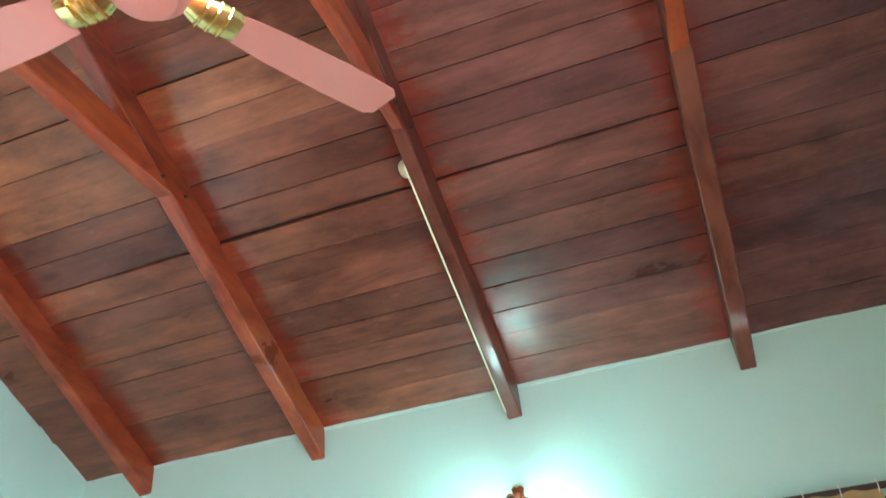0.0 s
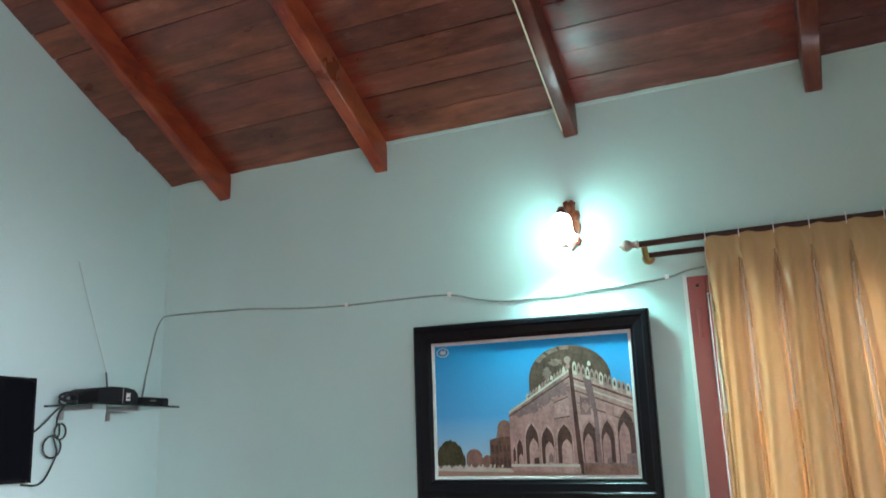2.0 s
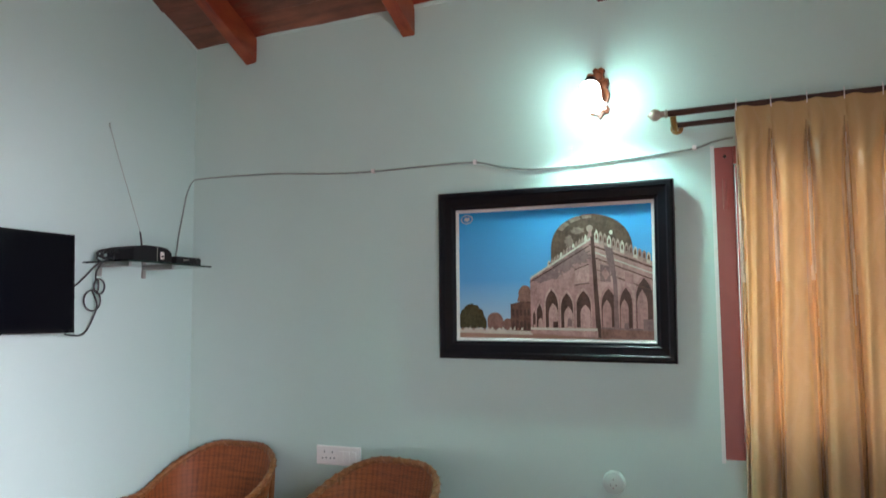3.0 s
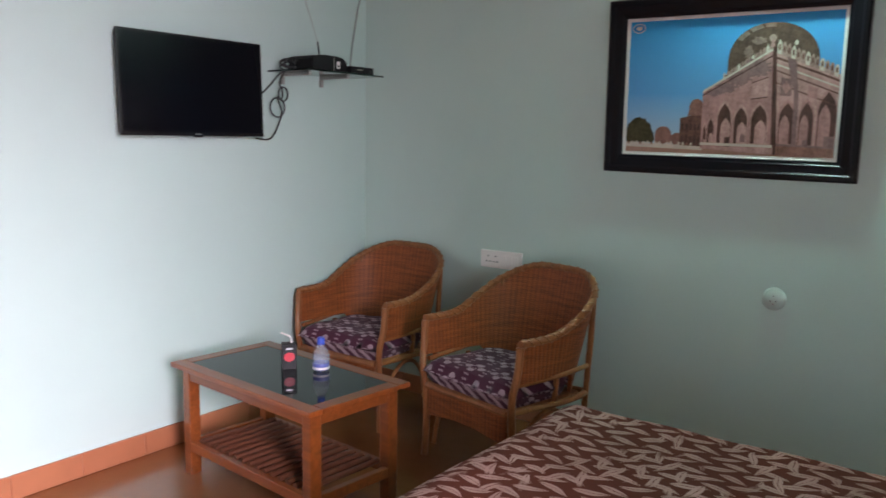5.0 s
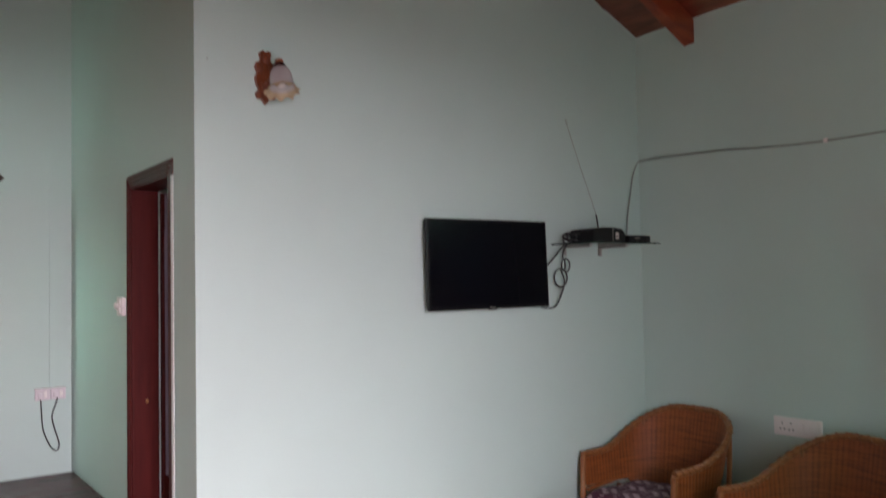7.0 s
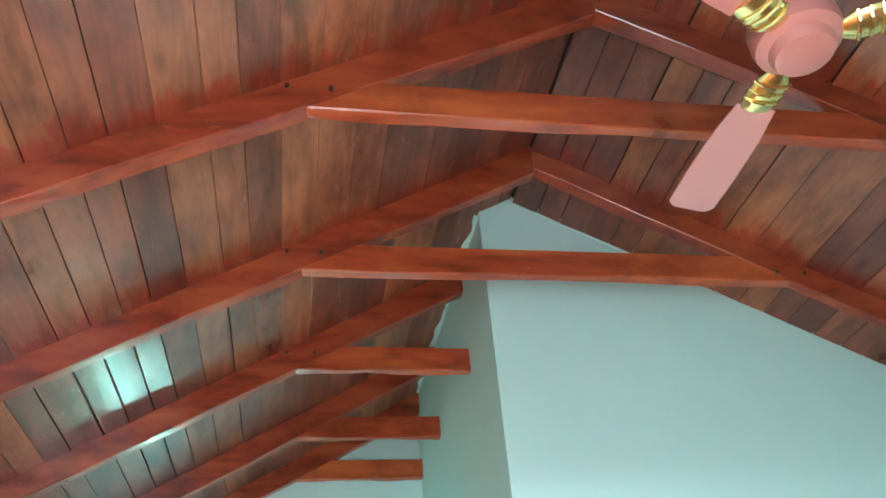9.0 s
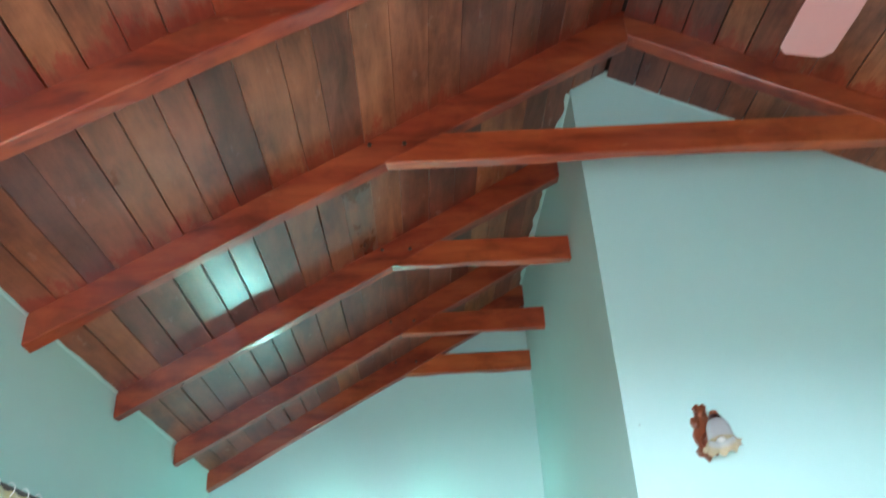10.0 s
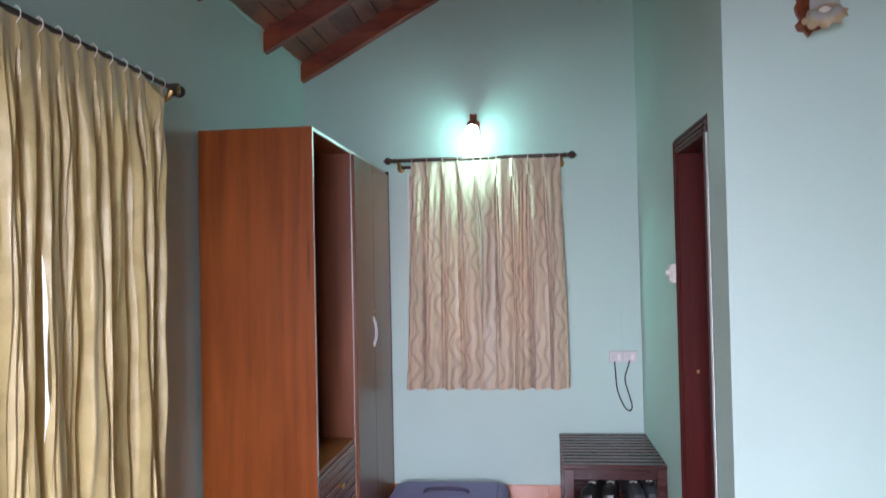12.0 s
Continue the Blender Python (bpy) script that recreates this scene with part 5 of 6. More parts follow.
    mound(0.070, 0.155, 0.068, 0.112, 0.07, 3, PRINT_TREE, 0.075)
    mound(0.025, 0.130, 0.032, 0.075, 0.10, 4, PRINT_TREE, 0.075)
    mound(0.132, 0.110, 0.018, 0.060, 0.12, 5, PRINT_TREE, 0.075)
    flat([(0.155, 0.07), (0.242, 0.07), (0.242, 0.14), (0.155, 0.145)], PRINT_MID)
    mound(0.198, 0.145, 0.042, 0.055, 0.03, 6, PRINT_MID, 0.14)
    flat([(0.240, 0.07), (0.285, 0.065), (0.285, 0.15), (0.262, 0.155), (0.240, 0.13)], PRINT_MID)
    flat([(0.283, 0.060), (0.392, 0.055), (0.392, 0.285), (0.335, 0.285), (0.283, 0.265)], PRINT_DARKSTONE)
    flat([(0.318, 0.285), (0.392, 0.285), (0.392, 0.35), (0.330, 0.345)], PRINT_MID)
    mound(0.362, 0.345, 0.036, 0.065, 0.03, 8, PRINT_MID, 0.335)
    for k in range(5):
        u = 0.290 + 0.021 * k
        flat(arch(u, u + 0.014, 0.075, 0.135 + 0.01 * (k % 2)), PRINT_SHADE)
        flat([(u, 0.175), (u + 0.013, 0.176), (u + 0.013, 0.225), (u, 0.222)], PRINT_SHADE)
    for k in range(17):
        u = 0.010 + 0.0205 * k
        flat([(u, 0.062), (u + 0.012, 0.062), (u + 0.011, 0.076 + 0.006 * (k % 3)), (u + 0.002, 0.080 + 0.004 * (k % 2))], PRINT_PALE if k % 3 else PRINT_MID)
    # Dome, paler on its sunny side, and its crest of small arches
    dome = [(0.704 + (0.203 if a < math.pi / 2 else 0.202) * math.cos(a) + 0.02 * math.sin(a), 0.665 + 0.275 * math.sin(a) ** 0.86 - 0.030 * math.cos(a)) for a in (math.pi * k / 40 for k in range(41))]
    flat([(min(1, u), v) for u, v in dome] + [(0.502, 0.55), (0.907, 0.55)], PRINT_DOME)
    for k, (lo, hi) in enumerate(((0.52, 0.60), (0.62, 0.72), (0.74, 0.84))):
        edge = [(0.704 + 0.200 * math.cos(a) + 0.02 * math.sin(a), 0.665 + 0.272 * math.sin(a) ** 0.86 - 0.030 * math.cos(a)) for a in (math.pi * (lo + (hi - lo) * q / 6) for q in range(7))]
        flat(edge + [(0.704 + (u - 0.704) * 0.86, 0.665 + (v - 0.665) * 0.90) for u, v in edge[::-1]], PRINT_DOMELIGHT)
    mound(0.595, 0.74, 0.022, 0.045, 0.25, 12, PRINT_DOMELIGHT)
    mound(0.640, 0.82, 0.030, 0.028, 0.25, 13, PRINT_DOMELIGHT)
    # The two faces of the tomb
    flat([(0.391, 0.040), (0.739, 0.010), (0.711, 0.765), (0.494, 0.560), (0.391, 0.467)], PRINT_STONE)
    flat([(0.739, 0.010), (1.0, 0.0), (1.0, 0.572), (0.86, 0.665), (0.711, 0.765)], PRINT_STONE2)
    for k in range(14):
        q = k / 13
        u, v = 0.486 + 0.205 * q, 0.570 + 0.190 * q
        c = 0.030 + 0.018 * q
        flat([(u - 0.002, v - 0.03), (u + 0.012, v - 0.018), (u + 0.012, v + c * 0.45), (u + 0.005, v + c), (u - 0.002, v + c * 0.40)], PRINT_CREST if k % 4 else PRINT_PALE)
    for k in range(13):
        q = k / 12
        u, v = 0.724 + 0.250 * q, 0.770 - 0.165 * q
        c = 0.052 - 0.016 * q
        flat(arch(u, u + 0.019, v - 0.045, v + c, -0.008), PRINT_CREST if k % 3 else PRINT_PALE)
        flat(arch(u + 0.005, u + 0.014, v - 0.02, v + c * 0.45, -0.004), PRINT_DARKSTONE)
    # Soot over the upper left face
    mound(0.560, 0.560, 0.060, 0.055, 0.25, 21, PRINT_SOOT)
    mound(0.640, 0.630, 0.062, 0.060, 0.25, 22, PRINT_SOOT)
    mound(0.500, 0.490, 0.050, 0.040, 0.25, 23, PRINT_SOOT)
    mound(0.445, 0.455, 0.035, 0.025, 0.25, 24, PRINT_SOOT)
    band((0.391, 0.470), (0.711, 0.768), 0.016, PRINT_PALE)
    band((0.391, 0.440), (0.711, 0.720), 0.010, PRINT_SHADE)
    flat([(0.622, 0.410), (0.695, 0.425), (0.692, 0.560), (0.622, 0.520)], PRINT_STONE2)
    for a, b in (((0.622, 0.410), (0.695, 0.425)), ((0.622, 0.525), (0.692, 0.565))):
        band(a, b, 0.007, PRINT_SHADE)
    # Arches with their lit backs
    for u0, u1, v1, v0 in ((0.403, 0.417, 0.215, 0.075), (0.423, 0.454, 0.265, 0.080), (0.470, 0.534, 0.378, 0.075), (0.550, 0.610, 0.350, 0.085), (0.629, 0.700, 0.365, 0.088)):
        w = u1 - u0
        flat(arch(u0 - 0.10 * w, u1 + 0.08 * w, v0 - 0.004, v1 + 0.025), PRINT_STONE2)
        flat(arch(u0, u1, v0, v1), PRINT_SHADE)
        flat(arch(u0 + 0.26 * w, u1 - 0.02 * w, v0, v1 - 0.105), PRINT_STONE2)
    flat([(0.509, 0.030), (0.534, 0.028), (0.534, 0.130), (0.509, 0.130)], PRINT_SHADE)
    flat(arch(0.582, 0.604, 0.095, 0.160), PRINT_SOOT)
    for u0, u1, v1, v0 in ((0.754, 0.822, 0.380, 0.090), (0.842, 0.902, 0.385, 0.085), (0.920, 0.998, 0.455, 0.080)):
        w = u1 - u0
        flat(arch(u0 - 0.07 * w, min(1.0, u1 + 0.07 * w), v0, v1 + 0.028), PRINT_STONE)
        flat(arch(u0, u1, v0, v1), PRINT_SHADE)
        flat(arch(u0 + 0.05 * w, u1 - 0.30 * w, v0, v1 - 0.085), PRINT_STONE)
    for u0, u1, v1 in ((0.952, 0.998, 0.150), (0.862, 0.884, 0.120)):
        flat([(u0, 0.02), (u1, 0.02), (u1, v1), (u0, v1)], PRINT_SOOT)
    # Courses, corner and stains of the shaded face
    for v, th in ((0.690, 0.016), (0.600, 0.010), (0.515, 0.008)):
        band((0.716, v + 0.018), (1.0, v - 0.155), th, PRINT_DARKSTONE)
    band((0.716, 0.660), (1.0, 0.490), 0.012, PRINT_PALE)
    flat([(0.750, 0.430), (0.800, 0.425), (0.800, 0.540), (0.750, 0.560)], PRINT_SOOT)
    flat([(0.756, 0.495), (0.775, 0.535), (0.796, 0.482), (0.776, 0.440)], PRINT_STONE)
    flat([(0.870, 0.420), (0.910, 0.405), (0.910, 0.480), (0.870, 0.500)], PRINT_STONE)
    flat([(0.770, 0.700), (0.812, 0.675), (0.832, 0.420), (0.838, 0.080), (0.815, 0.080), (0.812, 0.440), (0.790, 0.560)], PRINT_SOOT)
    flat([(0.727, 0.010), (0.752, 0.010), (0.722, 0.770), (0.705, 0.770)], PRINT_SHADE)
    flat([(0.391, 0.066), (0.732, 0.060), (0.732, 0.080), (0.391, 0.086)], PRINT_PALE)
    flat([(0.391, 0.040), (0.735, 0.012), (0.735, 0.056), (0.391, 0.060)], PRINT_STONE2)
    flat([(0.748, 0.010), (1.0, 0.002), (1.0, 0.066), (0.748, 0.078)], PRINT_MID)
    band((0.748, 0.090), (1.0, 0.078), 0.014, PRINT_SOOT)
    # The corner's little cupola
    mound(0.702, 0.832, 0.017, 0.026, 0.04, 30, PRINT_CREST)
    flat([(0.694, 0.770), (0.712, 0.770), (0.709, 0.820), (0.697, 0.820)], PRINT_STONE)
    mound(0.806, 0.795, 0.009, 0.018, 0.04, 31, PRINT_PALE)
    # Badge in the corner of the print
    ring = [(0.047 + 0.034 * math.cos(a), 0.948 + 0.036 * math.sin(a)) for a in (2 * math.pi * k / 24 for k in range(24))]
    flat(ring, PRINT_PALE, "printed_badge")
    flat([(0.047 + (u - 0.047) * 0.86, 0.948 + (v - 0.948) * 0.82) for u, v in ring], PRINT_SKYFLAT, "printed_badge")
    flat([(0.030, 0.945), (0.040, 0.966), (0.050, 0.956), (0.060, 0.968), (0.064, 0.940), (0.048, 0.930)], PRINT_PALE, "printed_badge")


def print_sky():
    k = Nodes("printed_blue_sky")
    z = k.n("SeparateXYZ", {0: k.n("TexCoord").outputs["Object"]}).outputs[2]
    v = k.math("MULTIPLY_ADD", z, 1.8, 0.5)
    c = k.ramp(v, (0.05, (0.42, 0.52, 0.62)), (0.45, (0.085, 0.32, 0.62)), (1.0, (0.010, 0.27, 0.56))).outputs[0]
    return k.done(k.n("BsdfPrincipled", {"Base Color": c, "Roughness": 0.22}))


plain_slip = plain("pale_slip_paint", (0.62, 0.58, 0.56), 0.4)
PRINT_SKY = print_sky()
PRINT_SKYFLAT = plain("printed_sky_patch", (0.02, 0.20, 0.44), 0.25, grain=0.02)
PRINT_EARTH = plain("printed_earth", (0.36, 0.19, 0.15), 0.25, grain=0.4, scale=40)


def print_stone(name, pale, dark):
    """Printed masonry: pinkish stone with soot streaks and faint courses."""
    k = Nodes(name)
    base = k.n("TexCoord").outputs["Object"]
    soot = k.noise(k.n("Mapping", {"Vector": base, "Scale": (22, 1, 9)}), 1.0, 5, 0.7)
    spots = k.noise(base, 110, 4, 0.7)
    sx = k.n("SeparateXYZ", {0: base})
    course = k.math("SINE", k.math("MULTIPLY", k.math("MULTIPLY_ADD", sx.outputs[0], 0.25, sx.outputs[2]), 260.0))
    f = k.math("MULTIPLY_ADD", soot, 0.75, k.math("MULTIPLY_ADD", spots, 0.40, k.math("MULTIPLY", course, 0.018)))
    c = k.ramp(f, (0.40, dark), (0.66, pale)).outputs[0]
    return k.done(k.n("BsdfPrincipled", {"Base Color": c, "Roughness": 0.25}))


PRINT_STONE = print_stone("printed_stone", (0.47, 0.235, 0.225), (0.24, 0.115, 0.115))
PRINT_STONE2 = print_stone("printed_stone_sunlit", (0.55, 0.305, 0.285), (0.29, 0.145, 0.135))
PRINT_MID = print_stone("printed_stone_far", (0.30, 0.140, 0.115), (0.14, 0.065, 0.055))
PRINT_SOOT = print_stone("printed_stone_sooty", (0.27, 0.150, 0.150), (0.13, 0.075, 0.075))
PRINT_DARKSTONE = print_stone("printed_stone_dark", (0.17, 0.075, 0.060), (0.070, 0.032, 0.028))
PRINT_SHADE = print_stone("printed_shade", (0.110, 0.050, 0.044), (0.045, 0.022, 0.020))
PRINT_CREST = print_stone("printed_crest", (0.40, 0.250, 0.225), (0.22, 0.125, 0.110))
PRINT_DOME = print_stone("printed_dome", (0.125, 0.072, 0.055), (0.055, 0.030, 0.026))
PRINT_DOMELIGHT = print_stone("printed_dome_sunlit", (0.28, 0.175, 0.150), (0.13, 0.078, 0.065))
PRINT_TREE = print_stone("printed_tree", (0.075, 0.060, 0.030), (0.018, 0.016, 0.009))
PRINT_PALE = plain("printed_pale_stone", (0.55, 0.44, 0.38), 0.25, grain=0.4, scale=60)
picture()

# ---------------------------------------------------------------- switches and sockets


def socket_board():
    t = thing("socket_board", "white plastic socket and switch board on the wall", "socket", pose(0.935, 0.0, 0.810))
    part("plate", box(-0.123, 0.123, -0.014, 0.0, -0.045, 0.045, 0.004), IVORY, t)
    part("surround", box(-0.119, 0.119, -0.016, -0.013, -0.041, 0.041, 0.002), IVORY, t)
    for cx in (-0.075, -0.030):
        for dx, dz in ((0, 0.016), (-0.010, -0.012), (0.010, -0.012)):
            part("socket_hole", tube([(cx + dx, -0.0150, dz), (cx + dx, -0.0168, dz)], 0.004, 8), SLOT, t)
    for cx in (0.02, 0.055, 0.09):
        part("rocker", box(cx - 0.013, cx + 0.013, -0.0205, -0.0155, -0.024, 0.024, 0.002), IVORY, t)


socket_board()
t = thing("round_socket", "round socket plate painted over in the wall colour", "socket", pose(2.256, 0.0, 0.784, 90))
part("plate", lathe([(0.0, 0.016), (0.034, 0.016), (0.038, 0.013), (0.041, 0.013), (0.047, 0.006), (0.048, 0.0)], 28), CREAMPL, t, smooth=True)
for dx, dz in ((0, 0.014), (-0.011, -0.008), (0.011, -0.008)):
    part("socket_hole", tube([(dx, dz, 0.0155), (dx, dz, 0.0170)], 0.0035, 8), WIREG, t)
part("screw", tube([(0, -0.02, 0.0155), (0, -0.02, 0.018)], 0.004, 8), STEEL, t)

t = thing("twin_socket", "pinkish twin socket with a hanging cable below", "socket", pose(X_BACK, -2.745, 0.912, 0, 0, 90))
for cx in (-0.043, 0.043):
    p = part("plate", box(cx - 0.042, cx + 0.042, -0.014, 0.0, -0.034, 0.034, 0.004), PINKPL, t)
    part("rocker", box(cx + 0.006, cx + 0.024, -0.018, -0.013, -0.018, 0.018, 0.002), IVORY, p)
    part("plug", box(cx - 0.028, cx - 0.006, -0.026, -0.013, -0.020, 0.012, 0.004), PINKPL, p)
part("mount_rail", box(-0.088, 0.088, -0.006, 0.0, 0.034, 0.038), STEEL, t, "thin grey top rail")
cable("hanging_cable", [(X_BACK + 0.02, -2.800, 0.885), (X_BACK + 0.02, -2.795, 0.80), (X_BACK + 0.018, -2.785, 0.70), (X_BACK + 0.018, -2.745, 0.60), (X_BACK + 0.018, -2.712, 0.575), (X_BACK + 0.018, -2.698, 0.61), (X_BACK + 0.018, -2.722, 0.70), (X_BACK + 0.02, -2.738, 0.78), (X_BACK + 0.02, -2.715, 0.86), (X_BACK + 0.02, -2.708, 0.89)], 0.0042, WIREB, "black cable hanging in a loop from the socket")

t = thing("switch_plate", "white plastic switch plate beside the door frame", "switch", BATH_TURN @ pose(-1.050, Y_BATH, 1.452))
part("plate", box(-0.048, 0.048, -0.022, 0.0, -0.046, 0.046, 0.004), IVORY, t)
part("knob", lathe([(0.0, 0.020), (0.013, 0.019), (0.017, 0.014), (0.017, 0.003), (0.020, 0.0)], 20, m=pose(-0.020, -0.021, 0.004, 90)), IVORY, t, "round white regulator knob", True)
for z in (-0.020, 0.020):
    part("rocker", box(0.012, 0.034, -0.029, -0.021, z - 0.014, z + 0.014, 0.003), IVORY, t)

# Old conduit lines under the paint of the alcove's end wall
tagged(part("buried_conduit", box(X_BACK, X_BACK + 0.005, -3.60, -2.735, 2.350, 2.366), WALL), "painted-over conduit line in the plaster", "trim", kind="structure")
tagged(part("buried_conduit", box(X_BACK, X_BACK + 0.005, -2.750, -2.734, 0.95, 2.352), WALL), "painted-over conduit line in the plaster", "trim", kind="structure")

# Small scars in the plaster beside the wardrobe
for x, z, r in ((-0.285, 1.788, 0.020), (-0.22, 2.262, 0.016)):
    loop = [(x + 0.5 * r * math.cos(a), Y_S + 0.001, z + r * math.sin(a)) for a in (0.6 + 0.42 * k for k in range(12))]
    tagged(part("plaster_scar", tube(loop, 0.0022, 5), CREAMPL), "small pale ring scar on the wall plaster", "wall mark")

for x, y, z in ((0.0, -2.553, 2.45), (2.537, 0.0, 1.893)):
    end = (0.008, y, z) if x == 0.0 else (x, -0.008, z)
    tagged(part("wall_nail", tube([(x, y, z), end], 0.0026, 6), WIREG), "small grey nail in the wall", "nail")

# Lamp holder and wiring strip on a rafter
xs = RAFTER_X[4] - 0.031
t = thing("lamp_holder", "cream round lamp holder screwed to a rafter", "lamp holder", pose(xs, -1.02, 3.475))
part("holder", tube([(0, 0, 0), (-0.02, 0, 0), (-0.045, 0, 0), (-0.055, 0, 0)], 0.03, 16, radii=(0.042, 0.042, 0.034, 0.024)), WIREW, t, smooth=True)
part("ring", tube([(-0.020, 0, 0), (-0.028, 0, 0)], 0.039, 16), BRASS, t)
sl = (Z_RIDGE - Z_EAVE_N) / -Y_RIDGE
line = [(xs + 0.003, y, Z_EAVE_N + sl * -y - R_DEPTH - 0.005) for y in (-1.14, -0.8, -0.6, -0.4, -0.2, -0.05)]
tagged(part("wiring_strip", tube(line, 0.0042, 6), WIREW), "cream wiring strip running down the rafter's side", "cable")

# ---------------------------------------------------------------- ceiling fan


def ceiling_fan(x, y, z):
    t = thing("ceiling_fan", "pink ceiling fan with gold blade holders under the ridge", "ceiling fan", pose(x, y, z))
    top = Z_RIDGE - z
    part("down_rod", tube([(0, 0, 0.11), (0, 0, top - 0.06)], 0.012, 12), FANPINK, t)
    part("canopy", lathe([(0.013, top - 0.17), (0.045, top - 0.15), (0.062, top - 0.10), (0.065, top - 0.06), (0.02, top - 0.055)], 24), FANPINK, t, smooth=True)
    part("lower_canopy", lathe([(0.013, 0.22), (0.04, 0.20), (0.055, 0.15), (0.06, 0.12), (0.02, 0.115)], 24), FANPINK, t, smooth=True)
    prof = [(r * 0.86, z) for r, z in [(0.0, -0.046), (0.060, -0.046), (0.074, -0.042), (0.082, -0.030), (0.084, -0.018), (0.092, -0.016), (0.110, -0.004), (0.116, 0.02), (0.114, 0.06), (0.098, 0.092), (0.06, 0.112), (0.0, 0.116)]]
    part("motor_housing", lathe(prof, 40), FANPINK, t, smooth=True)
    for k in range(3):
        a = radians(60 + 120 * k)
        m = Matrix.Rotation(a, 4, "Z")
        outline = [(0.20, -0.048), (0.30, -0.060), (0.46, -0.066), (0.585, -0.064), (0.605, -0.045), (0.605, 0.045), (0.585, 0.064), (0.46, 0.066), (0.30, 0.060), (0.20, 0.048)]
        bm = prism(outline, "z", -0.002, 0.002)
        bmesh.ops.transform(bm, matrix=Matrix.Rotation(radians(10), 4, "X"), verts=bm.verts)
        part("blade", bm, FANPINK, t, at=m)
        prof2 = [(0.0, 0.088), (0.026, 0.088), (0.040, 0.110), (0.046, 0.150), (0.043, 0.190), (0.038, 0.205), (0.0, 0.206)]
        bm = lathe(prof2, 16, m=Matrix.Rotation(radians(90), 4, "Y"))
        bmesh.ops.transform(bm, matrix=Matrix.Diagonal((1, 1, 0.42, 1)), verts=bm.verts)
        h = part("blade_holder", bm, BRASSB, t, "ribbed gold blade holder", True, at=m)
        for r in (0.120, 0.145, 0.170):
            part("rib", tube([(r, -0.046, 0), (r, -0.03, -0.017), (r, 0, -0.0225), (r, 0.03, -0.017), (r, 0.046, 0)], 0.004, 6), BRASSB, h)


ceiling_fan(2.165, Y_RIDGE, 2.940)

# ---------------------------------------------------------------- coffee table and what stands on it

TAB = (0.282, 1.182, -1.527, -1.027, 0.48)


def coffee_table():
    x0, x1, y0, y1, z = TAB
    t = thing("coffee_table", "orange-brown wooden coffee table with a black glass top", "table", pose((x0 + x1) / 2, (y0 + y1) / 2, 0, 0, 0, -4.8))
    a, b = (x1 - x0) / 2, (y1 - y0) / 2
    f = 0.062
    for n, c in (("top_rail", (-a, a, -b, -b + f)), ("top_rail", (-a, a, b - f, b)), ("top_rail", (-a, -a + f, -b + f, b - f)), ("top_rail", (a - f, a, -b + f, b - f))):
        part(n, box(c[0], c[1], c[2], c[3], z - 0.020, z, 0.004), TEAK, t)
    part("glass_top", box(-a + f - 0.003, a - f + 0.003, -b + f - 0.003, b - f + 0.003, z - 0.014, z - 0.002), TABLEGLASS, t, "black reflective glass top")
    i = 0.034
    for sx in (-1, 1):
        for sy in (-1, 1):
            cx, cy = sx * (a - i - 0.025), sy * (b - i - 0.025)
            part("leg", box(cx - 0.025, cx + 0.025, cy - 0.025, cy + 0.025, 0.0, z - 0.0205, 0.005), TEAK, t)
    for sy in (-1, 1):
        y = sy * (b - i - 0.014)
        part("apron", box(-a + i + 0.05, a - i - 0.05, y - 0.011, y + 0.011, z - 0.072, z - 0.0205, 0.003), TEAK, t)
        part("shelf_rail", box(-a + i + 0.05, a - i - 0.05, y - 0.014, y + 0.014, 0.105, 0.145, 0.003), TEAK, t)
    for sx in (-1, 1):
        x = sx * (a - i - 0.014)
        part("apron", box(x - 0.011, x + 0.011, -b + i + 0.05, b - i - 0.05, z - 0.072, z - 0.0205, 0.003), TEAK, t)
        part("shelf_rail", box(x - 0.014, x + 0.014, -b + i + 0.05, b - i - 0.05, 0.105, 0.145, 0.003), TEAK, t)
    n = 15
    for k in range(n):
        x = -a + 0.115 + (2 * a - 0.23) * k / (n - 1)
        # Darker wood than the legs: the shade under the top is in its colour
        part("slat", tube([(x, -b + i + 0.03, 0.146), (x, b - i - 0.03, 0.146)], 0.0125, 8), BEDBASE, t, smooth=True)


coffee_table()

t = thing("juice_carton", "small black juice carton with a red disc and a straw", "carton", pose(0.700, -1.232, TAB[4] - 0.002, 0, 0, 52) @ Matrix.Diagonal((1.15, 1.15, 1.0, 1)))
part("box", box(-0.026, 0.026, -0.019, 0.019, 0.0, 0.100, 0.002), BLACKM, t)
part("top", box(-0.0255, 0.0255, -0.0185, 0.0185, 0.100, 0.106, 0.002), BLACKM, t, "folded top")
part("red_disc", tube([(0.0, -0.0188, 0.052), (0.0, -0.0198, 0.052)], 0.019, 20), REDDOT, t, "red printed disc")
part("printed_bar", box(-0.012, 0.012, -0.0197, -0.0188, 0.083, 0.089), SILVER, t, "pale unreadable printing")
part("printed_bar", box(0.0258, 0.0268, -0.008, 0.008, 0.02, 0.030), SILVER, t, "pale unreadable printing")
part("straw", tube([(0.010, 0.0, 0.104), (0.008, 0.0, 0.125), (0.002, 0.0, 0.134), (-0.028, 0.0, 0.150)], 0.0035, 8), IVORY, t, "white bent straw")

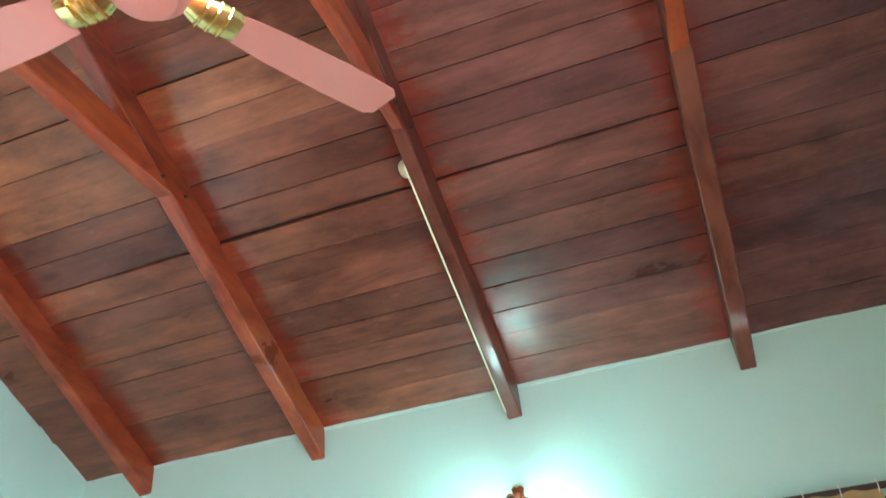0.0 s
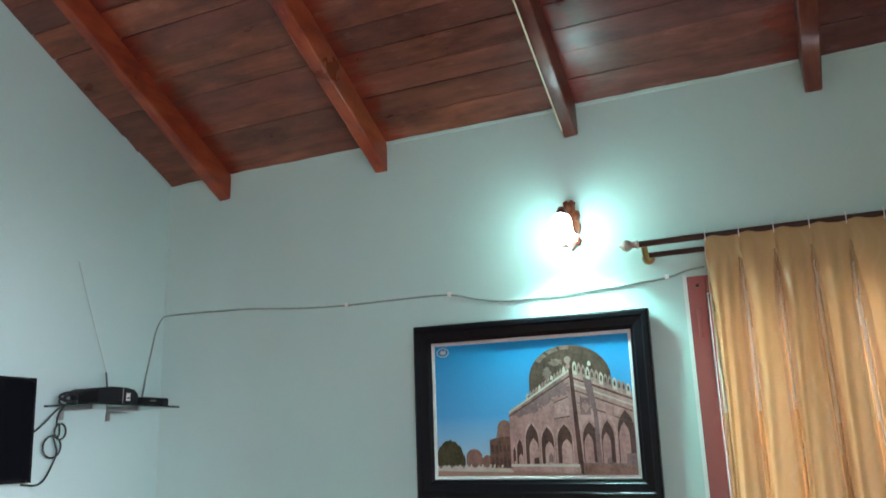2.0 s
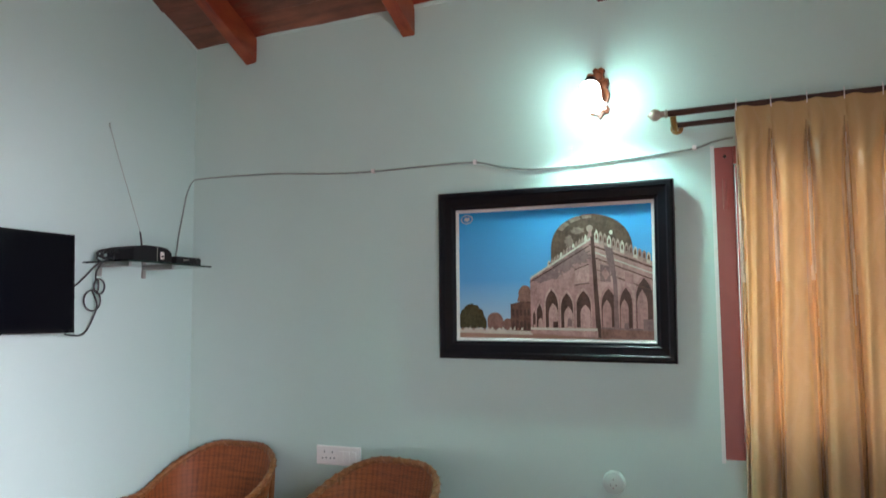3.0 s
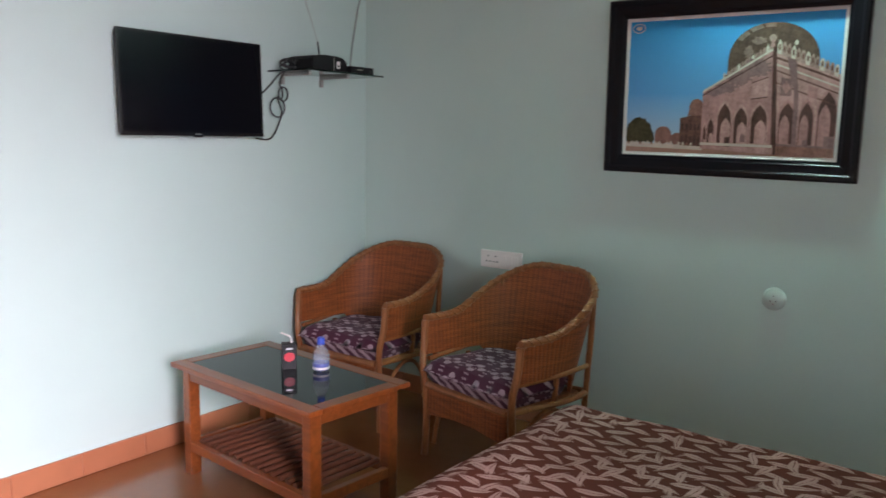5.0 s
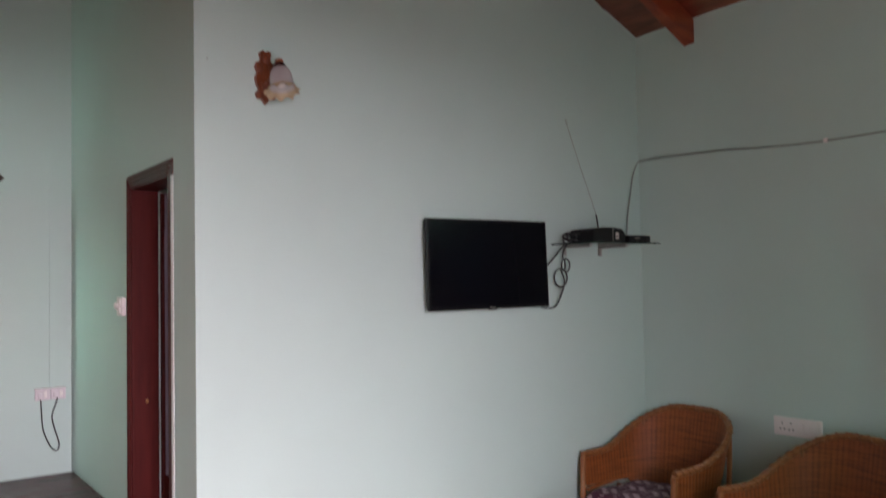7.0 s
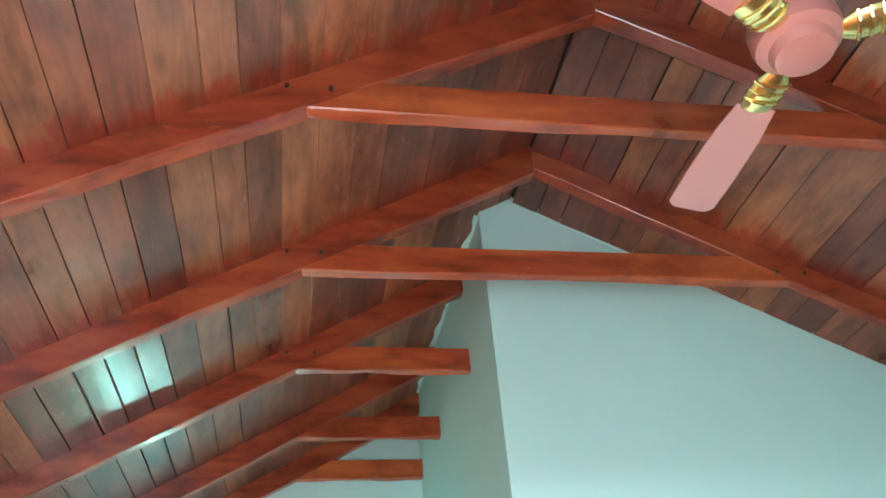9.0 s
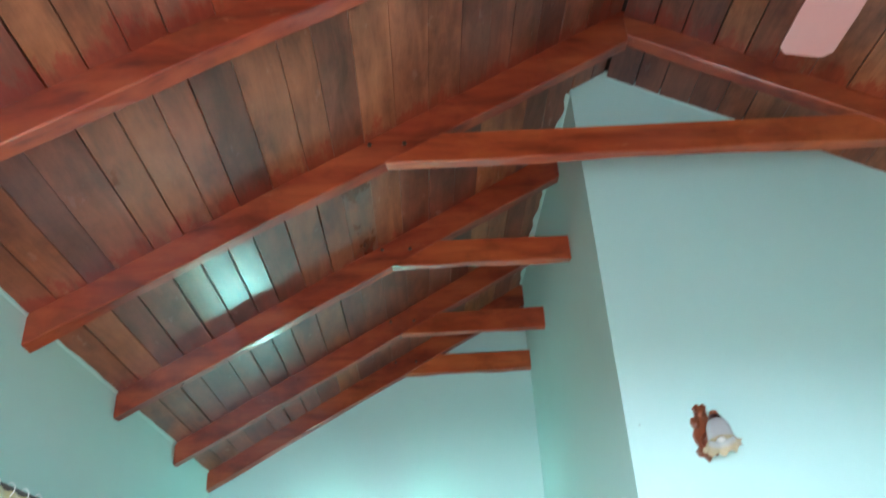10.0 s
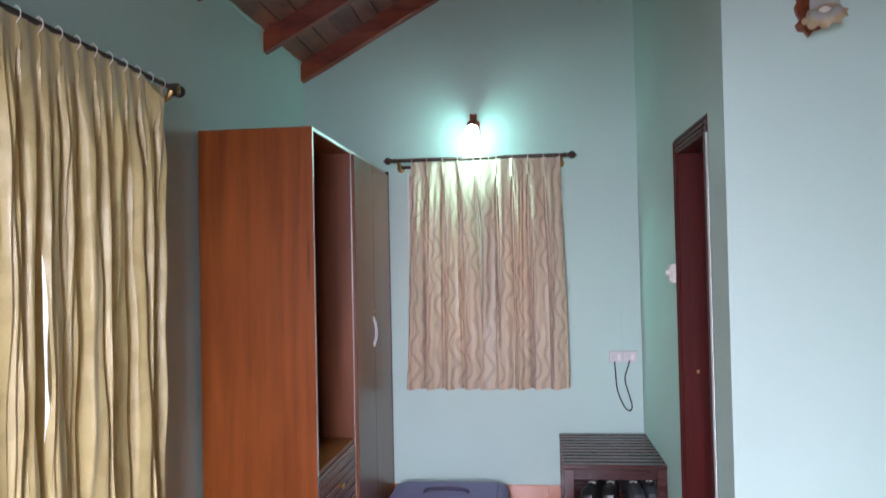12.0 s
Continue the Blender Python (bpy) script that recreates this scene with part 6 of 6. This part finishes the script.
t = thing("water_bottle", "small clear plastic water bottle with a blue cap and label", "bottle", pose(0.824, -1.173, TAB[4] - 0.002))
prof = [(0.0, 0.003), (0.022, 0.0), (0.031, 0.004), (0.033, 0.010), (0.0325, 0.018), (0.0325, 0.036), (0.0345, 0.040), (0.0350, 0.048), (0.0325, 0.052), (0.0345, 0.057), (0.0335, 0.068), (0.029, 0.082), (0.021, 0.096), (0.0145, 0.105), (0.0135, 0.118)]
part("bottle_body", lathe(prof, 28), thin_clear("thin_bottle_plastic", 0.84), t, smooth=True)
part("water", lathe([(0.0, 0.004), (0.029, 0.006), (0.0315, 0.040), (0.0315, 0.060), (0.0, 0.060)], 24), thin_clear("drinking_water", 0.925), t, smooth=True)
part("paper_label", lathe([(0.0330, 0.009), (0.0334, 0.010), (0.0334, 0.033), (0.0330, 0.035)], 28), BLUELABEL, t, "blue and white label", True)
part("label_band", lathe([(0.0336, 0.011), (0.0338, 0.012), (0.0338, 0.019), (0.0336, 0.020)], 28), IVORY, t, "white band on the label", True)
part("neck_ring", lathe([(0.0135, 0.1085), (0.0165, 0.1095), (0.0165, 0.1115), (0.0135, 0.1125)], 24), BLUECAP, t, smooth=True)
part("cap", lathe([(0.0, 0.138), (0.0135, 0.138), (0.0152, 0.135), (0.0156, 0.114), (0.0, 0.114)], 24), BLUECAP, t, "blue screw cap", True)

# ---------------------------------------------------------------- wicker chairs


def wicker_chair(at, label):
    """Tub chair; local -y is its front, origin on the floor in its middle."""
    t = thing("wicker_chair", label, "chair", at, "wicker chairs by the table")
    half_w, back, front = 0.282, 0.262, -0.215
    plan = [(-half_w, front + 0.045 * k) for k in range(5)]
    for k in range(0, 25):
        a = math.pi * (1 - k / 24)
        plan.append((math.copysign(abs(math.cos(a)) ** 0.80, math.cos(a)) * half_w, -0.01 + (back + 0.01) * math.sin(a) ** 0.80))
    plan += [(half_w, front + 0.045 * k) for k in range(4, -1, -1)]
    dist = [0.0]
    for p, q in zip(plan, plan[1:]):
        dist.append(dist[-1] + math.hypot(q[0] - p[0], q[1] - p[1]))
    total = dist[-1]

    def top(s):
        u = abs(s / total - 0.5) * 2
        q = min(1.0, max(0.0, (u - 0.13) / 0.67))
        q = q * q * (3 - 2 * q)
        return 0.832 - 0.212 * q

    def bottom(s):
        u = abs(s / total - 0.5) * 2
        return 0.345 if u < 0.44 else 0.345 + 0.115 * min(1.0, (u - 0.44) / 0.08)

    def spot(i, z):
        x, y = plan[i]
        u = abs(dist[i] / total - 0.5) * 2
        lean = 1 + 0.16 * (z - 0.35) + 0.42 * math.exp(-((u - 0.42) / 0.26) ** 2) * (z - 0.48)
        return (x * lean, y * lean + 0.13 * (z - 0.35) * max(0.0, 1 - u * 1.1), z)

    bm = bmesh.new()
    uvl = bm.loops.layers.uv.new("UVMap")
    st, outer, inner, rows = {}, [], [], 12
    for i, s in enumerate(dist):
        lo, hi = bottom(s), top(s)
        co, ci = [], []
        for j in range(rows + 1):
            z = lo + (hi - lo) * j / rows
            p = Vector(spot(i, z))
            n = Vector((p.x, p.y + 0.02, 0)).normalized() * 0.007
            for lst, q in ((co, p + n), (ci, p - n)):
                v = bm.verts.new(q)
                st[v] = (s, z)
                lst.append(v)
        outer.append(co)
        inner.append(ci)
    for i in range(len(plan) - 1):
        for j in range(rows):
            bm.faces.new((outer[i][j], outer[i + 1][j], outer[i + 1][j + 1], outer[i][j + 1]))
            bm.faces.new((inner[i][j + 1], inner[i + 1][j + 1], inner[i + 1][j], inner[i][j]))
        bm.faces.new((outer[i][0], inner[i][0], inner[i + 1][0], outer[i + 1][0]))
        bm.faces.new((outer[i][rows], outer[i + 1][rows], inner[i + 1][rows], inner[i][rows]))
    for c in (0, -1):
        for j in range(rows):
            bm.faces.new((outer[c][j], outer[c][j + 1], inner[c][j + 1], inner[c][j]))
    for f in bm.faces:
        for lp in f.loops:
            lp[uvl].uv = st[lp.vert]
    part("back_shell", bm, WICKER, t, "woven wicker back and arms", True)

    rim = [spot(i, top(s) + 0.004) for i, s in enumerate(dist)]
    rp = part("rim", tube(rim, 0.0155, 10), CANE, t, "plaited cane rim", True)
    fine = smooth_line(rim, 4)
    for ph in (0.0, math.pi):
        wrap = []
        for k, p in enumerate(fine):
            d = (fine[min(k + 1, len(fine) - 1)] - fine[max(k - 1, 0)]).normalized()
            u = Vector((0, 0, 1)) - d * d.z
            u.normalize()
            sd = d.cross(u)
            a = ph + k * 0.8
            wrap.append(p + 0.0150 * (math.cos(a) * u + math.sin(a) * sd))
        part("rim_strand", tube(wrap, 0.005, 5), CANE, rp)

    for sx in (-1, 1):
        i = 0 if sx < 0 else len(plan) - 1
        x, y, z = spot(i, 0.615)
        leg = smooth_line([(x, y, z), (x * 0.99, y - 0.006, 0.52), (x * 0.95, y - 0.02, 0.42), (x * 0.92, y - 0.015, 0.34), (x * 0.91, y - 0.005, 0.2), (x * 0.93, y - 0.01, 0.0)], 5)
        part("front_leg", tube(leg, 0.0155, 10), CANE, t, "bent cane front post", True)
        k = min(range(len(plan)), key=lambda q: abs(dist[q] / total - 0.5 - sx * 0.20))
        hx, hy, hz = spot(k, top(dist[k]) - 0.004)
        part("back_leg", tube(smooth_line([(hx, hy, hz), (hx * 0.965, hy + 0.004, 0.58), (hx * 0.91, hy + 0.008, 0.40), (hx * 0.84, hy + 0.016, 0.18), (hx * 0.80, hy + 0.022, 0.0)], 5), 0.0135, 10), CANE, t, smooth=True)
        part("side_post", tube([(sx * 0.272, 0.02, 0.44), (sx * 0.262, 0.02, 0.33)], 0.012, 8), CANE, t)
        part("side_rail", tube(smooth_line([(sx * 0.255, -0.235, 0.335), (sx * 0.262, -0.05, 0.33), (sx * 0.272, 0.08, 0.33), (hx * 0.885, hy + 0.004, 0.33), (sx * 0.17, 0.235, 0.33)], 5), 0.014, 8), CANE, t, smooth=True)
        part("arm_rail", tube(smooth_line([(sx * 0.262, -0.225, 0.448), (sx * 0.285, -0.05, 0.455), (sx * 0.292, 0.06, 0.46), (hx * 0.93, hy, 0.455)], 5), 0.011, 8), CANE, t, smooth=True)
        arch = [(sx * 0.248, -0.20, 0.05), (sx * 0.250, -0.17, 0.18), (sx * 0.252, -0.07, 0.285), (sx * 0.250, 0.03, 0.30), (sx * 0.235, 0.13, 0.22), (sx * 0.205, 0.195, 0.06)]
        part("side_brace", tube(smooth_line(arch, 5), 0.0105, 8), CANE, t, "arched cane brace", True)
    part("front_rail", tube([(-0.25, -0.243, 0.335), (0.25, -0.243, 0.335)], 0.014, 8), CANE, t)
    bm = bmesh.new()
    uvl = bm.loops.layers.uv.new("UVMap")
    n = 12
    cols = []
    for k in range(n + 1):
        x = -0.238 + 0.476 * k / n
        low = 0.200 + 0.022 * math.sin(math.pi * k / n)
        cols.append([(x, low), (x, 0.335)])
    for y, flip in ((-0.246, 1), (-0.234, -1)):
        vs = [[bm.verts.new((x, y, z)) for x, z in c] for c in cols]
        for a, b in zip(vs, vs[1:]):
            f = bm.faces.new((a[0], b[0], b[1], a[1])[::flip])
            for lp in f.loops:
                lp[uvl].uv = (lp.vert.co.x, lp.vert.co.z)
    part("front_apron", bm, WICKER, t, "woven wicker apron")
    seat = box(-0.245, 0.245, -0.232, 0.20, 0.325, 0.347, 0.008)
    part("seat", seat, CANE, t)

    bm = bmesh.new()
    uvl = bm.loops.layers.uv.new("UVMap")
    g = 18
    top_v, bot_v = [], []
    for i in range(g + 1):
        ra, rb = [], []
        for j in range(g + 1):
            u, v = 2 * i / g - 1, 2 * j / g - 1
            lim = 0.274 if v < 0.2 else 0.274 * math.sqrt(max(0.05, 1 - ((v - 0.2) / 0.95) ** 2))
            x, y = u * lim, -0.025 + v * 0.232
            e = (1 - u ** 6) * (1 - v ** 6)
            ra.append(bm.verts.new((x, y, 0.400 + 0.060 * e ** 0.40 + 0.004 * math.sin(9 * u + 5 * v))))
            rb.append(bm.verts.new((x, y, 0.400 - 0.052 * min(1, e * 3) ** 0.5)))
        top_v.append(ra)
        bot_v.append(rb)
    for grid, flip in ((top_v, 1), (bot_v, -1)):
        for i in range(g):
            for j in range(g):
                f = bm.faces.new((grid[i][j], grid[i + 1][j], grid[i + 1][j + 1], grid[i][j + 1])[::flip])
                for lp in f.loops:
                    lp[uvl].uv = (lp.vert.co.x + (lp.vert.co.z if flip < 0 else 0), lp.vert.co.y + 0.8 * lp.vert.co.z)
    bmesh.ops.remove_doubles(bm, verts=bm.verts, dist=0.0008)
    part("cushion", bm, CUSHION, t, "purple cotton cushion with a pale floral print", True)
    return t


chair = wicker_chair(pose(0.362, -0.360, 0), "brown wicker tub chair with a purple cushion in the corner")
other = copy_thing(chair, pose(1.290, -0.505, 0, 0, 0, -13))
tagged(other, "brown wicker tub chair with a purple cushion beside the bed")

# ---------------------------------------------------------------- bed


def bed():
    x0, x1, y0, y1, z = 1.815, 3.93, -2.52, -0.955, 0.505
    b = thing("bed", "low wooden double bed base", "bed", pose(0, 0, 0))
    part("base", box(x0 + 0.06, x1, y0 + 0.06, y1 - 0.06, 0.16, 0.30, 0.006), BEDBASE, b)
    for x in (x0 + 0.14, x1 - 0.10):
        for y in (y0 + 0.14, y1 - 0.14):
            part("leg", box(x - 0.035, x + 0.035, y - 0.035, y + 0.035, 0.0, 0.16, 0.004), BEDBASE, b)
    part("headboard", box(x1 + 0.002, x1 + 0.05, y0, y1, 0.0, 0.95, 0.008), BEDBASE, b)
    mt = thing("mattress", "thick mattress under the bedspread", "mattress", pose(0, 0, 0))
    part("mattress_body", box(x0 + 0.035, x1 - 0.01, y0 + 0.035, y1 - 0.035, 0.301, z - 0.014, 0.03, 3), IVORY, mt)
    bm = bmesh.new()
    uvl = bm.loops.layers.uv.new("UVMap")
    nx, ny = 60, 52
    a, c = (x0 + x1) / 2, (y0 + y1) / 2
    hx, hy, skirt = (x1 - x0) / 2, (y1 - y0) / 2, 0.26
    rows = []
    st = {}
    for i in range(nx + 1):
        row = []
        for j in range(ny + 1):
            u, v = (i / nx * 2 - 1) * (hx + skirt), (j / ny * 2 - 1) * (hy + skirt)
            du, dv = max(0.0, abs(u) - hx + 0.025), max(0.0, abs(v) - hy + 0.025)
            x = math.copysign(min(abs(u), hx - 0.012), u)
            y = math.copysign(min(abs(v), hy - 0.012), v)
            if u > 0:
                du = 0.0
            d = math.hypot(du, dv)
            zz = z - max(0.0, d - 0.004) * 0.98
            fold = 0.012 * math.sin(11 * (u if dv > du else v) + 2 * math.sin(3 * (u + v))) * min(1.0, d * 6)
            if dv > du:
                y += math.copysign(0.010 + fold * 0.6 + 0.02 * d, v)
            elif du > 0:
                x += math.copysign(0.010 + fold * 0.6 + 0.02 * d, u)
            if d < 0.03:
                zz += 0.005 * math.sin(4.1 * u + 1.3) * math.sin(3.7 * v) + 0.002 * math.sin(17 * u + 9 * v) - 0.10 * d * d / 0.03
            vert = bm.verts.new((a + x, c + y, max(0.12, zz)))
            st[vert] = (u, v)
            row.append(vert)
        rows.append(row)
    for p, q in zip(rows, rows[1:]):
        for j in range(ny):
            f = bm.faces.new((p[j], q[j], q[j + 1], p[j + 1]))
            for lp in f.loops:
                lp[uvl].uv = st[lp.vert]
    s = thing("bedspread", "brown cotton bedspread printed with pale leaves", "bedspread", pose(0, 0, 0))
    part("spread", bm, SPREAD, s, smooth=True)


bed()

# ---------------------------------------------------------------- wardrobe


def wardrobe():
    x0, x1, y0, y1, z = X_BACK + 0.012, -0.472, Y_S + 0.022, -4.247, 2.137
    t = thing("wardrobe", "tall orange-brown laminate wardrobe with one open section", "wardrobe", pose(0, 0, 0))
    p, mid = 0.019, -1.205
    part("side_panel", box(x1 - p, x1, y0, y1, 0.0, z, 0.0015, 1), LAMINATE, t, "orange-brown laminate side")
    part("side_panel", box(x0, x0 + p, y0, y1, 0.0, z, 0.0015, 1), LAMINATE, t)
    part("top_panel", box(x0 + p, x1 - p, y0, y1 - 0.001, z - p, z - 0.001), LAMINATE, t)
    part("back_panel", box(x0 + p, x1 - p, y0, y0 + 0.006, 0.06, z - p), LAMDARK, t)
    # Darker laminate puts the open section's shade into the partition's colour
    part("partition", box(mid - p, mid, y0 + 0.006, y1 - 0.002, 0.07, z - p), LAMDARK, t)
    part("plinth", box(x0 + p, x1 - p, y1 - 0.045, y1 - 0.025, 0.0, 0.07), LAMDARK, t)
    part("floor_panel", box(x0 + p, x1 - p, y0 + 0.006, y1 - 0.022, 0.07, 0.07 + p), LAMINATE, t)
    part("shelf", box(mid, x1 - p, y0 + 0.006, y1 - 0.004, 0.600, 0.600 + p), LAMINATE, t)
    part("edge_strip", box(x1 - p, x1 - 0.002, y1, y1 + 0.002, 0.0, z), STEEL, t, "thin pale edge strip")
    part("edge_strip", box(x0 + p, x1 - p, y1, y1 + 0.002, z - 0.016, z - 0.004), STEEL, t, "thin pale edge strip")
    part("edge_strip", box(mid - p + 0.003, mid - 0.003, y1 - 0.002, y1 + 0.002, 0.07, z - p), STEEL, t, "thin pale edge strip")
    part("edge_strip", box(x0, x0 + 0.016, y1 + 0.0005, y1 + 0.020, 0.0, z), DARKWOOD, t, "dark brown edge strip")
    for z0, z1 in ((0.345, 0.590), (0.095, 0.335)):
        d = part("drawer", box(mid + 0.004, x1 - p - 0.004, y1 - 0.022, y1 - 0.003, z0, z1, 0.003), LAMDARK, t, "drawer front with horizontal grooves")
        for k in range(5):
            zz = z0 + (z1 - z0) * (0.14 + 0.18 * k)
            part("drawer_batten", box(mid + 0.02, x1 - p - 0.02, y1 - 0.004, y1 + 0.004, zz - 0.014, zz + 0.014, 0.003), LAMDARK, d)
        part("knob", lathe([(0.0, 0.030), (0.014, 0.027), (0.016, 0.020), (0.008, 0.010), (0.008, 0.0)], 16, m=pose((mid + x1) / 2, y1 + 0.003, (z0 + z1) / 2, -90)), BRASS, d, "round brass knob", True)
    xm = -1.690
    for a, b, hx in ((mid - p + 0.004, xm + 0.0015, 1), (xm - 0.0015, x0 + 0.003, -1)):
        d = part("door", box(max(b, x0 + 0.017), a, y1 - 0.001, y1 + 0.018, 0.075, z - 0.022, 0.002), LAMDARK, t, "glossy brown laminate door")
        if hx < 0:
            continue
        hpts = smooth_line([(xm + 0.03, y1 + 0.018, 1.200), (xm + 0.03, y1 + 0.028, 1.188), (xm + 0.03, y1 + 0.034, 1.135), (xm + 0.03, y1 + 0.028, 1.085), (xm + 0.03, y1 + 0.018, 1.072)], 5)
        part("door_handle", tube(hpts, 0.009, 10), PINKPL, d, "pale pinkish curved handle", True)
        for zz, r in ((1.208, 0.017), (1.064, 0.015)):
            part("handle_rose", lathe([(0.0, 0.010), (r * 0.5, 0.009), (r * 0.7, 0.005), (r, 0.004), (r * 1.05, 0.0)], 18, m=pose(xm + 0.03, y1 + 0.018, zz, -90), ruffle=0.0), PINKPL, d, "pale scrolled handle base", True)
        part("lock", tube([(xm + 0.03, y1 + 0.017, 1.255), (xm + 0.03, y1 + 0.022, 1.255)], 0.012, 12), BRASS, d)


wardrobe()

# ---------------------------------------------------------------- luggage bench, shoes, suitcase


def bench():
    x0, x1, y0, y1, z = X_BACK + 0.045, -1.395, -3.160, Y_BATH - 0.014, 0.44
    t = thing("luggage_bench", "dark rosewood slatted luggage bench with a lower shelf", "bench", pose((x0 + x1) / 2, (y0 + y1) / 2, 0))
    a, b = (x1 - x0) / 2, (y1 - y0) / 2
    for sx in (-1, 1):
        for sy in (-1, 1):
            cx, cy = sx * (a - 0.028), sy * (b - 0.028)
            part("leg", box(cx - 0.026, cx + 0.026, cy - 0.026, cy + 0.026, 0.0, z - 0.026, 0.004), DARKWOOD, t)
    for zz, hgt in ((z - 0.085, 0.058), (0.155, 0.045)):
        for sx in (-1, 1):
            x = sx * (a - 0.028)
            part("rail", box(x - 0.012, x + 0.012, -b + 0.054, b - 0.054, zz, zz + hgt, 0.003), DARKWOOD, t)
        for sy in (-1, 1):
            y = sy * (b - 0.028)
            part("rail", box(-a + 0.054, a - 0.054, y - 0.012, y + 0.012, zz, zz + hgt, 0.003), DARKWOOD, t)
    n = 11
    me = mesh("slat", box(-0.024, 0.024, -b, b, 0, 0.024, 0.004, 2), DARKWOOD)
    me2 = mesh("shelf_slat", box(-0.020, 0.020, -b + 0.03, b - 0.03, 0, 0.018, 0.003, 1), DARKWOOD)
    for k in range(n):
        part("slat", me, None, t, at=pose(-a + 0.026 + (2 * a - 0.052) * k / (n - 1), 0, z - 0.0255))
    for k in range(8):
        part("shelf_slat", me2, None, t, at=pose(-a + 0.085 + (2 * a - 0.17) * k / 7, 0, 0.2005))


bench()


def shoe(at, material, label, group):
    t = thing("shoe", label, "shoe", at, group)
    out = [(0.0, -0.135), (0.030, -0.128), (0.044, -0.09), (0.046, -0.04), (0.036, 0.02), (0.034, 0.08), (0.030, 0.12), (0.0, 0.135)]
    poly = out + [(-x, y) for x, y in out[-2:0:-1]]
    part("sole", prism(poly, "z", 0.0, 0.022), SLOT, t, "dark rubber sole")
    bm = bmesh.new()
    rings = []
    for zf, sc in ((0.022, 0.97), (0.045, 0.94), (0.062, 0.80), (0.075, 0.60)):
        rings.append([bm.verts.new((x * sc, y * (0.98 if y > 0 else sc) + (0.0 if y > 0 else 0.03 * (1 - sc)), zf + (0.035 * max(0.0, y + 0.02) / 0.15 if zf > 0.03 else 0))) for x, y in poly])
    for p, q in zip(rings, rings[1:]):
        for k in range(len(poly)):
            bm.faces.new((p[k], p[(k + 1) % len(poly)], q[(k + 1) % len(poly)], q[k]))
    part("upper", bm, material, t, smooth=True)
    for k in range(3):
        y = -0.03 + 0.022 * k
        part("lace", tube([(-0.020, y, 0.078 + 0.005 * k), (0, y, 0.084 + 0.005 * k), (0.020, y, 0.078 + 0.005 * k)], 0.003, 5), IVORY if k == 1 else SLOT, t)
    part("collar", tube([(0.026 * math.cos(q), 0.065 + 0.045 * math.sin(q), 0.106) for q in (2 * math.pi * k / 14 for k in range(15))], 0.007, 6), material, t, smooth=True)


for x, y, r, m, lab in ((-1.56, -3.00, 70, SHOE, "black leather shoe on the bench's lower shelf"), (-1.57, -2.90, 78, SHOE, "black leather shoe on the bench's lower shelf"),
                        (-1.58, -2.78, 100, SHOEGREY, "grey mesh shoe on the bench's lower shelf"), (-1.60, -2.69, 95, SHOEGREY, "grey mesh shoe on the bench's lower shelf")):
    shoe(pose(x, y, 0.2185, 0, 0, r), m, lab, "shoes on the bench")
t = thing("handbag", "small black bag with a looped strap on the bench's shelf", "bag", pose(-1.86, -2.86, 0.2185))
bm = box(-0.10, 0.10, -0.13, 0.13, 0.0, 0.11, 0.035, 3)
part("body", bm, SHOE, t, smooth=True)
part("strap", tube(smooth_line([(0.06, -0.09, 0.09), (0.07, -0.06, 0.16), (0.07, 0.0, 0.175), (0.07, 0.06, 0.15), (0.06, 0.09, 0.09)], 5), 0.007, 6), SHOE, t, smooth=True)


def suitcase():
    t = thing("suitcase", "purple cloth suitcase lying flat below the window", "suitcase", pose(-1.835, -3.835, 0, 0, 0, 0))
    a, b, h = 0.245, 0.355, 0.160
    part("shell", box(-a, a, -b, b, 0.012, h, 0.045, 4), PURPLE, t, smooth=True)
    part("front_pocket", box(-a + 0.05, a - 0.05, -b + 0.06, b - 0.06, h - 0.012, h + 0.016, 0.014, 3), PURPLE, t, smooth=True)
    loop = [(-a + 0.05, -b + 0.06), (a - 0.05, -b + 0.06), (a - 0.05, b - 0.06), (-a + 0.05, b - 0.06), (-a + 0.05, -b + 0.06)]
    part("zip", tube([(x, y, h + 0.001) for x, y in loop], 0.005, 6), PURPLED, t, "dark zip line")
    edge = [(-a - 0.001, -b + 0.04), (-a - 0.001, b - 0.04), (-a + 0.04, b + 0.001), (a - 0.04, b + 0.001), (a + 0.001, b - 0.04), (a + 0.001, -b + 0.04), (a - 0.04, -b - 0.001), (-a + 0.04, -b - 0.001), (-a - 0.001, -b + 0.04)]
    part("piping", tube([(x, y, h * 0.62) for x, y in edge], 0.006, 6), PURPLED, t)
    part("carry_handle", tube(smooth_line([(0.06, -0.13, h + 0.012), (0.06, -0.11, h + 0.034), (0.06, 0, h + 0.040), (0.06, 0.11, h + 0.034), (0.06, 0.13, h + 0.012)], 5), 0.011, 8), PURPLED, t, "dark padded handle", True)
    for sx in (-1, 1):
        for sy in (-1, 1):
            part("foot", tube([(sx * 0.18, sy * 0.28, 0.0), (sx * 0.18, sy * 0.28, 0.014)], 0.018, 10), PURPLED, t)


suitcase()
